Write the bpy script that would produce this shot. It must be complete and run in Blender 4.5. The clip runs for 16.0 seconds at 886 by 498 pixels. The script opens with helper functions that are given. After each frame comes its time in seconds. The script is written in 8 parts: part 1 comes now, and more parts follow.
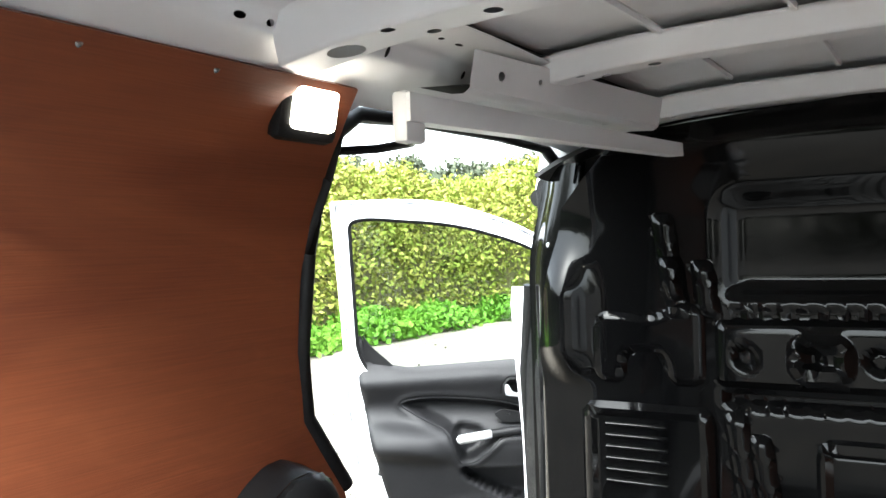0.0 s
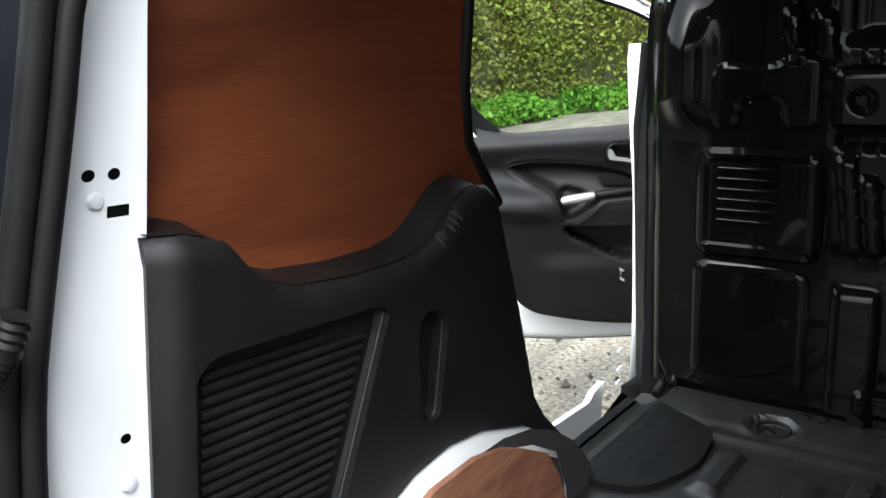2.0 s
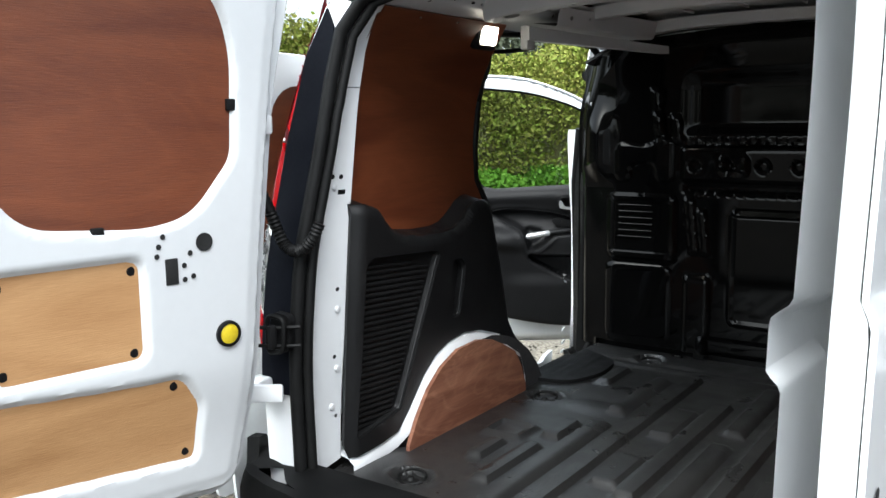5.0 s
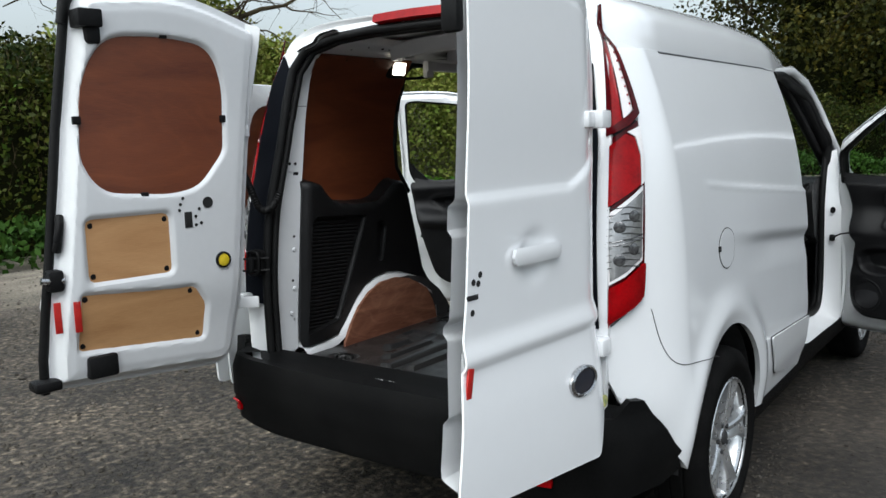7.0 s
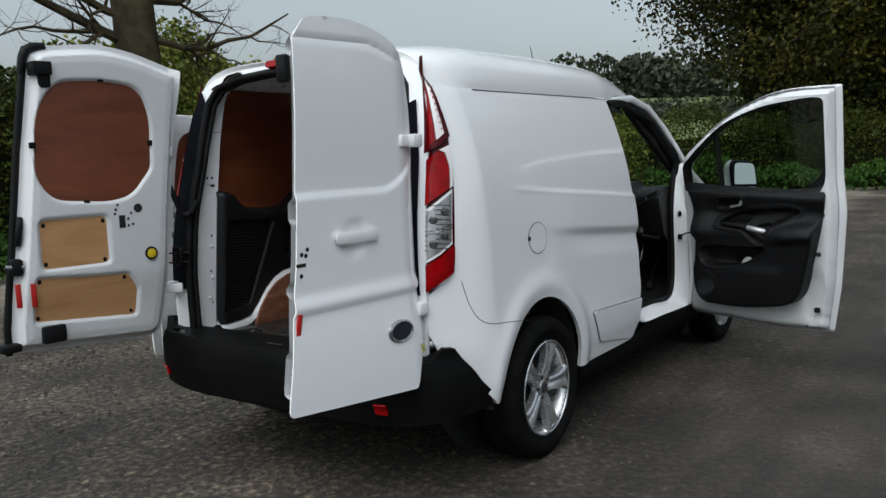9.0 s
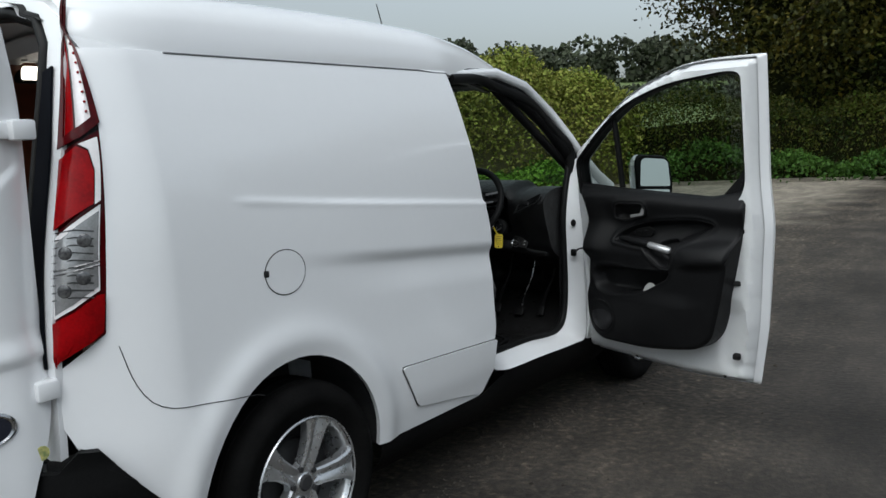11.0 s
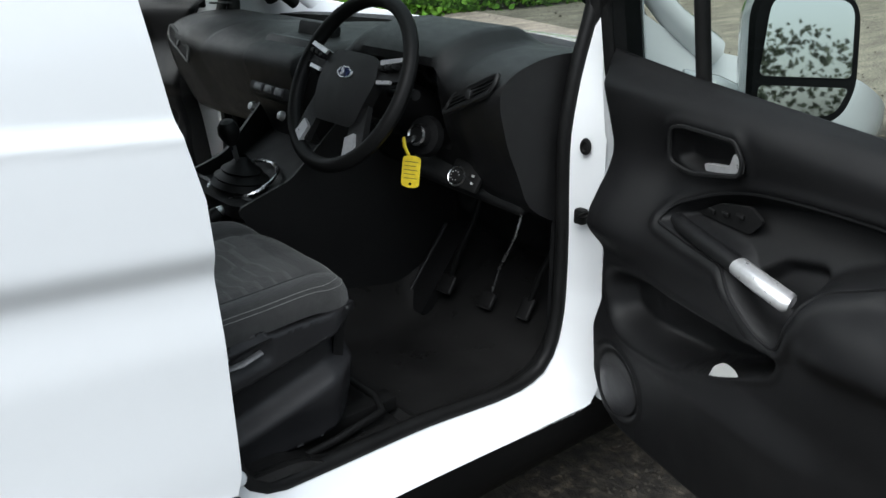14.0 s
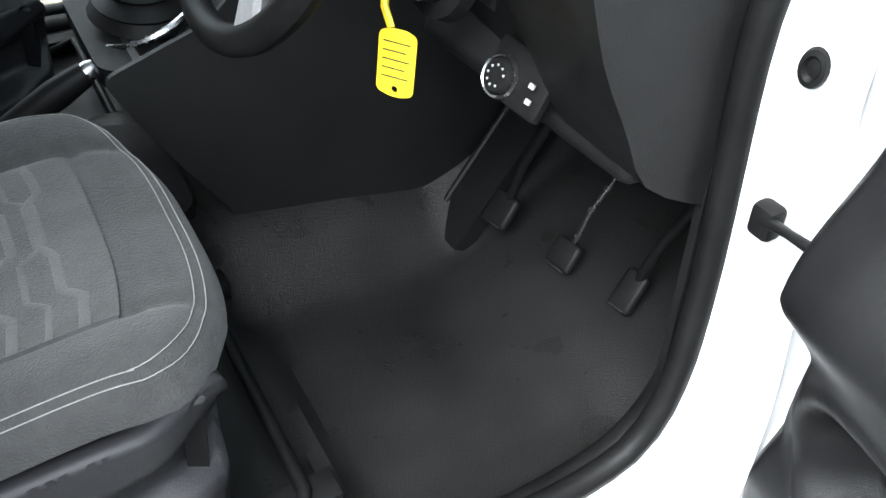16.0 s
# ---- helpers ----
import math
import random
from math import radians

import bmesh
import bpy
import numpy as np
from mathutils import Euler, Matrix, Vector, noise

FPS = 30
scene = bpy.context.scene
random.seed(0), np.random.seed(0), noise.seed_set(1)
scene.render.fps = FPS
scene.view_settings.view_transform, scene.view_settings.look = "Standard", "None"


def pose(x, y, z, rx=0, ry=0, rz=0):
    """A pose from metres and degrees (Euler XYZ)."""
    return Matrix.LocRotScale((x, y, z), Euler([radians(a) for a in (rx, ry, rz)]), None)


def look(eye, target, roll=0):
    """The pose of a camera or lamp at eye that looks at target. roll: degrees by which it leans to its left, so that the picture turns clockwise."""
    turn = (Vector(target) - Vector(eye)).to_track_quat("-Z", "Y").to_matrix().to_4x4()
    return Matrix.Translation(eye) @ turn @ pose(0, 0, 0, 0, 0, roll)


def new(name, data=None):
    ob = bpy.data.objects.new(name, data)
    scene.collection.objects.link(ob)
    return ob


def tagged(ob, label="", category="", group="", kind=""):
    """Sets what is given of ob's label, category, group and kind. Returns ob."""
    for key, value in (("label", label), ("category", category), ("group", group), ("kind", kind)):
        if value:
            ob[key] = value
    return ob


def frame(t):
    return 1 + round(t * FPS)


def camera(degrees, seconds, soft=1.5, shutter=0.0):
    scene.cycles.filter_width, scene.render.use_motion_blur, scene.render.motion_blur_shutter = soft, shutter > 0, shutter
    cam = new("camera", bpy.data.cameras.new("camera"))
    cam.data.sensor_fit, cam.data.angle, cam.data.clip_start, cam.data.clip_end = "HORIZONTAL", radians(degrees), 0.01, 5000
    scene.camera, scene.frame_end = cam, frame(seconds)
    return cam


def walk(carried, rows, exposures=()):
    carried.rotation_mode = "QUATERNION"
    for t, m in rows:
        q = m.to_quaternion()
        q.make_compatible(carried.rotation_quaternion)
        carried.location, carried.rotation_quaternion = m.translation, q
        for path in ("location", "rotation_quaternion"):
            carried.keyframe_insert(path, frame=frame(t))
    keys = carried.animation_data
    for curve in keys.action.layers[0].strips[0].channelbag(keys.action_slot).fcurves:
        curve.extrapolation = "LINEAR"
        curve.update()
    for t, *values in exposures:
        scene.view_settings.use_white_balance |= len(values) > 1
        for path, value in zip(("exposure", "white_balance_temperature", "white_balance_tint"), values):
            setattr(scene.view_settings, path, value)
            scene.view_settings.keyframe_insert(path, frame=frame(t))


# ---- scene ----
cam = camera(54.7, 16.0)
PATH = [
    (0, (0.175, -0.1, 1.524), (-0.886, 1.596, 1.518), -1.8),
    (0.5, (0.181, -0.146, 1.527), (-1.096, 1.393, 1.531), -2.9),
    (1, (0.182, -0.169, 1.507), (-1.164, 1.307, 1.392), -2.1),
    (1.5, (0.171, -0.206, 1.467), (-1.129, 1.288, 1.183), -2.0),
    (2, (0.166, -0.313, 1.44), (-1.014, 1.233, 0.974), -2.4),
    (2.5, (0.207, -0.434, 1.412), (-0.886, 1.121, 0.79), -2.3),
    (3, (0.293, -0.603, 1.377), (-0.729, 0.934, 0.608), -2.0),
    (3.5, (0.382, -0.796, 1.384), (-0.693, 0.756, 0.725), -1.9),
    (4, (0.493, -1.014, 1.428), (-0.596, 0.601, 0.975), -1.6),
    (4.2, (0.548, -1.095, 1.442), (-0.55, 0.542, 1.102), -1.2),
    (6.3, (1.417, -1.955, 1.46), (0.22, -0.374, 1.2), 0.1),
    (6.5, (1.526, -2.026, 1.457), (0.332, -0.439, 1.223), -0.4),
    (7, (1.772, -2.217, 1.437), (0.623, -0.603, 1.163), -1.6),
    (7.5, (2.05, -2.351, 1.432), (0.893, -0.736, 1.196), -1.2),
    (8, (2.345, -2.475, 1.427), (1.196, -0.854, 1.194), -0.6),
    (8.5, (2.547, -2.636, 1.403), (1.412, -1.008, 1.153), -1.3),
    (9, (2.686, -2.64, 1.412), (1.553, -1.007, 1.185), -2.2),
    (9.5, (2.814, -2.407, 1.389), (1.654, -0.798, 1.142), -1.2),
    (10, (2.836, -2.032, 1.388), (1.699, -0.408, 1.121), -2.2),
    (10.2, (2.821, -1.861, 1.388), (1.693, -0.23, 1.13), -2.2),
    (12.3, (2.648, 0.159, 1.465), (1.298, 1.58, 1.072), -0.0),
    (12.5, (2.569, 0.331, 1.463), (1.195, 1.719, 1.033), 0.1),
    (13, (2.338, 0.693, 1.473), (0.978, 2.076, 0.984), -0.3),
    (13.5, (2.148, 1.043, 1.444), (0.732, 2.325, 0.855), 0.5),
    (14, (1.943, 1.365, 1.403), (0.517, 2.561, 0.67), -0.1),
    (14.5, (1.712, 1.634, 1.388), (0.31, 2.72, 0.463), -1.6),
    (15, (1.512, 1.879, 1.341), (0.087, 2.801, 0.284), -1.8),
    (15.5, (1.354, 2.032, 1.316), (-0.03, 2.827, 0.112), -3.2),
    (16, (1.22, 2.123, 1.284), (-0.113, 2.869, -0.007), -0.2),
]
EXPOSURES = [(0.0, 3.4), (0.4, 2.2), (1.0, 1.78), (1.5, 1.75), (2.5, 2.05), (3.0, 2.05), (4.2, 1.7), (6.3, 0.75), (7.0, 0.38), (8.5, -0.18), (10.2, -0.13), (12.3, 0.0), (13.0, 0.15), (13.5, 0.42), (14.0, 0.90), (14.5, 0.95), (15.0, 2.52), (16.0, 2.78)]
walk(cam, [(t, look(eye, target, roll)) for t, eye, target, roll in PATH], EXPOSURES)


# ---------------------------------------------------------------- light
world = bpy.data.worlds.new("overcast_sky")
scene.world = world
world.use_nodes = True
wn, wl = world.node_tree.nodes, world.node_tree.links
sky = wn.new("ShaderNodeTexSky")
sky.sky_type, sky.sun_disc = "NISHITA", False
sky.sun_elevation, sky.sun_rotation = radians(48), radians(200)
sky.air_density, sky.dust_density, sky.ozone_density = 1.0, 3.0, 1.5
pale = wn.new("ShaderNodeHueSaturation")
pale.inputs["Saturation"].default_value = 0.30
wl.new(sky.outputs["Color"], pale.inputs["Color"])
# an overcast sky: greyer than a clear one, and brighter overhead than at the horizon
heading, parts_of = wn.new("ShaderNodeTexCoord"), wn.new("ShaderNodeSeparateXYZ")
wl.new(heading.outputs["Generated"], parts_of.inputs[0])
upward = wn.new("ShaderNodeMapRange")
upward.inputs[3].default_value, upward.inputs[4].default_value = 0.92, 1.85
wl.new(parts_of.outputs["Z"], upward.inputs[0])
tinted, cloudy = wn.new("ShaderNodeVectorMath"), wn.new("ShaderNodeVectorMath")
tinted.operation, cloudy.operation = "MULTIPLY", "SCALE"
tinted.inputs[1].default_value = (0.92, 1.0, 1.01)
wl.new(pale.outputs["Color"], tinted.inputs[0])
wl.new(tinted.outputs[0], cloudy.inputs[0])
wl.new(upward.outputs[0], cloudy.inputs["Scale"])
wl.new(cloudy.outputs[0], wn["Background"].inputs["Color"])
wn["Background"].inputs["Strength"].default_value = 0.15

sun_data = bpy.data.lights.new("sun", "SUN")
sun_data.energy, sun_data.angle, sun_data.color = 1.5, radians(40), (0.97, 0.985, 1.0)
sun = new("sun", sun_data)
sun.matrix_world = look((0, 0, 30), (-15.0, 17.0, 0.0))


# ---------------------------------------------------------------- materials
def material(name, color, rough=0.5, metal=0.0, spots=None, scale=6.0, amount=0.5, fine=120.0, bump=0.0, bump_scale=200.0,
             coat=0.0, gloss_noise=0.0, stretch=(1, 1, 1), specular=0.5, transmission=0.0, alpha=1.0, emission=None, ior=1.5, sheen=0.0, detail=6.0):
    """A principled material whose colour drifts at a large and a small scale, with an optional fine relief."""
    m = bpy.data.materials.new(name)
    m.use_nodes = True
    n, l = m.node_tree.nodes, m.node_tree.links
    b = n["Principled BSDF"]
    b.inputs["Base Color"].default_value = (*color, 1)
    b.inputs["Roughness"].default_value, b.inputs["Metallic"].default_value = rough, metal
    b.inputs["Coat Weight"].default_value, b.inputs["Coat Roughness"].default_value = coat, 0.04
    b.inputs["Specular IOR Level"].default_value = specular
    b.inputs["Transmission Weight"].default_value, b.inputs["IOR"].default_value = transmission, ior
    b.inputs["Alpha"].default_value = alpha
    b.inputs["Sheen Weight"].default_value = sheen
    if emission:
        b.inputs["Emission Color"].default_value, b.inputs["Emission Strength"].default_value = (*emission[0], 1), emission[1]
    at = n.new("ShaderNodeTexCoord")
    stretched = n.new("ShaderNodeMapping")
    stretched.inputs["Scale"].default_value = stretch
    l.new(at.outputs["Object"], stretched.inputs["Vector"])

    def noisy(size, depth=detail):
        t = n.new("ShaderNodeTexNoise")
        t.inputs["Scale"].default_value, t.inputs["Detail"].default_value = size, depth
        l.new(stretched.outputs["Vector"], t.inputs["Vector"])
        return t.outputs["Fac"]

    if spots:
        both = n.new("ShaderNodeMath")
        both.operation = "MULTIPLY_ADD"
        l.new(noisy(fine, 3), both.inputs[0])
        both.inputs[1].default_value = 0.5
        low = n.new("ShaderNodeMath")
        low.operation = "MULTIPLY"
        l.new(noisy(scale), low.inputs[0])
        low.inputs[1].default_value = 0.8
        l.new(low.outputs[0], both.inputs[2])
        ramp = n.new("ShaderNodeMapRange")
        ramp.inputs[1].default_value, ramp.inputs[2].default_value = 0.65 - 0.35 * amount, 0.65 + 0.35 * amount
        l.new(both.outputs[0], ramp.inputs[0])
        mix = n.new("ShaderNodeMix")
        mix.data_type = "RGBA"
        mix.inputs[6].default_value, mix.inputs[7].default_value = (*color, 1), (*spots, 1)
        l.new(ramp.outputs[0], mix.inputs[0])
        l.new(mix.outputs[2], b.inputs["Base Color"])
    if gloss_noise:
        r = n.new("ShaderNodeMapRange")
        r.inputs[1].default_value, r.inputs[2].default_value = 0.3, 0.7
        r.inputs[3].default_value, r.inputs[4].default_value = max(0.03, rough - gloss_noise), min(1, rough + gloss_noise)
        l.new(noisy(scale * 2.3), r.inputs[0])
        l.new(r.outputs[0], b.inputs["Roughness"])
    if bump:
        k = n.new("ShaderNodeBump")
        k.inputs["Strength"].default_value, k.inputs["Distance"].default_value = bump, 0.002
        l.new(noisy(bump_scale, 4), k.inputs["Height"])
        l.new(k.outputs[0], b.inputs["Normal"])
    return m


def wood(name, light, dark, rough, scale, streaks=0.0):
    """Plywood face: long wavy figure along y, fine pores, blotches, and pale wandering grain lines."""
    m = bpy.data.materials.new(name)
    m.use_nodes = True
    n, l = m.node_tree.nodes, m.node_tree.links
    b = n["Principled BSDF"]
    b.inputs["Roughness"].default_value = rough
    at = n.new("ShaderNodeTexCoord")
    warp = n.new("ShaderNodeMapping")
    warp.inputs["Scale"].default_value = (1.0, 0.45, 2.4)
    l.new(at.outputs["Object"], warp.inputs["Vector"])
    figure = n.new("ShaderNodeTexNoise")
    figure.inputs["Scale"].default_value, figure.inputs["Detail"].default_value = scale, 8
    figure.inputs["Distortion"].default_value = 1.2
    l.new(warp.outputs[0], figure.inputs["Vector"])
    pores = n.new("ShaderNodeTexNoise")
    thin = n.new("ShaderNodeMapping")
    thin.inputs["Scale"].default_value = (60, 3, 160)
    l.new(at.outputs["Object"], thin.inputs["Vector"])
    l.new(thin.outputs[0], pores.inputs["Vector"])
    pores.inputs["Scale"].default_value, pores.inputs["Detail"].default_value = 3.0, 4
    mixed = n.new("ShaderNodeMath")
    mixed.operation = "MULTIPLY_ADD"
    l.new(pores.outputs["Fac"], mixed.inputs[0])
    mixed.inputs[1].default_value = 0.35
    l.new(figure.outputs["Fac"], mixed.inputs[2])
    ramp = n.new("ShaderNodeValToRGB")
    ramp.color_ramp.elements[0].position, ramp.color_ramp.elements[1].position = 0.45, 0.95
    ramp.color_ramp.elements[0].color, ramp.color_ramp.elements[1].color = (*dark, 1), (*light, 1)
    l.new(mixed.outputs[0], ramp.inputs[0])
    grain, spread_out = n.new("ShaderNodeTexNoise"), n.new("ShaderNodeMapping")
    spread_out.inputs["Scale"].default_value = (1.0, 0.9, 3.4)
    l.new(at.outputs["Object"], spread_out.inputs["Vector"])
    l.new(spread_out.outputs[0], grain.inputs["Vector"])
    grain.inputs["Scale"].default_value, grain.inputs["Detail"].default_value, grain.inputs["Distortion"].default_value = scale * 0.42, 4, 0.9
    off_mid, thin_line, wander = n.new("ShaderNodeMath"), n.new("ShaderNodeMapRange"), n.new("ShaderNodeMath")
    off_mid.operation = "PINGPONG"
    l.new(grain.outputs["Fac"], off_mid.inputs[0])
    off_mid.inputs[1].default_value = 0.050
    thin_line.inputs[1].default_value, thin_line.inputs[2].default_value = 0.022, 0.050
    thin_line.inputs[4].default_value = streaks
    l.new(off_mid.outputs[0], thin_line.inputs[0])
    wander.operation = "MULTIPLY"
    l.new(thin_line.outputs[0], wander.inputs[0])
    l.new(figure.outputs["Fac"], wander.inputs[1])
    pale_mix = n.new("ShaderNodeMix")
    pale_mix.data_type = "RGBA"
    l.new(wander.outputs[0], pale_mix.inputs[0])
    l.new(ramp.outputs[0], pale_mix.inputs[6])
    pale_mix.inputs[7].default_value = (min(1, light[0] * 2.1), min(1, light[1] * 2.6), min(1, light[2] * 2.8), 1)
    l.new(pale_mix.outputs[2], b.inputs["Base Color"])
    k = n.new("ShaderNodeBump")
    k.inputs["Strength"].default_value, k.inputs["Distance"].default_value = 0.25, 0.002
    l.new(pores.outputs["Fac"], k.inputs["Height"])
    l.new(k.outputs[0], b.inputs["Normal"])
    return m


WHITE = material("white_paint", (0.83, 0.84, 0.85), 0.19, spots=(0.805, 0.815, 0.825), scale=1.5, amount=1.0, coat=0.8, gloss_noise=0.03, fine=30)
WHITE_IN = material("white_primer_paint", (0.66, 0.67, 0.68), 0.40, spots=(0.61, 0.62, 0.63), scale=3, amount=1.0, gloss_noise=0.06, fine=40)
GAP = material("dark_panel_gap", (0.02, 0.02, 0.022), 0.8, spots=(0.035, 0.035, 0.035), scale=20)
PLASTIC = material("black_grained_plastic", (0.006, 0.006, 0.0063), 0.48, spots=(0.010, 0.010, 0.0103), scale=8, specular=0.12, bump=0.35, bump_scale=900, gloss_noise=0.08)
BUMPER = material("black_bumper_plastic", (0.0035, 0.0036, 0.0038), 0.55, spots=(0.007, 0.007, 0.007), scale=5, specular=0.06, bump=0.3, bump_scale=700)
RUBBER = material("black_rubber", (0.005, 0.005, 0.005), 0.5, spots=(0.009, 0.009, 0.009), scale=14, specular=0.15, bump=0.1, bump_scale=300)
FLOOR = material("black_rubber_mat", (0.010, 0.010, 0.0103), 0.36, spots=(0.024, 0.0236, 0.023), specular=0.5, scale=5, amount=0.9, fine=260, bump=0.3, bump_scale=600, gloss_noise=0.12)
BLACKSTEEL = material("black_painted_steel", (0.0016, 0.0016, 0.0018), 0.06, spots=(0.0035, 0.0035, 0.0035), scale=7, gloss_noise=0.02, specular=0.14)
PLY = wood("red_brown_plywood", (0.185, 0.051, 0.019), (0.088, 0.0200, 0.0080), 0.42, 3.2, streaks=0.10)
PLYSCUFF = wood("scuffed_plywood", (0.33, 0.145, 0.085), (0.12, 0.038, 0.020), 0.55, 6.0, streaks=0.22)
PLYRAW = wood("tan_plywood", (0.55, 0.31, 0.14), (0.38, 0.19, 0.075), 0.6, 4.0)
STEEL = material("bright_steel", (0.62, 0.62, 0.62), 0.25, 1.0, spots=(0.45, 0.45, 0.46), scale=20, gloss_noise=0.1)
ALLOY = material("silver_alloy", (0.74, 0.75, 0.76), 0.30, 0.85, spots=(0.62, 0.63, 0.64), scale=14, gloss_noise=0.08)
TYRE = material("tyre_rubber", (0.004, 0.004, 0.004), 0.8, spots=(0.009, 0.0087, 0.0085), specular=0.06, scale=9, bump=0.4, bump_scale=350)
REDLENS = material("red_lens", (0.40, 0.0015, 0.004), 0.10, spots=(0.13, 0.001, 0.002), scale=16, amount=1.0, specular=0.22)
DEEPRED = material("deep_red_lens", (0.085, 0.001, 0.003), 0.10, spots=(0.035, 0.001, 0.0015), scale=14, specular=0.22)
CLEARLENS = material("clear_lens", (0.46, 0.46, 0.47), 0.14, 0.55, spots=(0.22, 0.22, 0.22), scale=45, amount=1.0, fine=200, coat=0.3)
# Grey that draws the shade line of the roof crease, also the pillar joint.
CREASE = material("grey_crease_line", (0.20, 0.205, 0.21), 0.5, spots=(0.15, 0.155, 0.16), scale=20)
STRIPLENS = material("white_light_strip", (0.86, 0.84, 0.84), 0.15, spots=(0.78, 0.74, 0.74), scale=20, coat=0.5)
COVER = material("blue_black_plastic", (0.0025, 0.003, 0.005), 0.6, spots=(0.006, 0.007, 0.010), scale=4, specular=0.03)
MOULDED = material("moulded_side_trim", (0.006, 0.006, 0.0063), 0.40, spots=(0.010, 0.010, 0.0103), scale=8, specular=0.28, bump=0.35, bump_scale=900, gloss_noise=0.06)
DOORTRIM = material("black_door_trim", (0.0055, 0.0055, 0.006), 0.42, spots=(0.0085, 0.0085, 0.009), scale=9, specular=0.15, bump=0.3, bump_scale=1100, gloss_noise=0.05)
REDTAPE = material("red_reflector", (0.50, 0.02, 0.015), 0.3, spots=(0.38, 0.012, 0.01), scale=40)
YELLOW = material("yellow_plastic", (0.78, 0.60, 0.03), 0.4, spots=(0.66, 0.48, 0.02), scale=60)
def clear_glass(name, tint):
    """Thin glass: it lets light straight through, with a faint mirror sheen."""
    m = bpy.data.materials.new(name)
    m.use_nodes = True
    n, l = m.node_tree.nodes, m.node_tree.links
    n.remove(n["Principled BSDF"])
    through_it, sheen, both, rim = n.new("ShaderNodeBsdfTransparent"), n.new("ShaderNodeBsdfGlossy"), n.new("ShaderNodeMixShader"), n.new("ShaderNodeFresnel")
    through_it.inputs["Color"].default_value = (*tint, 1)
    sheen.inputs["Roughness"].default_value = 0.02
    rim.inputs["IOR"].default_value = 1.33
    l.new(rim.outputs[0], both.inputs[0])
    l.new(through_it.outputs[0], both.inputs[1])
    l.new(sheen.outputs[0], both.inputs[2])
    l.new(both.outputs[0], n["Material Output"].inputs["Surface"])
    return m


GLASS = clear_glass("window_glass", (0.62, 0.68, 0.64))
MIRROR = material("mirror_glass", (0.85, 0.86, 0.86), 0.02, 1.0)
LAMP = material("lit_lamp_panel", (0.9, 0.9, 0.85), 0.4, emission=((1.0, 0.93, 0.78), 3.2))


# ---------------------------------------------------------------- building helpers
from mathutils import geometry


def finish(me, mat, angle=38):
    me.polygons.foreach_set("use_smooth", [True] * len(me.polygons))
    me.set_sharp_from_angle(angle=radians(angle))
    if mat:
        me.materials.append(mat)
    return me


def raw(verts, faces, mat, angle=38):
    me = bpy.data.meshes.new("mesh")
    me.from_pydata([tuple(map(float, v)) for v in verts], [], [tuple(map(int, f)) for f in faces])
    me.update()
    return finish(me, mat, angle)


def from_bm(bm, mat, angle=38):
    me = bpy.data.meshes.new("mesh")
    bm.normal_update()
    bm.to_mesh(me)
    bm.free()
    return finish(me, mat, angle)


def part(name, me, parent, label=""):
    ob = new(name, me)
    ob.parent = parent
    if label:
        tagged(ob, label)
    return ob


def thing(name, label, category, group="", kind="", me=None, at=(0, 0, 0)):
    ob = new(name, me)
    ob.location = at
    return tagged(ob, label, category, group, kind)


def hermite(xs, ys):
    """A smooth curve through few knots, without overshoot."""
    xs, ys = np.array(xs, float), np.array(ys, float)
    h, d = np.diff(xs), np.diff(ys) / np.diff(xs)
    m = np.zeros(len(xs))
    m[1:-1] = np.where(d[1:] * d[:-1] > 0, 2 * d[1:] * d[:-1] / (d[1:] + d[:-1] + 1e-12), 0)
    m[0], m[-1] = d[0], d[-1]

    def f(x):
        x = np.clip(np.asarray(x, float), xs[0], xs[-1])
        i = np.clip(np.searchsorted(xs, x) - 1, 0, len(xs) - 2)
        t = (x - xs[i]) / h[i]
        return ((1 + 2 * t) * (1 - t) ** 2 * ys[i] + t * (1 - t) ** 2 * h[i] * m[i]
                + t * t * (3 - 2 * t) * ys[i + 1] + t * t * (t - 1) * h[i] * m[i + 1])

    return f


def rounded(pts, n=6):
    """A closed outline with its corners rounded: (u, v, radius) each."""
    out, k = [], len(pts)
    for i, (u, v, r) in enumerate(pts):
        p, a, b = Vector((u, v)), Vector(pts[i - 1][:2]), Vector(pts[(i + 1) % k][:2])
        if r <= 0:
            out.append((u, v))
            continue
        da, db = (a - p), (b - p)
        r = min(r, 0.49 * da.length, 0.49 * db.length)
        p0, p1 = p + da.normalized() * r, p + db.normalized() * r
        for j in range(n + 1):
            t = j / n
            q = p0 * (1 - t) ** 2 + p * 2 * t * (1 - t) + p1 * t * t
            out.append((q.x, q.y))
    return out


def rect(u0, v0, u1, v1, r=0.0, n=5):
    return rounded([(u0, v0, r), (u1, v0, r), (u1, v1, r), (u0, v1, r)], n)


def ring(cu, cv, a, b=None, n=28, start=0.0):
    b = b or a
    return [(cu + a * math.cos(start + 2 * math.pi * i / n), cv + b * math.sin(start + 2 * math.pi * i / n)) for i in range(n)]


def inside(px, py, poly):
    res = np.zeros(len(px), bool)
    x0, y0 = poly[-1]
    for x1, y1 in poly:
        hit = ((y0 > py) != (y1 > py)) & (px < (x1 - x0) * (py - y0) / ((y1 - y0) or 1e-12) + x0)
        res ^= hit
        x0, y0 = x1, y1
    return res


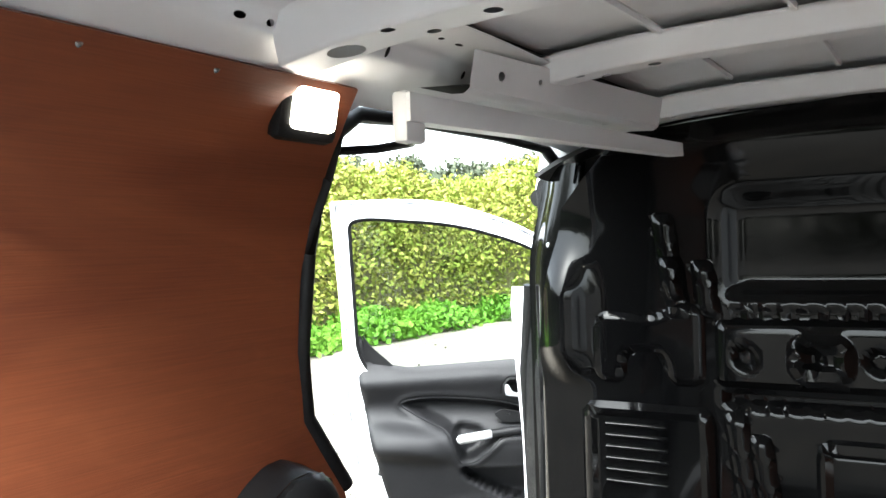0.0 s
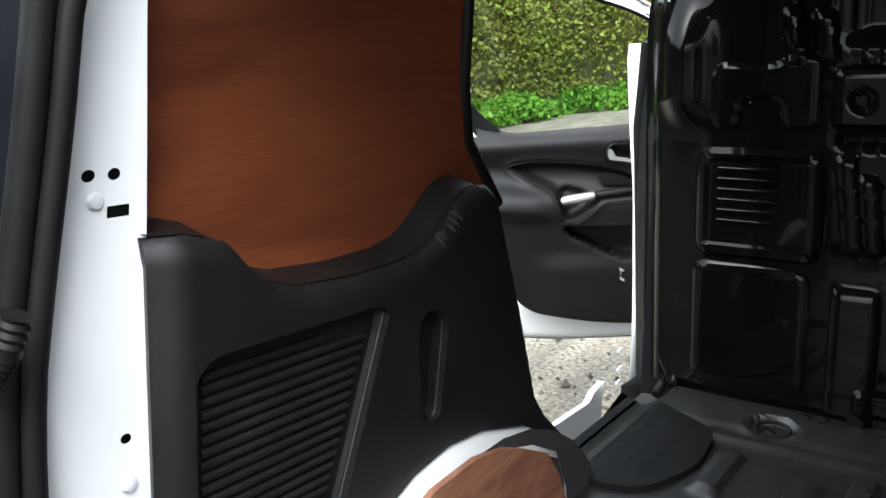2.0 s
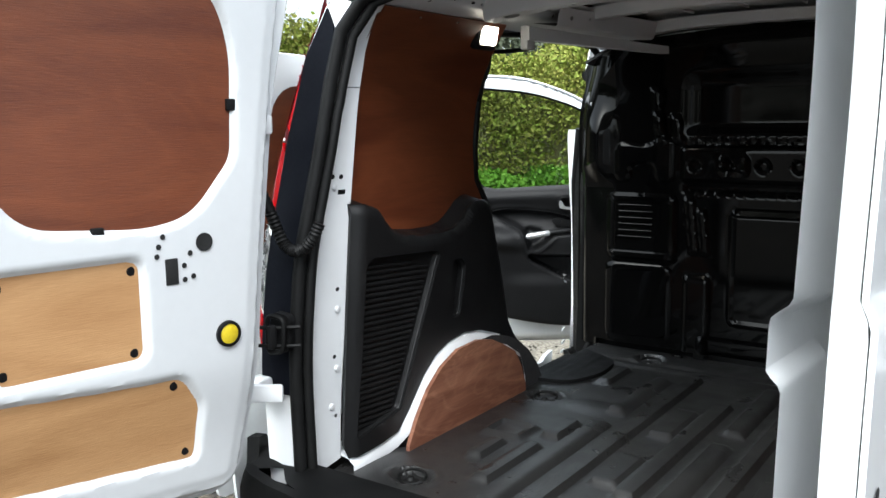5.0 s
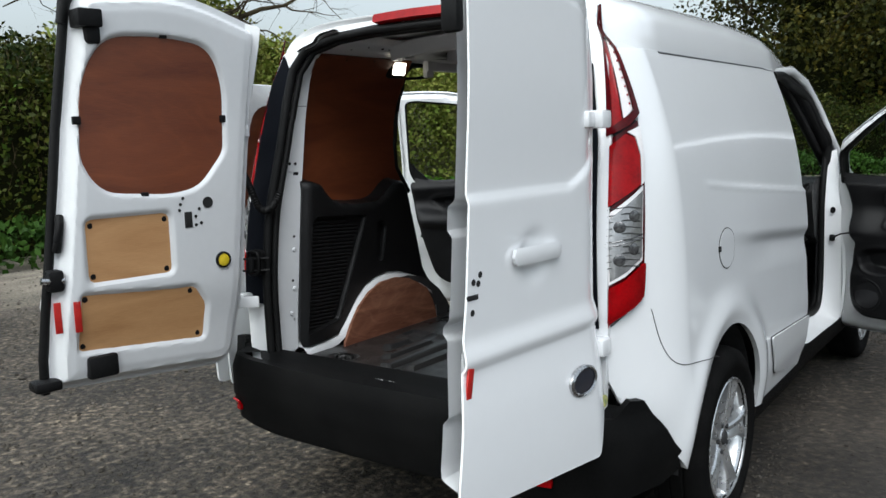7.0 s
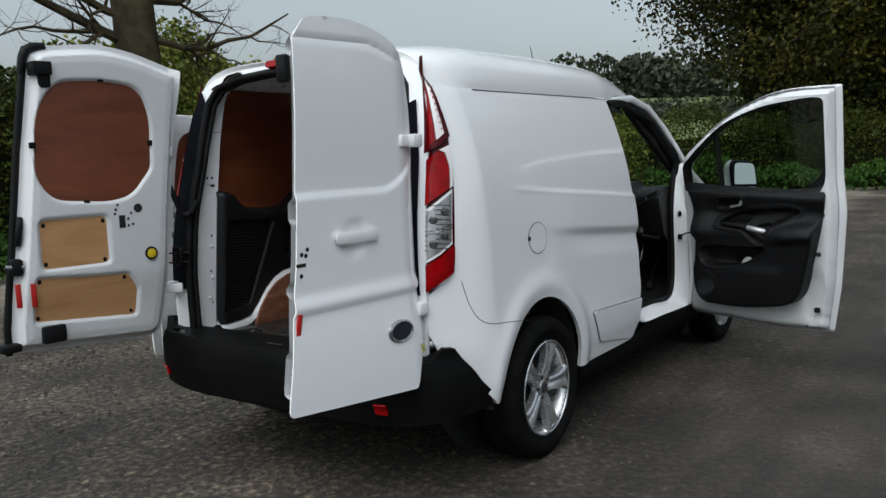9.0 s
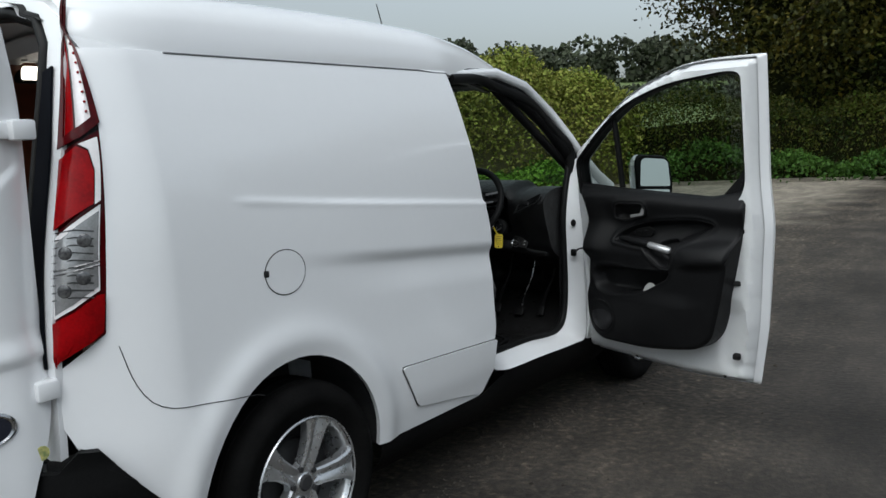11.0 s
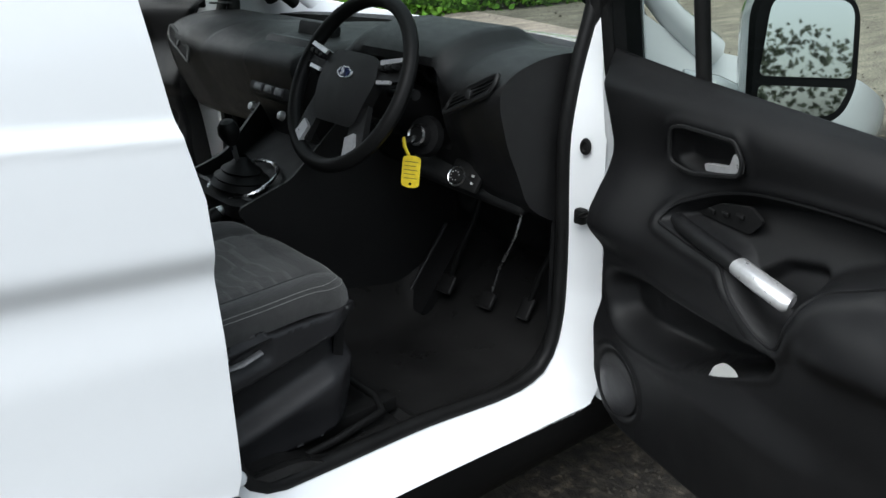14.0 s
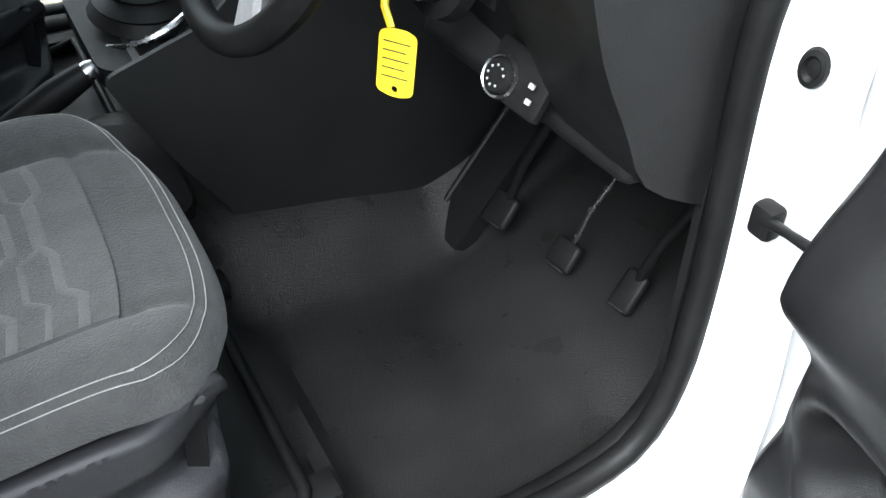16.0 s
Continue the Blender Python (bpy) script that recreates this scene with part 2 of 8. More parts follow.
def away(px, py, poly):
    best = np.full(len(px), 1e9)
    x0, y0 = poly[-1]
    for x1, y1 in poly:
        dx, dy = x1 - x0, y1 - y0
        t = np.clip(((px - x0) * dx + (py - y0) * dy) / (dx * dx + dy * dy + 1e-12), 0, 1)
        best = np.minimum(best, np.hypot(px - x0 - t * dx, py - y0 - t * dy))
        x0, y0 = x1, y1
    return best


def split(poly, step):
    out = []
    for i, p in enumerate(poly):
        q = poly[(i + 1) % len(poly)]
        k = max(1, int(math.ceil(math.hypot(q[0] - p[0], q[1] - p[1]) / step)))
        out += [(p[0] + (q[0] - p[0]) * j / k, p[1] + (q[1] - p[1]) * j / k) for j in range(k)]
    return out


def sheet(outline, place, mat, step=0.03, holes=(), thick=0.0, back=None, angle=38):
    """A curved sheet: a flat outline with holes, filled with small faces and laid out by place(u, v) -> (x, y, z).
    thick: it is given a back face that far behind (against place's own normal)."""
    loops = [split(list(outline), step)] + [split(list(h), step) for h in holes]
    pts, edges = [], []
    for lp in loops:
        k = len(pts)
        pts += lp
        edges += [(k + i, k + (i + 1) % len(lp)) for i in range(len(lp))]
    arr = np.array(loops[0])
    lo, hi = arr.min(0), arr.max(0)
    gu, gv = np.meshgrid(np.arange(lo[0] + step / 2, hi[0], step), np.arange(lo[1] + step / 2, hi[1], step))
    gu, gv = gu.ravel(), gv.ravel()
    keep = inside(gu, gv, loops[0]) & (away(gu, gv, loops[0]) > 0.45 * step)
    for lp in loops[1:]:
        keep &= ~inside(gu, gv, lp) & (away(gu, gv, lp) > 0.45 * step)
    pts += list(zip(gu[keep].tolist(), gv[keep].tolist()))
    v2, _, f2, *_ = geometry.delaunay_2d_cdt([Vector(p) for p in pts], edges, [], 0, 1e-6)
    v2 = np.array([tuple(v) for v in v2])
    f2 = np.array([tuple(f) for f in f2 if len(f) == 3], int)
    c = v2[f2].mean(1)
    ok = inside(c[:, 0], c[:, 1], loops[0])
    for lp in loops[1:]:
        ok &= ~inside(c[:, 0], c[:, 1], lp)
    f2 = f2[ok]
    a = v2[f2]
    turn = (a[:, 1, 0] - a[:, 0, 0]) * (a[:, 2, 1] - a[:, 0, 1]) - (a[:, 1, 1] - a[:, 0, 1]) * (a[:, 2, 0] - a[:, 0, 0])
    f2[turn < 0] = f2[turn < 0][:, ::-1]
    u, v = v2[:, 0], v2[:, 1]
    p = np.stack(np.broadcast_arrays(*place(u, v)), -1).astype(float)
    faces = f2.tolist()
    if thick:
        e = 1e-3
        pu = np.stack(np.broadcast_arrays(*place(u + e, v)), -1) - p
        pv = np.stack(np.broadcast_arrays(*place(u, v + e)), -1) - p
        nn = np.cross(pu, pv)
        nn /= np.linalg.norm(nn, axis=1, keepdims=True) + 1e-12
        q = p - nn * thick
        k = len(p)
        count = {}
        for t in faces:
            for i in range(3):
                count[(t[i], t[(i + 1) % 3])] = 1
        rim = [(i, j) for i, j in count if (j, i) not in count]
        faces = faces + [[x + k for x in t[::-1]] for t in faces] + [[j, i, i + k, j + k] for i, j in rim]
        p = np.concatenate([p, q])
    return raw(p, faces, mat, angle)


def box(center, size, mat, bevel=0.004, rot=(0, 0, 0), seg=2, angle=38):
    bm = bmesh.new()
    bmesh.ops.create_cube(bm, size=1.0)
    bmesh.ops.scale(bm, vec=size, verts=bm.verts)
    if bevel:
        bmesh.ops.bevel(bm, geom=bm.edges[:], offset=min(bevel, 0.45 * min(size)), segments=seg, profile=0.5, affect="EDGES")
    bm.transform(pose(*center, *rot))
    return from_bm(bm, mat, angle)


def tube(points, radius, mat, n=10, closed=False, flat=1.0, up=(0, 0, 1)):
    """A rod of the given radius (one, or one per point) along a line of points."""
    pts = [Vector(p) for p in points]
    rad = radius if isinstance(radius, (list, tuple)) else [radius] * len(pts)
    verts, faces, k = [], [], len(pts)
    for i, p in enumerate(pts):
        a = pts[i - 1] if (i or closed) else p
        b = pts[(i + 1) % k] if (i < k - 1 or closed) else p
        d = (b - a).normalized()
        s = d.cross(Vector(up))
        s = s.normalized() if s.length > 1e-3 else d.cross(Vector((1, 0, 0))).normalized()
        t = s.cross(d).normalized()
        verts += [p + s * rad[i] * math.cos(2 * math.pi * j / n) + t * rad[i] * flat * math.sin(2 * math.pi * j / n) for j in range(n)]
    for i in range(k if closed else k - 1):
        a, b = i * n, ((i + 1) % k) * n
        faces += [(a + j, a + (j + 1) % n, b + (j + 1) % n, b + j) for j in range(n)]
    if not closed:
        faces += [tuple(range(n))[::-1], tuple((k - 1) * n + j for j in range(n))]
    return raw(verts, faces, mat, 50)


def lathe(profile, mat, m=None, n=40, angle=35):
    """Turns (radius, height) pairs round the z axis of the pose m."""
    m = m or Matrix()
    verts, faces, k = [], [], len(profile)
    for i in range(n):
        a = 2 * math.pi * i / n
        verts += [m @ Vector((r * math.cos(a), r * math.sin(a), h)) for r, h in profile]
    for i in range(n):
        a, b = i * k, ((i + 1) % n) * k
        faces += [(a + j, b + j, b + j + 1, a + j + 1) for j in range(k - 1)]
    return raw(verts, faces, mat, angle)


def joined(*meshes):
    """One mesh out of several, with the first one's material."""
    bm = bmesh.new()
    for me in meshes:
        bm.from_mesh(me)
    out = bpy.data.meshes.new("mesh")
    bm.to_mesh(out)
    bm.free()
    out.materials.append(meshes[0].materials[0])
    for me in meshes:
        bpy.data.meshes.remove(me)
    return out


def strip(inner, outer, mat, bulge=(0, 0, 0), rows=6, flip=False, angle=60):
    """A band between two lines of points, bowed by the given amount."""
    a, b = [Vector(p) for p in inner], [Vector(p) for p in outer]
    n = len(a)
    verts = [p.lerp(q, j / rows) + Vector(bulge) * math.sin(math.pi * j / rows) for j in range(rows + 1) for p, q in zip(a, b)]
    faces = [(j * n + i, j * n + i + 1, (j + 1) * n + i + 1, (j + 1) * n + i) for j in range(rows) for i in range(n - 1)]
    return raw(verts, [f[::-1] for f in faces] if flip else faces, mat, angle)


def bumpy(x, centre, half, soft):
    """1 within half of centre, falling smoothly to 0 over soft."""
    t = np.clip((half + soft - np.abs(x - centre)) / soft, 0, 1)
    return t * t * (3 - 2 * t)


def ramp(x, a, b):
    t = np.clip((x - a) / (b - a), 0, 1)
    return t * t * (3 - 2 * t)


# ---------------------------------------------------------------- ground and surroundings
def land(x, y):
    """The lie of the land: flat round the van, rising gently into the fields."""
    r = np.hypot(x, y)
    return 0.012 * np.sin(x * 0.9 + 1.3) * np.cos(y * 0.7) * ramp(r, 4, 9) + 0.055 * np.clip(y - 42, 0, 260) + 0.05 * np.clip(-x - 34, 0, 260)


def ground_material():
    m = bpy.data.materials.new("gravel_and_tarmac")
    m.use_nodes = True
    n, l = m.node_tree.nodes, m.node_tree.links
    b = n["Principled BSDF"]
    b.inputs["Roughness"].default_value = 0.85
    at = n.new("ShaderNodeTexCoord")

    def noisy(size, depth=6, kind="ShaderNodeTexNoise"):
        t = n.new(kind)
        t.inputs["Scale"].default_value = size
        if kind == "ShaderNodeTexNoise":
            t.inputs["Detail"].default_value = depth
        l.new(at.outputs["Object"], t.inputs["Vector"])
        return t

    def ramped(src, stops):
        r = n.new("ShaderNodeValToRGB")
        e = r.color_ramp.elements
        e[0].position, e[0].color = stops[0][0], (*stops[0][1], 1)
        e[1].position, e[1].color = stops[-1][0], (*stops[-1][1], 1)
        for p, c in stops[1:-1]:
            x = e.new(p)
            x.color = (*c, 1)
        l.new(src, r.inputs[0])
        return r.outputs[0]

    tarmac = ramped(noisy(32, 12).outputs["Fac"], [(0.3, (0.024, 0.021, 0.018)), (0.55, (0.042, 0.036, 0.031)), (0.75, (0.075, 0.066, 0.057))])
    gravel = ramped(noisy(24, 12).outputs["Fac"], [(0.36, (0.012, 0.010, 0.008)), (0.5, (0.044, 0.037, 0.029)), (0.62, (0.092, 0.079, 0.063)), (0.74, (0.17, 0.15, 0.122))])
    # single chippings, each with its own tone
    chips = noisy(44, kind="ShaderNodeTexVoronoi")
    tone = n.new("ShaderNodeSeparateColor")
    l.new(chips.outputs["Color"], tone.inputs[0])
    lit = n.new("ShaderNodeMix")
    lit.data_type, lit.blend_type = "RGBA", "MULTIPLY"
    lit.inputs[0].default_value = 1.0
    l.new(gravel, lit.inputs[6])
    l.new(ramped(tone.outputs[0], [(0.0, (0.60, 0.59, 0.57)), (0.6, (1.05, 1.03, 1.0)), (0.88, (1.55, 1.5, 1.43)), (1.0, (2.5, 2.4, 2.25))]), lit.inputs[7])
    gravel = lit.outputs[2]
    # loose gravel towards the hedge side and behind, tarmac beyond the driver's side
    split_xyz = n.new("ShaderNodeSeparateXYZ")
    l.new(at.outputs["Object"], split_xyz.inputs[0])
    shift = n.new("ShaderNodeMath")
    shift.operation = "MULTIPLY_ADD"
    l.new(noisy(0.55, 7).outputs["Fac"], shift.inputs[0])
    shift.inputs[1].default_value = 3.6
    l.new(split_xyz.outputs["X"], shift.inputs[2])
    where = n.new("ShaderNodeMapRange")
    where.inputs[1].default_value, where.inputs[2].default_value = 1.6, 3.8
    l.new(shift.outputs[0], where.inputs[0])
    mix = n.new("ShaderNodeMix")
    mix.data_type = "RGBA"
    l.new(where.outputs[0], mix.inputs[0])
    l.new(gravel, mix.inputs[6])
    l.new(tarmac, mix.inputs[7])
    patch = n.new("ShaderNodeMix")
    patch.data_type = "RGBA"
    patch.blend_type = "MULTIPLY"
    patch.inputs[0].default_value = 1.0
    l.new(mix.outputs[2], patch.inputs[6])
    l.new(ramped(noisy(1.1, 5).outputs["Fac"], [(0.30, (0.36, 0.34, 0.31)), (0.48, (0.80, 0.79, 0.77)), (0.60, (1.15, 1.13, 1.09)), (0.70, (1.7, 1.66, 1.6))]), patch.inputs[7])
    # hollows and ridges where wheels have pushed the grit about
    # pale dry dust and gravel ahead of the van and beside its passenger door
    def beyond(axis, low, high, sign):
        ragged = n.new("ShaderNodeMath")
        ragged.operation = "MULTIPLY_ADD"
        l.new(split_xyz.outputs[axis], ragged.inputs[0])
        ragged.inputs[1].default_value = sign
        wavering = n.new("ShaderNodeMath")
        wavering.operation = "MULTIPLY"
        l.new(noisy(0.8, 8).outputs["Fac"], wavering.inputs[0])
        wavering.inputs[1].default_value = 2.4
        l.new(wavering.outputs[0], ragged.inputs[2])
        r = n.new("ShaderNodeMapRange")
        r.inputs[1].default_value, r.inputs[2].default_value = low, high
        l.new(ragged.outputs[0], r.inputs[0])
        return r.outputs[0]

    dusty = n.new("ShaderNodeMath")
    dusty.operation = "MULTIPLY"
    l.new(beyond("Y", 2.5, 3.8, 1.0), dusty.inputs[0])
    l.new(beyond("X", 1.3, 2.4, -1.0), dusty.inputs[1])
    dust = ramped(noisy(48, 10).outputs["Fac"], [(0.34, (0.10, 0.088, 0.070)), (0.5, (0.21, 0.185, 0.150)), (0.68, (0.33, 0.30, 0.25))])
    drift = n.new("ShaderNodeMix")
    drift.data_type = "RGBA"
    l.new(dusty.outputs[0], drift.inputs[0])
    l.new(patch.outputs[2], drift.inputs[6])
    l.new(dust, drift.inputs[7])
    patch = drift
    drawn = n.new("ShaderNodeMapping")
    drawn.inputs["Rotation"].default_value = (0, 0, 0.5)
    drawn.inputs["Scale"].default_value = (1.0, 0.28, 1.0)
    l.new(at.outputs["Object"], drawn.inputs["Vector"])
    tracks = n.new("ShaderNodeTexNoise")
    tracks.inputs["Scale"].default_value, tracks.inputs["Detail"].default_value = 5.0, 7
    l.new(drawn.outputs[0], tracks.inputs["Vector"])
    worn = n.new("ShaderNodeMix")
    worn.data_type, worn.blend_type = "RGBA", "MULTIPLY"
    worn.inputs[0].default_value = 1.0
    l.new(patch.outputs[2], worn.inputs[6])
    l.new(ramped(tracks.outputs["Fac"], [(0.34, (0.70, 0.69, 0.67)), (0.5, (0.96, 0.95, 0.93)), (0.66, (1.30, 1.28, 1.24))]), worn.inputs[7])
    l.new(worn.outputs[2], b.inputs["Base Color"])
    k = n.new("ShaderNodeBump")
    k.inputs["Strength"].default_value, k.inputs["Distance"].default_value = 0.8, 0.022
    l.new(noisy(38, 12).outputs["Fac"], k.inputs["Height"])
    l.new(k.outputs[0], b.inputs["Normal"])
    return m


FIELD = material("grass_field", (0.075, 0.12, 0.028), 0.9, spots=(0.11, 0.14, 0.04), scale=0.05, amount=1.0, fine=2.0, bump=0.6, bump_scale=3)


def spread(r):
    return np.sign(r) * (np.abs(r) ** 2.6)


gu = spread(np.linspace(-11.0, 11.0, 121))
gx, gy = np.meshgrid(gu, gu + 2.0)
gz = land(gx, gy)
k = len(gu)
tagged(new("ground", raw(np.stack([gx, gy, gz], -1).reshape(-1, 3), [(i * k + j, i * k + j + 1, (i + 1) * k + j + 1, (i + 1) * k + j)
       for i in range(k - 1) for j in range(k - 1)], ground_material())), "worn grey tarmac and loose gravel with dusty patches", "ground", kind="structure")



def leaf_material(name, stops, rough=0.55):
    m = bpy.data.materials.new(name)
    m.use_nodes = True
    n, l = m.node_tree.nodes, m.node_tree.links
    b = n["Principled BSDF"]
    b.inputs["Roughness"].default_value = rough
    b.inputs["Specular IOR Level"].default_value = 0.12
    g = n.new("ShaderNodeNewGeometry")
    at = n.new("ShaderNodeTexCoord")
    big = n.new("ShaderNodeTexNoise")
    big.inputs["Scale"].default_value, big.inputs["Detail"].default_value = 0.9, 4
    l.new(at.outputs["Object"], big.inputs["Vector"])
    mixed = n.new("ShaderNodeMath")
    mixed.operation = "MULTIPLY_ADD"
    l.new(g.outputs["Random Per Island"], mixed.inputs[0])
    mixed.inputs[1].default_value = 0.55
    shifted = n.new("ShaderNodeMath")
    shifted.operation = "MULTIPLY_ADD"
    l.new(big.outputs["Fac"], shifted.inputs[0])
    shifted.inputs[1].default_value, shifted.inputs[2].default_value = 1.3, -0.4
    l.new(shifted.outputs[0], mixed.inputs[2])
    r = n.new("ShaderNodeValToRGB")
    e = r.color_ramp.elements
    e[0].position, e[0].color = 0.0, (*stops[0], 1)
    e[1].position, e[1].color = 1.0, (*stops[-1], 1)
    for i, c in enumerate(stops[1:-1]):
        x = e.new((i + 1) / (len(stops) - 1))
        x.color = (*c, 1)
    l.new(mixed.outputs[0], r.inputs[0])
    l.new(r.outputs[0], b.inputs["Base Color"])
    return m


# Light put into the leaf colour: dark stretches of hedge, a brighter yellower one.
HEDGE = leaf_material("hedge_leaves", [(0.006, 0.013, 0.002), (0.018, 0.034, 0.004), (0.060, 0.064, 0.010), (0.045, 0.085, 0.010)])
LITHEDGE = leaf_material("lit_yellow_green_leaves", [(0.10, 0.14, 0.020), (0.15, 0.20, 0.030), (0.23, 0.23, 0.055), (0.16, 0.24, 0.036)])
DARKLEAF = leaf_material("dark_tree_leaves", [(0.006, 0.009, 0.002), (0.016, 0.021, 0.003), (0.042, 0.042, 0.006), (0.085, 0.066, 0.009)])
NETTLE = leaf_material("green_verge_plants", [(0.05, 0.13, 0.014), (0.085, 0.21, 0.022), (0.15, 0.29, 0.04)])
# The verge green again, with shade put into the colour.
SHADEDNETTLE = leaf_material("shaded_verge_plants", [(0.014, 0.036, 0.006), (0.028, 0.070, 0.010), (0.05, 0.105, 0.018)])
TWIG = material("bare_twigs", (0.035, 0.027, 0.015), 0.9, specular=0.08, spots=(0.075, 0.056, 0.028), scale=3)
BARK = material("tree_bark", (0.026, 0.021, 0.013), 0.9, specular=0.1, spots=(0.075, 0.062, 0.036), scale=5, bump=1.0, bump_scale=30)
rng = np.random.default_rng(5)


def leaves(points, size, mat, upright=0.0, long=1.6):
    """One small bent leaf (two triangles) at each point, each turned its own way."""
    k = len(points)
    a, tilt = rng.uniform(0, 2 * np.pi, k), rng.uniform(-1.0, 1.2, k)
    d = np.stack([np.cos(a) * np.cos(tilt), np.sin(a) * np.cos(tilt), np.sin(tilt) + upright], -1)
    d /= np.linalg.norm(d, axis=1, keepdims=True)
    s = np.cross(d, rng.normal(size=(k, 3)))
    s /= np.linalg.norm(s, axis=1, keepdims=True) + 1e-9
    w = size * rng.uniform(0.55, 1.3, (k, 1))
    nrm = np.cross(d, s)
    v = np.stack([points - d * w * long / 2, points + s * w / 2 + nrm * w * 0.15, points + d * w * long / 2, points - s * w / 2 + nrm * w * 0.15], 1).reshape(-1, 3)
    i = np.arange(k)[:, None] * 4
    return raw(v, np.concatenate([i + [0, 1, 2], i + [0, 2, 3]]), mat, 180)


def hedge_points(line, width, height, count, shaggy=0.35):
    """Points in the outer coat of a hedge along a line of (x, y)."""
    line = np.array(line, float)
    seg = np.diff(line, axis=0)
    ln = np.hypot(*seg.T)
    t = rng.uniform(0, ln.sum(), count)
    i = np.clip(np.searchsorted(np.cumsum(ln), t), 0, len(ln) - 1)
    f = (t - np.r_[0, np.cumsum(ln)[:-1]][i]) / ln[i]
    base = line[i] + seg[i] * f[:, None]
    side = np.stack([-seg[i][:, 1], seg[i][:, 0]], -1) / ln[i][:, None]
    wob = 1 + shaggy * np.sin(t * 0.83) * np.sin(t * 0.31 + 1) + 0.5 * shaggy * np.sin(t * 2.9 + 2)
    a = rng.uniform(0, np.pi, count)
    r = rng.uniform(0.72, 1.06, count) ** 0.5
    off = np.cos(a) * np.abs(np.cos(a)) ** -0.4 * r * width / 2
    z = np.sin(a) ** 0.55 * r * height * wob
    xy = base + side * (off * (0.8 + 0.3 * wob))[:, None]
    return np.stack([xy[:, 0], xy[:, 1], z + land(xy[:, 0], xy[:, 1])], -1) + rng.normal(0, 0.06, (count, 3))


def twigs(points, length, radius, mat, lean=0.5):
    """A thin tapering three-sided stick at each point."""
    k = len(points)
    d = rng.normal(0, lean, (k, 3))
    d[:, 2] = np.abs(d[:, 2]) + 1.0
    d /= np.linalg.norm(d, axis=1, keepdims=True)
    ln = length * rng.uniform(0.5, 1.3, (k, 1))
    s = np.cross(d, [0.3, 0.5, 0.1])
    s /= np.linalg.norm(s, axis=1, keepdims=True)
    t = np.cross(d, s)
    ring3 = [points + radius * (np.cos(b) * s + np.sin(b) * t) for b in (0, 2.1, 4.2)]
    v = np.stack(ring3 + [points + d * ln], 1).reshape(-1, 3)
    i = np.arange(k)[:, None] * 4
    return raw(v, np.concatenate([i + [0, 1, 3], i + [1, 2, 3], i + [2, 0, 3]]), mat, 60)


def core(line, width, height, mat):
    """The dense dark body inside a hedge, coloured as the shade between its leaves."""
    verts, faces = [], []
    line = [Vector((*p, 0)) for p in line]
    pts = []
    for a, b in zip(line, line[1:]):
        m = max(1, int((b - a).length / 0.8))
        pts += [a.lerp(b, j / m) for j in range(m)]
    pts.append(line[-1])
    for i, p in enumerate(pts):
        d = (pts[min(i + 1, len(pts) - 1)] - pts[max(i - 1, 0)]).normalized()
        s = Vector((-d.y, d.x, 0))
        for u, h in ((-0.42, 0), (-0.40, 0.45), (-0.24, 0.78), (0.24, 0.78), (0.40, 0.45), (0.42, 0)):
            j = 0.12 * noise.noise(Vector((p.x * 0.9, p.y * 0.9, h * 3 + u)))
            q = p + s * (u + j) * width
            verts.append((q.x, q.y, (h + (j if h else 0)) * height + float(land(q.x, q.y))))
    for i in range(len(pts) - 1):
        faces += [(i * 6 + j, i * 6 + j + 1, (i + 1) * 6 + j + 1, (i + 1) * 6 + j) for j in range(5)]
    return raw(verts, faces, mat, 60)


# Near-black stands for shade deep among leaves; a paler copy for the lit run.
SHADE = material("leaf_gap_shade", (0.006, 0.008, 0.003), 0.95, specular=0.0, spots=(0.014, 0.015, 0.006), scale=2, bump=0.6, bump_scale=12)
SUNSHADE = material("lit_leaf_gap_shade", (0.075, 0.080, 0.025), 0.95, spots=(0.13, 0.12, 0.05), scale=2, bump=0.6, bump_scale=12)
NEAR = [(-9.6, -18), (-9.6, 3), (-9.8, 11), (-9.4, 15.5), (-6.9, 20.3), (-3.0, 23.2), (3.0, 25.5), (12.0, 27.0)]
hedge = thing("hedge", "tall rough roadside hedge with olive leaves and bare twigs", "hedge")
for run, tall, many, leaf_mat in ((NEAR[:2] + [(-9.65, 5.0)], 3.0, 80000, HEDGE), ([(-9.65, 5.0)] + NEAR[2:4], 3.0, 52000, LITHEDGE), (NEAR[3:5], 2.75, 24000, LITHEDGE), (NEAR[4:], 2.0, 40000, HEDGE)):
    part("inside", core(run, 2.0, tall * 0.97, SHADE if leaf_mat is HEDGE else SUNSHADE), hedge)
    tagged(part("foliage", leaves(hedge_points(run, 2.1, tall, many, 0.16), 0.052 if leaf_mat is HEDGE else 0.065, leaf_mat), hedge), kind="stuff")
    tagged(part("brushwood", twigs(hedge_points(run, 2.1, tall * 0.95, many // 12, 0.16), 0.24, 0.005, TWIG), hedge), kind="stuff")
VERGE = [(x + 1.25, y - 0.2) for x, y in NEAR[:4]] + [(x + 0.9, y - 1.3) for x, y in NEAR[4:]]
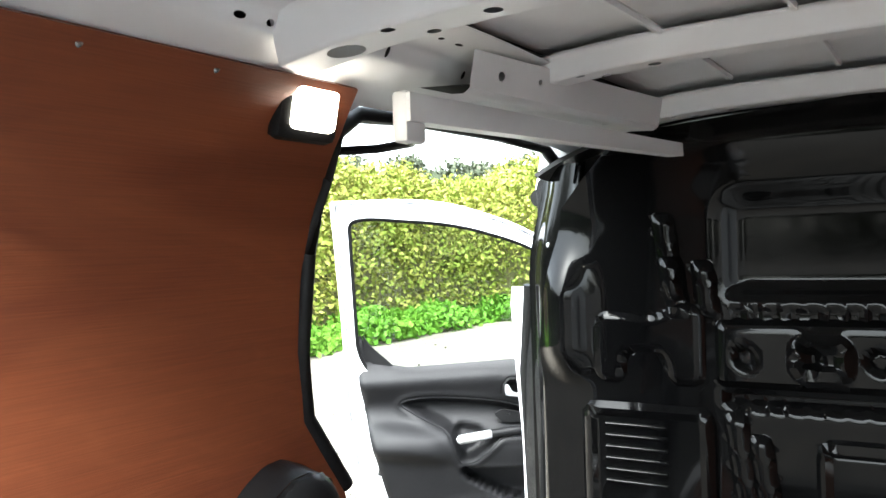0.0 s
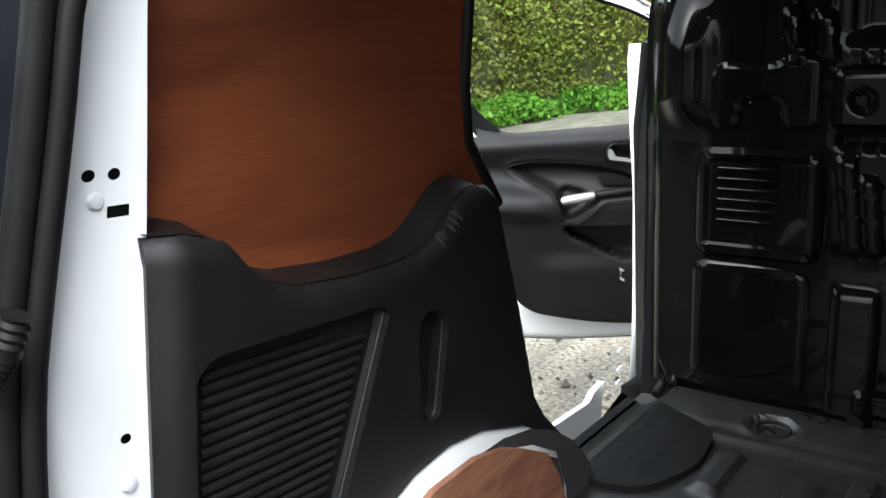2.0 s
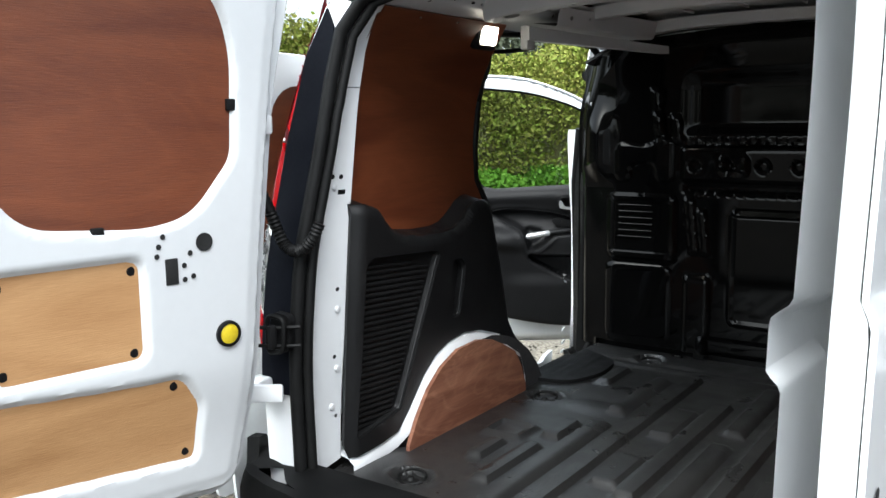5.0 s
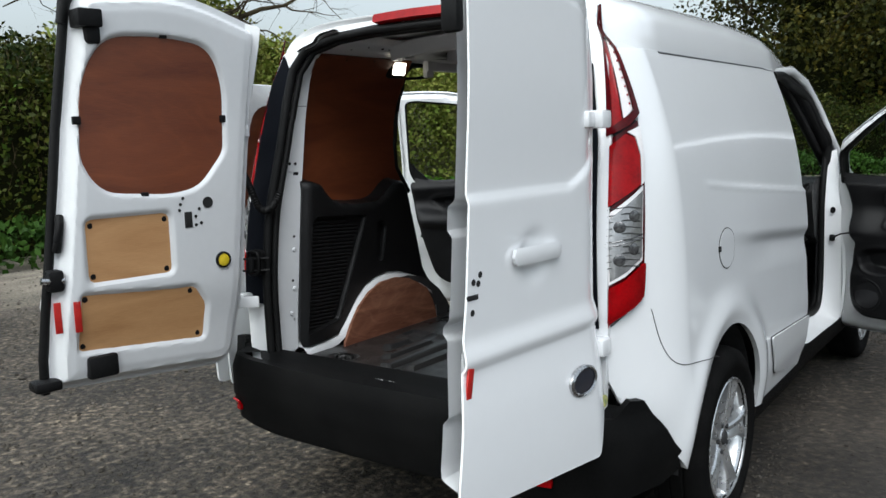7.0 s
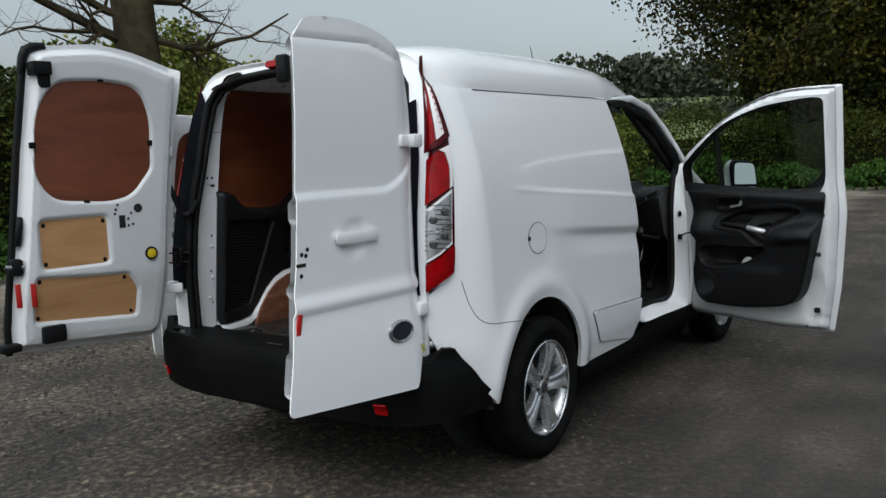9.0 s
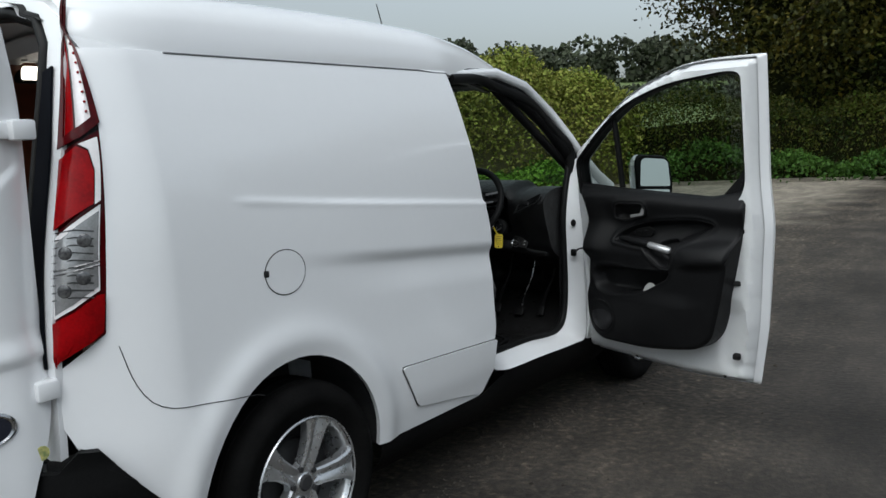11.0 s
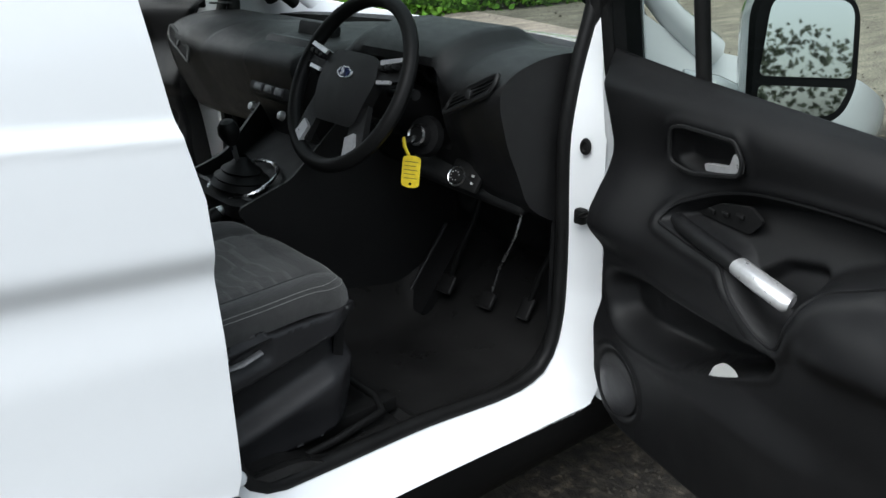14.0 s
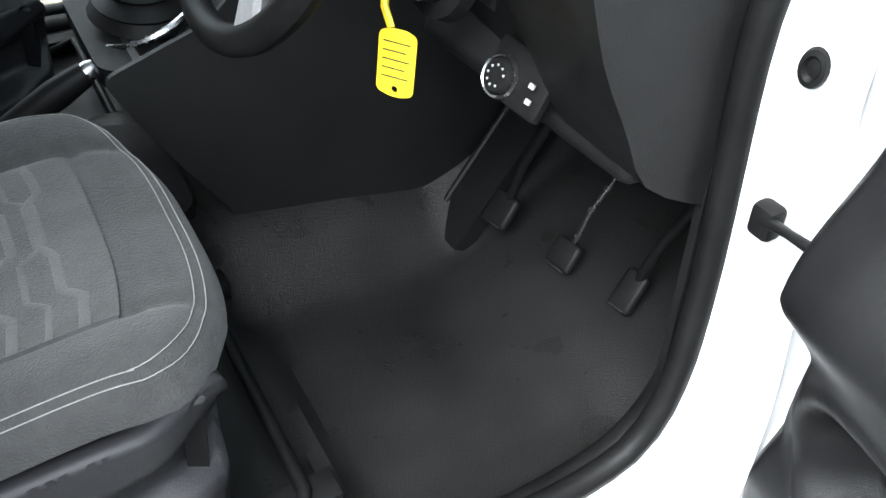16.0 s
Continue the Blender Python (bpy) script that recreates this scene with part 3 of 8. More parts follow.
for run, many, leaf_mat, words in ((VERGE[:2] + [(-8.4, 4.8)], 16000, SHADEDNETTLE, "plants at the foot of the hedge in a shaded dark green"), ([(-8.5, 4.8), (-8.9, 10.0), (-8.9, 15.0), (-7.3, 18.4)], 26000, NETTLE, "bright green nettles and grass along the hedge foot"), (VERGE[4:], 12000, SHADEDNETTLE, "grass at the foot of the far hedge in a shaded dark green")):
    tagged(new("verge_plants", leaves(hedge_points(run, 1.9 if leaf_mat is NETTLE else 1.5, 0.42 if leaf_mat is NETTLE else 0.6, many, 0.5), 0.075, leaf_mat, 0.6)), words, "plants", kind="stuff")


def tree(name, base, height, spread_r, crown, count, leaf, mat, label, trunk=0.22):
    """A tapered trunk, limbs that fork, and a crown of many leaves round the limb ends."""
    t = thing(name, label, "tree", at=base)
    tips, limbs = [], []
    rr = random.Random(3 + int(abs(base[0]) * 13))
    wood_parts = [tube([(0.04 * math.sin(i * 1.3), 0.05 * math.cos(i * 0.9), height * 0.62 * i / 6) for i in range(7)], [trunk * (1 - 0.1 * i) for i in range(7)], BARK, 9)]
    for i in range(crown):
        a, z0 = rr.uniform(0, 6.28), rr.uniform(0.15, 0.6) * height
        out, up = rr.uniform(0.45, 1.0) * spread_r, rr.uniform(0.15, 0.45) * height
        pts = [Vector((0, 0, z0))]
        for j in range(1, 5):
            f = j / 4
            pts.append(Vector((math.cos(a + 0.25 * f) * out * f, math.sin(a + 0.25 * f) * out * f, z0 + up * f ** 0.8)) + Vector([rr.uniform(-1, 1) * 0.12 * spread_r * f for _ in range(3)]))
        limbs.append(pts)
        wood_parts.append(tube(pts, [trunk * 0.42 * (1 - 0.21 * j) for j in range(5)], BARK, 6))
        for _ in range(4):
            q = pts[rr.randint(2, 4)]
            e = q + Vector((rr.uniform(-1, 1), rr.uniform(-1, 1), rr.uniform(-0.3, 0.9))) * spread_r * 0.42
            mid = q.lerp(e, 0.5) + Vector((rr.uniform(-1, 1), rr.uniform(-1, 1), rr.uniform(-0.2, 0.6))) * spread_r * 0.08
            wood_parts.append(tube([q, mid, e], [trunk * 0.13, trunk * 0.08, trunk * 0.02], BARK, 5))
            tips += [q.lerp(e, f) for f in (0.4, 0.7, 1.0)]
    part("trunk", joined(*wood_parts), t, "dark bark trunk with forking limbs")
    if count:
        c = np.array([tuple(q) for q in tips])
        p = c[rng.integers(0, len(c), count)] + rng.normal(0, 1, (count, 3)) * [spread_r * 0.13, spread_r * 0.13, spread_r * 0.11]
        tagged(part("crown", leaves(p, leaf, mat), t), kind="stuff")
    return t


def bare_tree(base):
    """A thick straight trunk whose long crooked limbs split again and again into fine twigs."""
    t = thing("tree", "tall bare tree with dark crooked limbs beside the hedge", "tree", at=base)
    rr = random.Random(11)
    part("trunk", tube([(0.05 * math.sin(i * 0.8), 0.06 * math.cos(i * 0.7), 9.0 * i / 9 - 0.1) for i in range(10)], [0.40, 0.345, 0.325, 0.315, 0.31, 0.29, 0.27, 0.24, 0.20, 0.15], BARK, 14), t, "thick dark bark trunk")

    def grow(pieces, start, way, length, radius, level):
        pts, d = [start], way.normalized()
        steps = 7 if level < 2 else 4
        for j in range(steps):
            d = (d + Vector((rr.uniform(-1, 1), rr.uniform(-1, 1), rr.uniform(-0.8, 0.9))) * 0.46).normalized()
            pts.append(pts[-1] + d * length / steps)
        pieces.append(tube(pts, [radius * (1 - 0.8 * j / steps) for j in range(steps + 1)], BARK, 7 if level == 0 else 4))
        if level < 3:
            for _ in range((9, 7, 4)[level]):
                k = rr.randint(1, steps)
                side = Vector((rr.uniform(-1, 1), rr.uniform(-1, 1), rr.uniform(-0.5, 0.9)))
                grow(pieces, pts[k], (pts[k] - pts[k - 1]).normalized() * 0.55 + side * 0.8, length * rr.uniform(0.28, 0.5), radius * (1 - 0.75 * k / steps) * 0.5, level + 1)

    for z, turn, rise, length, radius in ((3.10, 262, -0.02, 3.6, 0.085), (3.45, 245, 0.12, 3.2, 0.070), (3.2, 75, 0.0, 2.4, 0.060), (3.7, 100, 0.2, 3.0, 0.075), (4.0, 280, 0.35, 3.4, 0.085),
                                          (4.4, 160, 0.3, 3.4, 0.085), (4.6, 20, 0.3, 3.2, 0.08), (5.2, 255, 0.6, 3.2, 0.08), (5.4, 90, 0.6, 3.0, 0.08), (6.2, 200, 0.9, 2.8, 0.07), (6.6, 330, 0.9, 2.8, 0.07), (8.0, 60, 1.5, 2.2, 0.06), (8.6, 240, 1.8, 2.2, 0.06)):
        a = radians(turn)
        pieces = []
        grow(pieces, Vector((0, 0, z)), Vector((math.cos(a), math.sin(a), rise)), length, radius, 0)
        part("limb", joined(*pieces), t, "crooked bare limb with fine twigs")


def field_patch():
    a, r = np.meshgrid(np.linspace(radians(-75), radians(110), 60), np.geomspace(31, 420, 26))
    x, y = -np.sin(a) * r, np.cos(a) * r
    v = np.stack([x, y, land(x, y) + 0.03 + 0.004 * r], -1).reshape(-1, 3)
    return raw(v, [(i * 60 + j + 1, i * 60 + j, (i + 1) * 60 + j, (i + 1) * 60 + j + 1) for i in range(25) for j in range(59)], FIELD)


tagged(new("field", field_patch()), "green grass field rising beyond the hedge", "field", kind="structure")
# Distance haze is mixed into these leaf colours: paler and greyer.
HAZYWOODS = leaf_material("far_woods", [(0.026, 0.036, 0.022), (0.050, 0.060, 0.038), (0.080, 0.086, 0.062)], 0.9)


def woods(radius, a0, a1, height, count, size):
    """A far belt of trees: many leaf clumps heaped into rounded crowns along an arc."""
    na = int((a1 - a0) * radius / 58 / 3.2)
    ca = radians(a0) + np.sort(rng.uniform(0, 1, na)) * radians(a1 - a0)
    cr = radius * rng.uniform(0.95, 1.08, na)
    ch, cw = height * rng.uniform(0.55, 1.15, na), rng.uniform(4.0, 8.0, na)
    i = rng.integers(0, na, count)
    d = rng.normal(size=(count, 3))
    d /= np.linalg.norm(d, axis=1, keepdims=True)
    d *= rng.uniform(0.75, 1.05, (count, 1))
    x, y = -np.sin(ca[i]) * cr[i], np.cos(ca[i]) * cr[i]
    z = land(x, y) + 0.004 * cr[i] + ch[i] * 0.45
    return leaves(np.stack([x + d[:, 0] * cw[i], y + d[:, 1] * cw[i], z + d[:, 2] * ch[i] * 0.55], -1), size, HAZYWOODS, long=1.2)


tagged(new("far_woods", woods(250, -75, 110, 12, 90000, 1.4)), "dark line of far woods on the hill", "woods", kind="stuff")
tagged(new("far_trees", woods(60, 120, 300, 8.5, 60000, 0.42)), "far dark trees across the open ground", "trees", kind="stuff")
tagged(new("far_hedgerow", woods(120, -75, 110, 2.6, 36000, 0.6)), "dark hedgerow across the field", "hedgerow", kind="stuff")
bare_tree((-8.2, 5.42, 0))
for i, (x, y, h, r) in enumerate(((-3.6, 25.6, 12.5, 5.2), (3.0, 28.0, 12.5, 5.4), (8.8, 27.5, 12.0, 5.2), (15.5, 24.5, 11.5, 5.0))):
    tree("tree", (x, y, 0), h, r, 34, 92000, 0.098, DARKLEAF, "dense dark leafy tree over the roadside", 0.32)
DIM = [(-3.5, 24.8), (4, 26.8), (13, 25.5), (20, 22)]
THICK = [(-5.7, 25.4), (-2.6, 25.9), (3.5, 27.4), (10, 26.8), (18, 23.5), (26, 16)]
thicket = thing("thicket", "tall dark thicket of trees closing the road end", "thicket")
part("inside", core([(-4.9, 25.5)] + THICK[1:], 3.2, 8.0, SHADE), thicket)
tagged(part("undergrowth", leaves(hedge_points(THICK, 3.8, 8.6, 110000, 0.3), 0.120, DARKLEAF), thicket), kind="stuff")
tagged(part("undergrowth", leaves(hedge_points(DIM, 2.2, 2.6, 22000, 0.4), 0.09, HEDGE), hedge), kind="stuff")
bag = thing("litter_bag", "crumpled white plastic bag on the road edge", "bag", at=(-4.95, 18.0, 0.0))
part("bag", raw([(0.09 * math.cos(a) * (1 - k / 5) * (1 + 0.3 * math.sin(3 * a + k)), 0.07 * math.sin(a) * (1 - k / 5) * (1 + 0.25 * math.cos(2 * a + k)), 0.055 * k) for k in range(5) for a in np.linspace(0, 2 * math.pi, 12)[:-1]],
    [(k * 11 + j, k * 11 + (j + 1) % 11, (k + 1) * 11 + (j + 1) % 11, (k + 1) * 11 + j) for k in range(4) for j in range(11)] + [tuple(44 + j for j in range(11))], WHITE_IN, 30), bag)
# loose stones
count = 15000
px, py = rng.normal(-2.2, 2.2, count), rng.normal(0.0, 3.0, count)
px[:2600], py[:2600] = rng.uniform(-8, 5, 2600), rng.uniform(-4, 14, 2600)
# grit swept into a line along the driver's side
py[2600:3600] = rng.uniform(-0.6, 4.6, 1000)
px[2600:3600] = 0.86 + 0.05 * np.sin(py[2600:3600] * 2.1) + rng.normal(0, 0.045, 1000)
sz = rng.uniform(0.0022, 0.0085, count) * (1 + (rng.uniform(size=count) > 0.97) * 1.1) * np.where(px < -1.0, 1.7, 1.0)
octa = np.array([(1, 0, 0), (0, 1, 0), (-1, 0, 0), (0, -1, 0), (0, 0, 0.8), (0, 0, -0.6)], float)
v = octa[None] * sz[:, None, None] * rng.uniform(0.6, 1.3, (count, 6, 1)) + np.stack([px, py, land(px, py) + sz * 0.3], -1)[:, None]
idx = np.arange(count)[:, None] * 6
tri8 = [(0, 1, 4), (1, 2, 4), (2, 3, 4), (3, 0, 4), (1, 0, 5), (2, 1, 5), (3, 2, 5), (0, 3, 5)]
STONE = leaf_material("mixed_grit", [(0.02, 0.018, 0.015), (0.05, 0.044, 0.037), (0.085, 0.075, 0.062), (0.17, 0.155, 0.135)], 0.85)
tagged(new("loose_stones", raw(v.reshape(-1, 3), np.concatenate([idx + t for t in tri8]), STONE, 20)), "scattered pale grit and small stones", "stones", kind="stuff")


# ---------------------------------------------------------------- the van: outer shell
van = thing("van", "white panel van with all its doors standing open", "van")

half_width = hermite([0.28, 0.36, 0.48, 0.60, 0.75, 0.95, 1.10, 1.23, 1.35, 1.50, 1.60, 1.665, 1.72],
                     [0.870, 0.884, 0.902, 0.908, 0.900, 0.890, 0.880, 0.866, 0.846, 0.806, 0.772, 0.745, 0.70])


def side_x(y, z):
    """Half width of the body at y, z, with its pressed lines."""
    y, z = np.asarray(y, float), np.asarray(z, float)
    x = half_width(z)
    x = x - 0.165 * np.clip((0.30 - y) / 0.30, 0, 1.4) ** 1.6
    x = x - 0.05 * ramp(y, 2.5, 3.1) * ramp(z, 0.95, 1.25) - 0.16 * np.clip((y - 3.65) / 0.6, 0, 1) ** 2
    crest = 1.285 - 0.083 * y
    low = 1.098 - 0.082 * y
    band = ramp(z, low - 0.03, low + 0.03) * (1 - ramp(z, crest - 0.009, crest + 0.009))
    x = x + 0.009 * band * ramp(y, 0.50, 1.1) + 0.0035 * np.exp(-((z - crest) / 0.010) ** 2) * ramp(y, 0.50, 0.60)
    x = x - 0.010 * ramp(z, low - 0.14, low - 0.03) * (1 - ramp(z, low - 0.03, low + 0.02)) * ramp(y, 0.8, 1.3)
    r = np.hypot((y - 0.703) / 0.40, (z - 0.33) / 0.44)
    x = x + 0.016 * np.exp(-((r - 1.08) / 0.13) ** 2) * (z > 0.3)
    return x


def right(y, z):
    return side_x(y, z), y, z


def left(y, z):
    return -side_x(y, z), y, z


def mirrored(poly):
    return [(u, v) for u, v in reversed(poly)]


arch = [(0.703 + 0.385 * math.cos(a), 0.33 + 0.418 * math.sin(a)) for a in np.linspace(math.pi, 0, 25)]
side_outline = ([(0.285, 0.372), (0.048, 0.63), (0.022, 0.70), (0.022, 0.848), (0.122, 0.936), (0.143, 1.15), (0.177, 1.47), (0.172, 1.665)]
                + [(1.748, 1.665), (1.768, 1.42), (1.802, 1.162), (1.828, 1.04), (1.833, 0.90), (1.831, 0.60), (1.818, 0.555), (1.800, 0.43), (1.730, 0.345)]
                + [(1.088, 0.342)] + arch[::-1][1:-1] + [(0.318, 0.371)])
part("side_panel", sheet(side_outline[::-1], right, WHITE, 0.0088, thick=0.02, angle=60), van, "white painted steel side with pressed lines")
left_outline = [p for p in side_outline if p[0] < 1.0 or p[1] < 0.43 or p[1] > 1.66]
left_outline = ([(0.285, 0.372), (0.048, 0.63), (0.022, 0.70), (0.022, 0.848), (0.122, 0.936), (0.143, 1.15), (0.177, 1.47), (0.172, 1.665), (1.0, 1.665)]
                + [(0.955, 1.62), (0.93, 1.45), (0.925, 1.27), (0.97, 1.16), (1.06, 0.80), (1.10, 0.70), (1.14, 0.52), (1.18, 0.46), (1.70, 0.44), (1.74, 0.46), (1.80, 0.47), (1.737, 0.345), (1.088, 0.342)]
                + arch[::-1][1:-1] + [(0.318, 0.371)])
part("side_panel", sheet(left_outline, left, WHITE, 0.025, thick=-0.02), van, "white painted steel side beside the sliding door opening")
# B pillar behind the passenger door and cant rail over the sliding door
part("pillar", sheet(rounded([(1.845, 0.43, 0), (1.95, 0.43, 0), (1.97, 1.20, 0), (1.962, 1.20, 0), (1.90, 1.02, 0.1), (1.862, 0.80, 0.1), (1.850, 0.6, 0.05)]), lambda y, z: (-0.805 + 0 * z, y, z), WHITE, 0.03, thick=-0.012), van, "white pillar between the side doors")
# roof
roof_height = hermite([0.10, 0.25, 0.6, 1.2, 1.8, 2.05, 2.3], [1.775, 1.80, 1.825, 1.835, 1.815, 1.785, 1.715])


def roof(u, y):
    c = np.abs(u)
    edge = np.interp(y, [0.1, 0.19, 0.4, 1.76, 2.3], [0.66, 0.715, 0.745, 0.745, 0.70])
    top = roof_height(y)
    return u * edge, y, 1.665 + np.interp(y, [1.7, 2.3], [0, -0.06]) + (top - 1.665) * np.clip(1 - c ** 3.2, 0, 1) ** (1 / 1.35)


crown_height = hermite([0.10, 0.25, 0.6, 1.2, 1.8, 2.05, 2.3], [1.832, 1.858, 1.882, 1.884, 1.864, 1.832, 1.755])


def crown(u, y):
    """The outer roof skin, squarer at its shoulders than the inner one."""
    edge = np.interp(y, [0.18, 0.22, 0.30, 0.4, 1.76, 2.3], [0.668, 0.700, 0.732, 0.745, 0.745, 0.70])
    base = 1.665 + np.interp(y, [1.7, 2.3], [0, -0.06])
    return u * edge, y, base + (crown_height(y) - base) * np.clip(1 - np.abs(u) ** 5.5, 0, 1) ** 0.42


rear_y = hermite([0.3, 0.85, 1.05, 1.4, 1.76, 1.9], [0.02, 0.02, 0.035, 0.105, 0.185, 0.22])
ROOF_PLAN = [(-1, 0.182), (1, 0.182), (1, 2.25), (-1, 2.25), (-1, 1.80), (-0.86, 1.78), (-0.86, 0.97), (-1, 0.93)]
part("roof", sheet(ROOF_PLAN, crown, WHITE, 0.035, thick=0.006), van, "white painted steel roof")
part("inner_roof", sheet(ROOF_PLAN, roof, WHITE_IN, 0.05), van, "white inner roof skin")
for s in (1, -1):
    part("roof_seam", tube([(s * (float(side_x(y, 1.66)) + 0.001), y, 1.661 - 0.006 * (y > 1.6)) for y in np.linspace(0.41, 1.755 if s > 0 else 0.95, 16)], 0.0030, CREASE, 6), van)
lip_z = hermite([0.0, 0.22, 0.40, 0.526, 0.595, 0.63], [1.818, 1.815, 1.802, 1.763, 1.690, 1.60])
under_u = np.linspace(-1, 1, 61)
part("roof_lip", strip([(u * 0.612, float(rear_y(lip_z(abs(u) * 0.612))) + 0.004, float(lip_z(abs(u) * 0.612))) for u in under_u],
     [tuple(float(np.ravel(q)[0]) for q in crown(np.array([u]), np.array([0.183]))) for u in under_u], WHITE, rows=5), van, "white folded rear edge of the roof")
# pillars and rails round the driver's cab
def rail(pts, radius, mat=WHITE, flat=1.0):
    return tube(pts, radius, mat, 10, flat=flat)


for s in (1, -1):
    pts = [(s * 0.722, 1.76, 1.652), (s * 0.718, 1.95, 1.662), (s * 0.727, 2.15, 1.672), (s * 0.743, 2.38, 1.622), (s * 0.768, 2.577, 1.502), (s * 0.788, 2.734, 1.382), (s * 0.806, 2.81, 1.300), (s * 0.82, 2.95, 1.19), (s * 0.83, 3.08, 1.11)]
    pts = pts if s > 0 else pts[2:]
    part("pillar", rail(pts, ([0.014, 0.020, 0.024] if s > 0 else [0.026]) + [0.022, 0.021, 0.021, 0.022, 0.03, 0.04], WHITE), van, "white windscreen pillar")
    inner_pts = [(s * 0.70, 1.78, 1.655), (s * 0.70, 1.95, 1.665), (s * 0.70, 2.15, 1.655), (s * 0.715, 2.37, 1.575), (s * 0.74, 2.565, 1.455), (s * 0.762, 2.72, 1.335), (s * 0.78, 2.80, 1.245), (s * 0.79, 2.90, 1.13)]
    part("pillar_trim", rail(inner_pts, [0.03, 0.03, 0.033, 0.036, 0.036, 0.036, 0.036, 0.036], PLASTIC), van, "black windscreen pillar trim")
    seal = [(s * 0.735, 1.80, 1.635), (s * 0.725, 2.0, 1.645), (s * 0.725, 2.15, 1.615), (s * 0.742, 2.39, 1.560), (s * 0.766, 2.60, 1.425), (s * 0.788, 2.745, 1.30), (s * 0.778, 2.735, 1.12), (s * 0.770, 2.712, 0.92), (s * 0.768, 2.708, 0.72), (s * 0.768, 2.700, 0.60), (s * 0.768, 2.680, 0.51), (s * 0.769, 2.640, 0.450), (s * 0.770, 2.58, 0.420), (s * 0.771, 2.48, 0.412), (s * 0.771, 2.25, 0.430), (s * 0.771, 1.96, 0.440)]
    run = np.r_[0, np.cumsum(np.linalg.norm(np.diff(np.array(seal), axis=0), axis=1))]
    seal = np.stack([hermite(run, np.array(seal)[:, i])(np.linspace(0, run[-1], 90)) for i in range(3)], -1).tolist()
    part("door_seal", tube(seal, 0.022, RUBBER, 10, up=(1, 0, 0)), van, "black rubber door seal")


# ---------------------------------------------------------------- the van: rear end
wall_x = hermite([0.5, 1.0, 1.27, 1.48, 1.62, 1.70, 1.76], [0.665, 0.668, 0.665, 0.655, 0.615, 0.565, 0.52])


def wind(poly, s):
    area = sum(poly[i - 1][0] * poly[i][1] - poly[i][0] * poly[i - 1][1] for i in range(len(poly)))
    return poly if (area > 0) == (s > 0) else poly[::-1]


def opening(grow=0.0, y_only=False):
    g = grow
    half = [(0.625 + g, 0.555 - g), (0.632 + g, 0.80), (0.628 + g, 1.15), (0.606 + g, 1.40), (0.597 + g, 1.56), (0.582 + g, 1.672 + 0.4 * g), (0.528 + 0.7 * g, 1.742 + 0.7 * g), (0.40, 1.772 + g), (0.22, 1.785 + g)]
    return half + [(-x, z) for x, z in reversed(half)]


def rear_face(x, z):
    return x, rear_y(z), z


outer = [(0.745, 0.56), (0.758, 0.85), (0.750, 1.10), (0.730, 1.40), (0.698, 1.62), (0.65, 1.735), (0.56, 1.79), (0.42, 1.818), (0.25, 1.83)]
outer = outer + [(-x, z) for x, z in reversed(outer)]
part("rear_frame", sheet(outer[::-1], lambda x, z: (x, rear_y(z) + 0.012, z), WHITE, 0.03, holes=[opening(0.02)], thick=-0.02), van, "white rear door frame")
for s in (1, -1):
    edge = [(0.642, 0.858), (0.733, 0.858), (0.716, 1.10), (0.692, 1.40), (0.655, 1.62), (0.60, 1.60), (0.625, 1.40), (0.648, 1.15), (0.652, 0.88)]
    if s < 0:
        edge = [(-x, z) for x, z in ((0.64, 0.80), (0.652, 1.15), (0.628, 1.40), (0.600, 1.62), (0.612, 1.690), (0.640, 1.735), (0.690, 1.62), (0.722, 1.40), (0.742, 1.10), (0.752, 0.80))]
    part("lamp_side_cover", sheet(wind(edge, -1), lambda x, z: (x, rear_y(z) - 0.018, z), COVER, 0.03, thick=0.006), van, "dark plastic cover beside the rear lamp")
loop = opening(0.012)
part("rear_seal", tube([(x, float(rear_y(z)) - 0.006, z) for x, z in split(loop, 0.05)], 0.017, RUBBER, 8, closed=True, up=(0, 1, 0)), van, "black rubber seal round the rear opening")
part("rear_seal", tube([(x * 0.965, float(rear_y(z)) + 0.012, z - 0.012 * (z > 1.5)) for x, z in split(loop, 0.05)], 0.012, RUBBER, 8, closed=True, up=(0, 1, 0)), van, "inner lip of the rubber seal")

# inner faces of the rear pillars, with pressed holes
# Near-black sheets and discs in this colour stand for the shade inside holes.
HOLE = material("hole_shade", (0.006, 0.006, 0.006), 0.9, spots=(0.012, 0.012, 0.012), scale=30)


def pillar_face(s):
    def f(t, z):
        lean_in = 0.55 + 0.45 * wall_x(z) / 0.668
        x = 0.643 * lean_in * (1 - t) + np.minimum(0.615 * lean_in, wall_x(z) - 0.008) * t + 0.012 * t * ramp(z, 1.0, 0.7)
        return s * x, rear_y(z) + 0.02 + np.interp(z, [0.6, 0.86, 1.05, 1.2, 1.5, 1.62, 1.72], [0.104, 0.118, 0.124, 0.110, 0.083, 0.070, 0.045]) * t - 0.004 * np.sin(t * 6.2), z
    return f


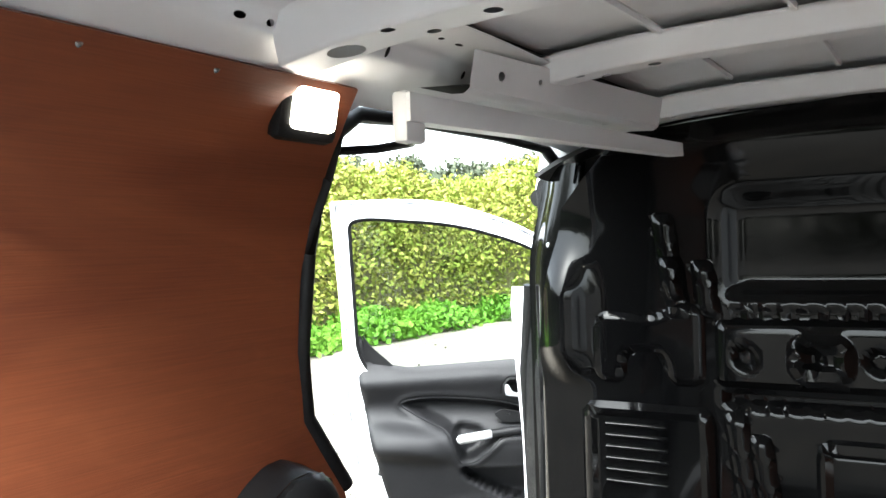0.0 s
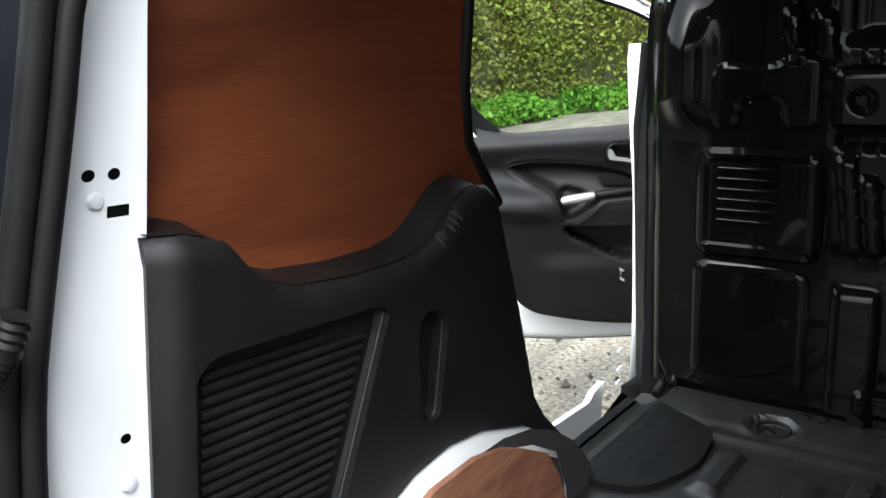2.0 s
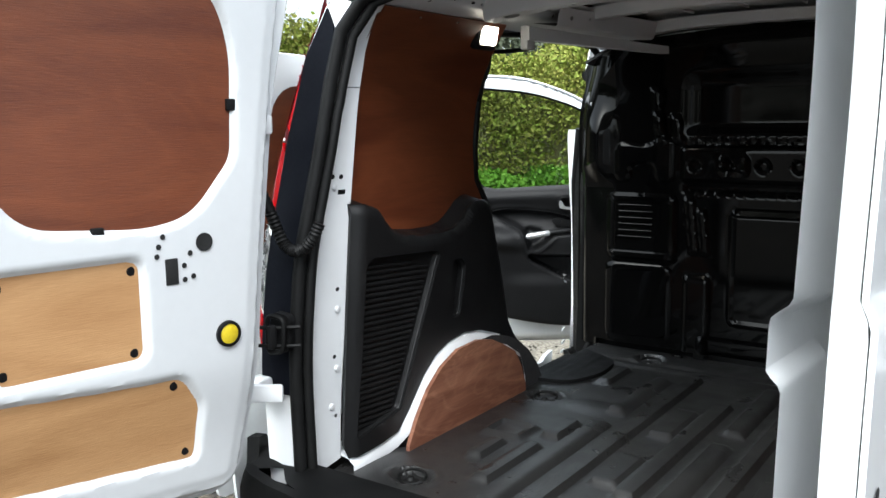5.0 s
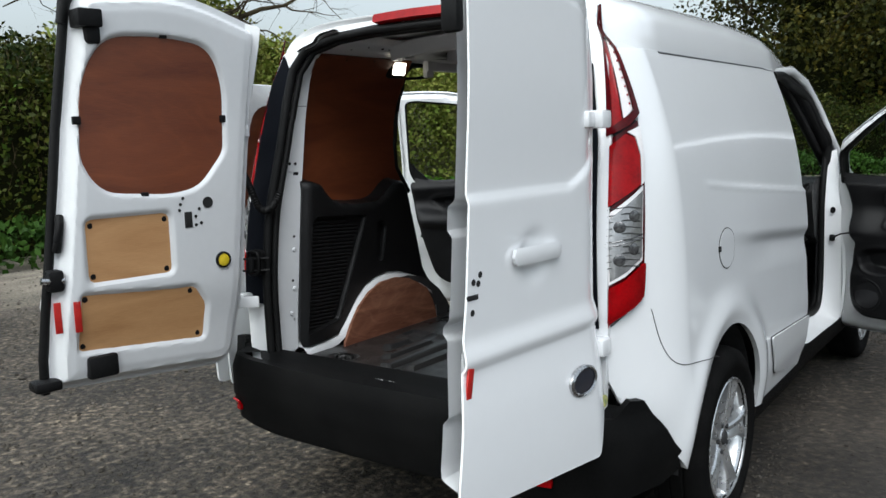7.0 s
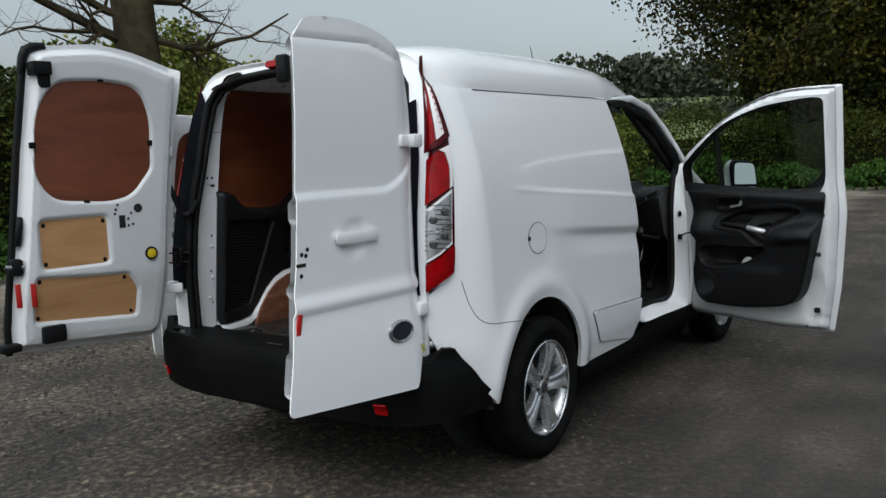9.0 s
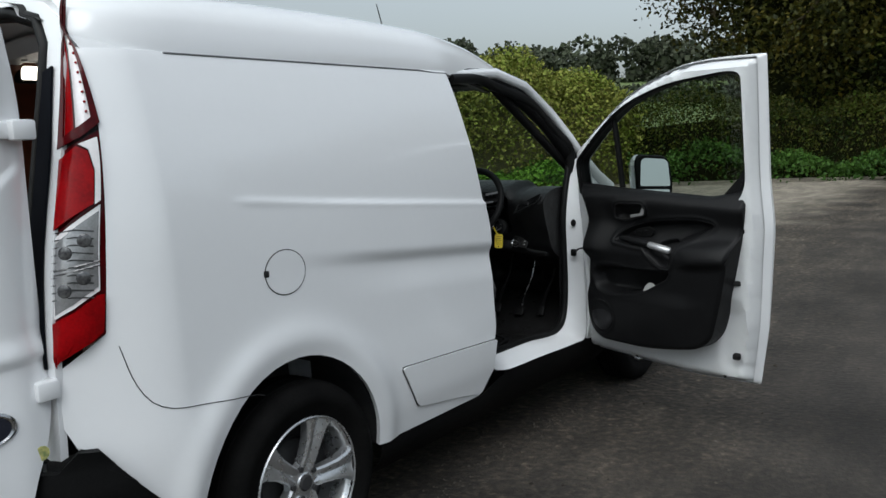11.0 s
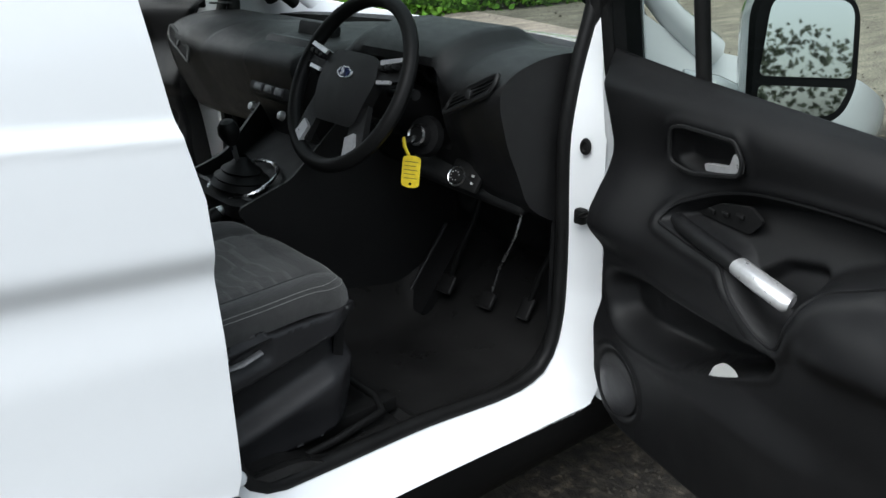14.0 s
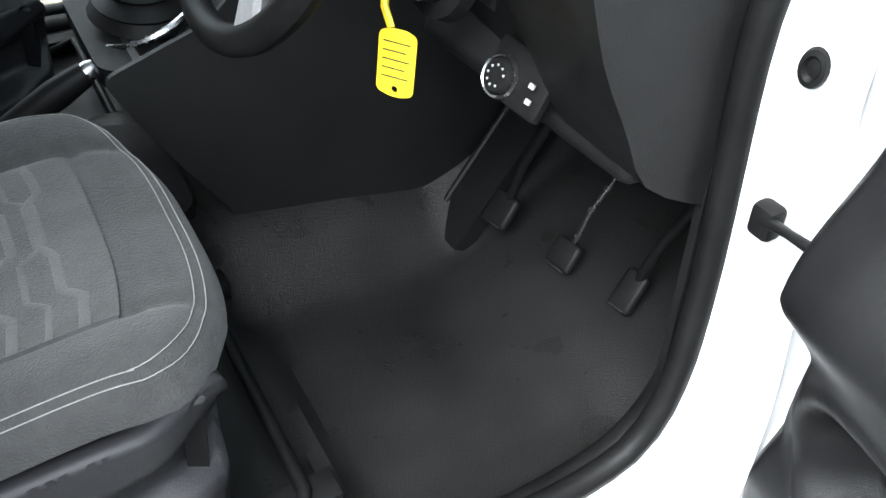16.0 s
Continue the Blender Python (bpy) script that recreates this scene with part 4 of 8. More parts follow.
for s in (1, -1):
    f = pillar_face(s)
    hs = [ring(0.73, 1.044, 0.045, 0.0055, 12), ring(0.75, 0.872, 0.045, 0.0055, 12), ring(0.83, 0.716, 0.045, 0.0055, 12),
          ring(0.44, 1.326, 0.055, 0.0062, 12), ring(0.65, 1.325, 0.055, 0.0062, 12), rect(0.60, 1.281, 0.80, 1.293, 0.005), ring(0.36, 1.646, 0.040, 0.0045, 12), rect(0.315, 1.605, 0.395, 1.627, 0.004)]
    out = [(0, 0.572), (1, 0.60), (1, 1.30), (1, 1.775), (0, 1.76), (0, 1.30)]
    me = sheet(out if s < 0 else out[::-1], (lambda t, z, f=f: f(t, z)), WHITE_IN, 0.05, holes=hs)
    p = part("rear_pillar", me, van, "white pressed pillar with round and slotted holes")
    part("pillar_hole_shade", sheet([(0, 0.572), (1, 0.60), (1, 1.70), (0, 1.70)], (lambda t, z, f=f, s=s: (f(t, z)[0] + s * 0.02, f(t, z)[1], z)), HOLE, 0.2), p)
    part("joint", tube([tuple(float(np.ravel(q)[0]) for q in f(np.array([t0]), np.array([1.545]))) for t0 in np.linspace(0.02, 0.98, 8)], 0.0016, CREASE, 5), p, "thin grey panel joint")
    for t0, z0 in ((0.75, 0.993), (0.82, 0.840), (0.70, 0.742), (0.50, 1.30)):
        x, y, z = f(np.array([t0]), np.array([z0]))
        part("plug", lathe([(0, 0.006), (0.007, 0.005), (0.010, 0)], WHITE_IN, Matrix.Translation((float(x[0]), float(y[0]), z0)) @ pose(0, 0, 0, 0, -90 * s, 0), 14), p)

GREY_LAMP = material("dark_reflector", (0.07, 0.07, 0.075), 0.25, 0.6, spots=(0.2, 0.2, 0.2), scale=60)
# tail lamps
LAMPZ = [0.846, 1.02, 1.20, 1.445, 1.752]


def lamp_point(s):
    front = hermite([0.80, 0.848, 0.936, 1.15, 1.47, 1.76], [0.0, 0.020, 0.122, 0.143, 0.177, 0.172])
    inner = hermite([0.8, 0.85, 1.1, 1.5, 1.80], [0.754, 0.754, 0.737, 0.706, 0.652])

    def f(t, z):
        yf = front(z)
        xf = side_x(yf, z) + 0.004
        xi, yi = inner(z), rear_y(z) - 0.006
        cx, cy = xf - 0.012, yi + 0.004
        a, b, c = (1 - t) ** 2, 2 * t * (1 - t), t * t
        return s * (a * xf + b * cx + c * xi), a * yf + b * cy + c * yi, z
    return f


for s in (1, -1):
    lamp = part("tail_lamp", None, van, "tall red and clear tail lamp")
    f = lamp_point(s)
    turn = (lambda o: o) if s < 0 else (lambda o: o[::-1])
    shapes = [("red_lens", REDLENS, [(0.06, 0.944), (0.06, 1.040), (0.12, 1.040), (0.5, 1.002), (0.93, 0.974), (0.93, 0.860), (0.85, 0.856), (0.4, 0.894)]),
              ("clear_lens", CLEARLENS, [(0.125, 1.060), (0.5, 1.022), (0.90, 0.994), (0.90, 1.172), (0.5, 1.214), (0.125, 1.250)]),
              ("red_lens", REDLENS, [(0.22, 1.268), (0.22, 1.35), (0.32, 1.400), (0.55, 1.412), (0.93, 1.378), (0.93, 1.204), (0.5, 1.244)]),
              ("clear_lens", STRIPLENS, [(0.110, 1.276), (0.200, 1.266), (0.200, 1.352), (0.30, 1.404), (0.50, 1.417), (0.110, 1.434)])]
    lower = [(0, 0.938), (0.0, 1.455), (0.55, 1.424), (1, 1.392), (1, 0.848), (0.85, 0.848), (0.4, 0.886)]
    part("red_lens", sheet(wind(lower, -s), lambda t, z, f=f: (f(t, z)[0] - s * 0.005, f(t, z)[1] + 0.004, z), DEEPRED, 0.03), lamp, "deep red lens border")
    box_rim = [(0.105, 1.050), (0.5, 1.011), (0.93, 0.983), (0.93, 1.186), (0.5, 1.228), (0.105, 1.266)]
    part("lens_frame", sheet(wind(box_rim, -s), lambda t, z, f=f: (f(t, z)[0] - s * 0.001, f(t, z)[1] + 0.001, z), STRIPLENS, 0.03, holes=[shapes[1][2]]), lamp, "pale border of the clear lens")
    strip_hole = [(0.16, 1.484), (0.45, 1.462), (0.56, 1.456), (0.58, 1.66), (0.52, 1.742), (0.32, 1.728), (0.18, 1.66)]
    bright = [(0.58, 1.455), (0.86, 1.434), (0.86, 1.755), (0.56, 1.745), (0.60, 1.66)]
    frame_o = [(0, 1.470), (0.42, 1.436), (1, 1.405), (1, 1.795), (0.35, 1.790), (0.10, 1.75), (0.0, 1.69)]
    part("red_lens", sheet(wind(frame_o, -s), f, DEEPRED, 0.03, holes=[strip_hole, bright], thick=0.006), lamp, "deep red lens border")
    part("red_lens", sheet(wind(bright, -s), lambda t, z, f=f: (f(t, z)[0] - s * 0.002, f(t, z)[1] + 0.002, z), REDLENS, 0.03), lamp, "bright red light strip")
    part("clear_lens", sheet(wind(strip_hole, -s), lambda t, z, f=f: (f(t, z)[0] - s * 0.002, f(t, z)[1] + 0.002, z), STRIPLENS, 0.03), lamp, "white light strip")
    for i in range(9):
        z = 1.50 + 0.025 * i
        part("dot", lathe([(0, 0.002), (0.0025, 0.0015), (0.0035, 0.0)], REDLENS, Matrix.Translation([float(np.ravel(q)[0]) for q in f(np.array([0.235 + 0.004 * i]), np.array([z]))]) @ pose(0, 0, 0, 90, 0, 60 * s), 8), lamp)
    for nm, mt, o in shapes:
        o = [(u, v) for u, v in o]
        area = sum(o[i - 1][0] * o[i][1] - o[i][0] * o[i - 1][1] for i in range(len(o)))
        if (area > 0) == (s > 0):
            o = o[::-1]
        part(nm, sheet(o, f, mt, 0.03, thick=0.0 if mt is CLEARLENS else 0.006), lamp, "ribbed clear lens" if mt is CLEARLENS else "white light strip" if mt is STRIPLENS else "glossy red lens")
    part("backing", sheet([(0, 0.94), (0, 1.75), (1, 1.75), (1, 0.85), (0.85, 0.85)][:: (-1 if s < 0 else 1)], (lambda t, z, f=f, s=s: (f(t, z)[0] - s * 0.012, f(t, z)[1] + 0.008, z)), GAP, 0.06), lamp)
    for i in range(10):
        z = 1.03 + 0.0185 * i
        part("rib", tube([tuple(float(q) for q in (f(np.array([t]), np.array([z + 0.02 * (0.5 - abs(t - 0.5))]))[0][0] + s * 0.001, f(np.array([t]), np.array([z]))[1][0] - 0.002, z + 0.02 * (0.5 - abs(t - 0.5)))) for t in (0.18, 0.5, 0.95)], 0.0018, GAP, 5), lamp)
    for za, zb in ((1.118, 1.090), (1.128, 1.100)):
        part("divider", tube([tuple(float(np.ravel(q)[0]) for q in f(np.array([t]), np.array([za + (zb - za) * t]))) for t in (0.11, 0.4, 0.7, 0.98)], 0.0030, GREY_LAMP, 6), lamp)
    for t0, z0 in ((0.34, 1.085), (0.68, 1.055), (0.34, 1.178), (0.68, 1.148)):
        x, y, z = (float(np.ravel(q)[0]) for q in f(np.array([t0]), np.array([z0])))
        x2, y2, _ = (float(np.ravel(q)[0]) for q in f(np.array([t0 + 0.02]), np.array([z0])))
        facing = math.degrees(math.atan2(s * (y - y2), s * (x - x2)))
        part("bulb", lathe([(0, 0.004), (0.012, 0.0045), (0.017, 0.002), (0.018, -0.003)], GREY_LAMP, Matrix.Translation((x, y, z0)) @ pose(0, 0, 0, 90, 0, facing), 16), lamp, "round dark reflector")
# high brake lamp
part("brake_lamp", sheet(rect(-0.20, 1.822, 0.24, 1.850, 0.010), lambda x, z: (x, rear_y(z) - 0.045 + 0.15 * x * x, z - 0.10 * x * x), REDLENS, 0.03, thick=0.03), van, "slim red brake lamp on the roof edge")

# ---------------------------------------------------------------- bumper


def bumper_xy(u):
    """u runs round the bumper from the left wheel (-1) to the right wheel (1)."""
    a = np.abs(u)
    x = np.interp(a, [0, 0.5, 0.7, 0.8, 0.9, 1.0], [0, 0.56, 0.76, 0.835, 0.875, 0.882])
    y = np.interp(a, [0, 0.4, 0.6, 0.7, 0.8, 0.9, 1.0], [-0.125, -0.115, -0.09, -0.06, 0.02, 0.14, 0.30])
    return np.sign(u) * x, y


def bumper_face(u, z):
    x, y = bumper_xy(u)
    nx, ny = np.sign(u) * np.clip((np.abs(u) - 0.62) / 0.2, 0, 1), -np.clip((0.85 - np.abs(u)) / 0.2, 0, 1)
    k = 0.018 * bumpy(z, 0.50, 0.06, 0.03) - 0.05 * np.clip((0.40 - z) / 0.12, 0, 1) ** 2
    return x + nx * k, y + ny * k, z


bump_out = [(-1, 0.375), (-0.8, 0.365), (-0.5, 0.335), (0.5, 0.335), (0.8, 0.365), (1, 0.375), (1, 0.40), (0.93, 0.49), (0.865, 0.60), (0.835, 0.648), (0.79, 0.655), (0.745, 0.605), (-0.745, 0.605), (-0.79, 0.655), (-0.835, 0.648), (-0.865, 0.60), (-0.93, 0.49), (-1, 0.40)]
bumper = part("bumper", sheet(bump_out, bumper_face, BUMPER, 0.035, thick=0.03), van, "dusty black plastic rear bumper")
part("step", sheet([(-0.74, -0.12), (0.74, -0.12), (0.74, 0.05), (-0.74, 0.05)], lambda x, y: (x, np.maximum(y, bumper_xy(x / 0.9)[1] + 0.01), 0.603 + 0.012 * ramp(y, -0.05, 0.03)), BUMPER, 0.04, thick=0.02), bumper, "flat black step on the bumper")
for s in (1, -1):
    part("reflector", sheet(rect(-0.03 + (0.545 if s > 0 else -0.69), 0.392, 0.03 + (0.545 if s > 0 else -0.69), 0.432, 0.008), lambda u, z: (bumper_face(u, z)[0], bumper_face(u, z)[1] - 0.012, z), REDLENS, 0.02, thick=0.008), bumper, "red reflector")


# ---------------------------------------------------------------- rear doors
door_out = hermite([0.5, 0.62, 0.75, 0.95, 1.20, 1.50, 1.90], [0.022, 0.016, 0.004, -0.022, -0.024, -0.020, -0.038])


def door_frame(hinge, theta, s):
    c, n = math.cos(radians(theta)), math.sin(radians(theta))

    def at(u, z, d):
        return hinge[0] - s * c * u + s * n * d, hinge[1] - n * u - c * d, z
    return at


def door_skin(u, z):
    """How far the outer skin stands out, with the pressed window field, the handle line and the lower swage."""
    d = door_out(z) - 0.05 * np.clip((0.12 - u) / 0.12, 0, 1.3) ** 2
    line = 1.275 + 0.085 * np.clip((0.20 - u) / 0.16, 0, 1) ** 1.5
    d = d - 0.010 * ramp(z, line - 0.006, line + 0.018) * ramp(u, 0.015, 0.05)
    d = d - 0.006 * np.exp(-((z - (1.80 - 0.55 * np.clip(0.24 - u, 0, 1) ** 1.3)) / 0.010) ** 2) * ramp(u, 0.05, 0.08)
    d = d + 0.012 * (ramp(z, 0.885, 0.905) - ramp(z, 0.905, 0.965)) * 1.0
    d = d - 0.012 * np.exp(-(((u - 0.365) / 0.060) ** 2 + ((z - 1.120) / 0.060) ** 2) ** 2)
    return d


FREE_R = [(0.738, 0.572), (0.733, 0.62), (0.70, 0.75), (0.668, 0.90), (0.642, 1.05), (0.628, 1.20), (0.608, 1.50), (0.588, 1.80)]
FREE_L = [(0.800, 0.625), (0.800, 0.74), (0.785, 0.92), (0.766, 1.05), (0.735, 1.28), (0.708, 1.48), (0.650, 1.885)]


def leaf_outline(free, top, low, s):
    """The outline of a rear door leaf from its free edge round over the top to the hinge side."""
    w = free[-1][0]
    if s < 0:
        return rounded([(u, z, 0.02) for u, z in free] + [(w - 0.04, top + 0.01, 0.02), (w * 0.55, top + 0.035, 0.1), (0.20, top + 0.010, 0.08), (-0.035, top - 0.070, 0.012), (-0.028, top - 0.15, 0.03), (0.004, 1.50, 0.1), (0.045, 1.20, 0.1), (0.085, 0.80, 0.08), (0.115, low + 0.03, 0.05), (0.17, low - 0.015, 0.04)])
    return rounded([(u, z, 0.02) for u, z in free] + [(w - 0.06, top, 0.03), (w * 0.55, top + 0.012, 0.1), (0.16, top - 0.028, 0.12), (0.045, top - 0.10, 0.10), (0.012, top - 0.36, 0.1), (0.004, 0.79, 0.05), (0.035, 0.69, 0.04), (0.078, 0.612, 0.03), (0.110, low - 0.012, 0.02)])


def rear_door(hinge, theta, s, outline):
    """A rear door leaf."""
    at = door_frame(hinge, theta, s)
    skin = lambda u, z: at(u, z, door_skin(u, z) + 0.02)
    door = part("rear_door", sheet(wind(outline, -s), skin, WHITE, 0.012, thick=0.006), van, "white rear door leaf standing open")

    def inner(u, z, lift=0.0):
        """The pressed inner panel, with a sunken field inside a raised border."""
        border = away(np.atleast_1d(u).ravel(), np.atleast_1d(z).ravel(), outline).reshape(np.shape(u))
        deep = -0.03 - 0.058 * ramp(border, 0.018, 0.052) - 0.004 * ramp(border, 0.055, 0.08)
        deep = deep + 0.022 * (1 - ramp(away_in(u, z, PANEL_A), -0.012, 0.012)) + 0.016 * (1 - ramp(away_in(u, z, PANEL_B), -0.01, 0.01)) + 0.016 * (1 - ramp(away_in(u, z, PANEL_C), -0.01, 0.01))
        return door_out(z) + deep - lift

    return door, at, inner, outline


def away_in(u, z, poly):
    """Distance to an outline, negative inside."""
    shape = np.shape(u)
    uu, zz = np.atleast_1d(u).ravel(), np.atleast_1d(z).ravel()
    d = away(uu, zz, poly)
    return np.where(inside(uu, zz, poly), -d, d).reshape(shape)


PANEL_A = rounded([(0.152, 1.385, 0.03), (0.255, 1.265, 0.10), (0.36, 1.245, 0.05), (0.60, 1.265, 0.09), (0.665, 1.36, 0.08), (0.645, 1.62, 0.1), (0.57, 1.765, 0.12), (0.36, 1.775, 0.1), (0.19, 1.75, 0.12), (0.14, 1.62, 0.08)])
PANEL_B = rect(0.375, 0.975, 0.672, 1.19, 0.03)
PANEL_C = rounded([(0.262, 0.72, 0.02), (0.715, 0.755, 0.02), (0.70, 0.95, 0.02), (0.45, 0.93, 0.05), (0.36, 0.925, 0.05), (0.295, 0.925, 0.03), (0.25, 0.85, 0.02)])

for s, hinge, theta, edge_line, top, low in ((1, (0.752, 0.012), 85.5, FREE_R, 1.872, 0.535), (-1, (-0.722, 0.012), 99.8, FREE_L, 1.90, 0.60)):
    free = edge_line[0][0]
    door, at, inner, outline = rear_door(hinge, theta, s, leaf_outline(edge_line, top, low, s))
    tuck = 0.985 if s < 0 else 0.90
    small = [(0.02 + (u - 0.02) * tuck, 0.565 + (z - 0.555) * 0.993) for u, z in outline]
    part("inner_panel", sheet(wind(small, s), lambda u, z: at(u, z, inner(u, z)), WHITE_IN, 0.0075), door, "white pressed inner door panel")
    rim_pts = split(outline, 0.02)
    k = len(rim_pts)
    ru, rz = np.array(rim_pts).T
    su, sz = np.array(split(outline, 0.02)).T
    su, sz = 0.02 + (su - 0.02) * tuck, 0.565 + (sz - 0.555) * 0.993
    a = np.stack(at(ru, rz, door_skin(ru, rz) + 0.0185), -1)
    b = np.stack(at(su, sz, door_out(sz) - 0.03), -1)
    part("edge", raw(np.concatenate([a, b]), [((i, (i + 1) % k, k + (i + 1) % k, k + i) if s > 0 else (k + i, k + (i + 1) % k, (i + 1) % k, i)) for i in range(k)], WHITE), door, "white folded door edge")
    if s < 0:
        for nm, poly, mt, lb in (("window_panel", PANEL_A, PLY, "red-brown plywood blanking the door window"), ("upper_panel", PANEL_B, PLYRAW, "tan plywood panel"), ("lower_panel", PANEL_C, PLYRAW, "tan plywood panel with a shaped top")):
            p = part(nm, sheet(wind(poly, s), lambda u, z: at(u, z, door_out(z) - 0.074), mt, 0.04, thick=0.005), door, lb)
            if mt is PLYRAW:
                spots = [(0.395, 1.165), (0.65, 1.165), (0.398, 0.995), (0.652, 1.0)] if poly is PANEL_B else [(0.285, 0.745), (0.695, 0.775), (0.315, 0.905), (0.685, 0.93)]
                for u, z in spots:
                    m = Matrix.Translation(at(u, z, float(door_out(z)) - 0.075)) @ pose(0, 0, 0, 0, 90, 0)
                    part("fixing", lathe([(0, 0.006), (0.009, 0.005), (0.012, 0.0)], PLASTIC, m, 14), p, "black push fixing")
        for u, z in ((0.145, 1.50), (0.665, 1.50), (0.36, 1.78), (0.46, 1.247), (0.57, 1.77)):
            part("clip", box(at(u, z, float(door_out(z)) - 0.082), (0.014, 0.026, 0.026), PLASTIC, 0.003, (0, 0, -10)), door, "black plastic clip")
        m = Matrix.Translation(at(0.188, 1.0, float(door_out(1.0)) - 0.0945)) @ pose(0, 0, 0, 0, 90, -10)
        part("knob_ring", lathe([(0.021, 0.0), (0.023, 0.007), (0.029, 0.005), (0.030, -0.004), (0.027, -0.01)], RUBBER, m, 24), door)
        part("knob", lathe([(0, 0.006), (0.018, 0.006), (0.0222, 0.004), (0.0222, -0.006)], YELLOW, m, 24), door, "round yellow release knob")
        for u0, dd in ((0.715, 0.0935), (0.765, 0.062)):
            part("reflector", box(at(u0, 0.88, float(door_out(0.88)) - dd), (0.004, 0.022, 0.10), REDTAPE, 0.001, (0, 0, -9.8)), door, "red reflective strip")
        part("stop", box(at(0.64, 0.70, float(door_out(0.7)) - 0.09), (0.05, 0.10, 0.075), PLASTIC, 0.01, (0, 0, -9.8)), door, "black latch cover")
        latch = part("top_stop", box(at(0.612, 1.815, float(door_out(1.8)) - 0.078), (0.075, 0.078, 0.055), PLASTIC, 0.006, (0, 0, -9.8)), door, "black upper latch")
        part("catch", box(at(0.598, 1.770, float(door_out(1.77)) - 0.070), (0.060, 0.050, 0.070), PLASTIC, 0.014, (0, 0, -9.8)), latch)
        part("corner_cap", tube([at(0.668, 1.80, -0.055), at(0.655, 1.865, -0.058), at(0.642, 1.893, -0.060), at(0.615, 1.906, -0.060), at(0.565, 1.912, -0.058)], [0.017, 0.020, 0.022, 0.021, 0.017], RUBBER, 10), door, "black rubber corner cap")
        part("foot", box(at(0.805, 0.66, -0.03), (0.075, 0.085, 0.035), PLASTIC, 0.01, (0, 0, -9.8)), door, "black lower corner seal")
        part("door_seal", tube([at(u, z, float(door_out(z)) - 0.02) for u, z in FREE_L], 0.016, RUBBER, 8, up=(0, 1, 0)), door, "black rubber edge seal")
        part("grip", tube([at(0.748, 1.09, -0.065), at(0.745, 1.12, -0.075), at(0.735, 1.18, -0.075), at(0.728, 1.20, -0.06)], 0.014, PLASTIC, 8), door, "black pull grip")
        part("lock", box(at(0.765, 1.0, -0.075), (0.05, 0.05, 0.07), PLASTIC, 0.012, (0, 0, -9.8)), door)
        part("latch_bar", tube([at(0.74, 1.0, -0.09), at(0.81, 1.005, -0.085)], 0.011, STEEL, 8), door, "bright steel latch")
        part("hole", lathe([(0, 0.0), (0.02, 0.001)], HOLE, Matrix.Translation(at(0.236, 1.21, float(door_out(1.21)) - 0.0935)) @ pose(0, 0, 0, 0, 90, -9.8), 20), door)
        part("hole", box(at(0.313, 1.155, float(door_out(1.155)) - 0.0925), (0.004, 0.028, 0.055), HOLE, 0.001, (0, 0, -9.8)), door)
        for u, z in ((0.34, 1.21), (0.345, 1.19), (0.27, 1.19), (0.285, 1.165), (0.265, 1.14), (0.285, 1.135), (0.33, 1.23)):
            part("hole", lathe([(0, 0.0), (0.006, 0.0005)], HOLE, Matrix.Translation(at(u, z, float(door_out(z)) - 0.0935)) @ pose(0, 0, 0, 0, 90, -9.8), 10), door)
    else:
        lift = float(door_skin(np.array(0.30), np.array(1.16))) + 0.02
        grip = rounded([(0.266, 1.108, 0.006), (0.462, 1.111, 0.006), (0.468, 1.128, 0.006), (0.460, 1.146, 0.006), (0.268, 1.143, 0.006), (0.262, 1.125, 0.006)])
        handle = part("handle", sheet(wind(grip, -s), lambda u, z: at(u, z, lift + 0.010 + 0.004 * np.sin(np.clip((u - 0.264) / 0.204, 0, 1) * math.pi) ** 0.4 - 9.0 * (z - 1.127) ** 2), WHITE, 0.006, thick=0.012, angle=50), door, "white bar handle")
        m = Matrix.Translation(at(0.182, 0.756, float(door_skin(np.array(0.18), np.array(0.756))) + 0.031)) @ pose(0, 0, 0, 0, 90, theta - 90) @ Matrix.Diagonal((0.62, 1.0, 1.0, 1.0))
        part("badge_ring", lathe([(0.054, 0.004), (0.060, 0.007), (0.068, 0.003), (0.069, -0.006)], STEEL, m, 36), door, "chrome oval ring")
        part("badge", lathe([(0, 0.004), (0.055, 0.002)], material("dark_badge", (0.015, 0.018, 0.03), 0.2, coat=0.8), m, 36), door, "dark oval badge")
        part("reflector", box(at(0.660, 0.845, float(door_skin(np.array(0.660), np.array(0.845))) + 0.026), (0.006, 0.020, 0.105), REDTAPE, 0.001, (-11, 0, theta - 90)), door, "red reflective strip on the door edge")
        part("latch_slot", box(at(0.622, 1.055, float(door_skin(np.array(0.622), np.array(1.055))) + 0.026), (0.004, 0.040, 0.012), HOLE, 0.001, (0, 0, theta - 90)), door)
        for u, z in ((0.618, 1.09), (0.60, 1.085), (0.592, 1.105), (0.625, 1.02)):
            m = Matrix.Translation(at(u, z, float(door_skin(np.array(u), np.array(z))) + 0.0272)) @ pose(0, 0, 0, 0, 90, theta - 90)
            part("hole", lathe([(0, 0.0005), (0.008, 0.0)], HOLE, m, 12), door)
        part("top_stop", box(at(0.605, 1.70, -0.05), (0.05, 0.03, 0.09), PLASTIC, 0.01, (0, 0, theta - 90)), door, "black upper latch")
        m = Matrix.Translation(at(0.06, 0.665, float(door_skin(np.array(0.06), np.array(0.665))) + 0.028)) @ pose(0, 0, 0, 0, 90, theta - 90)
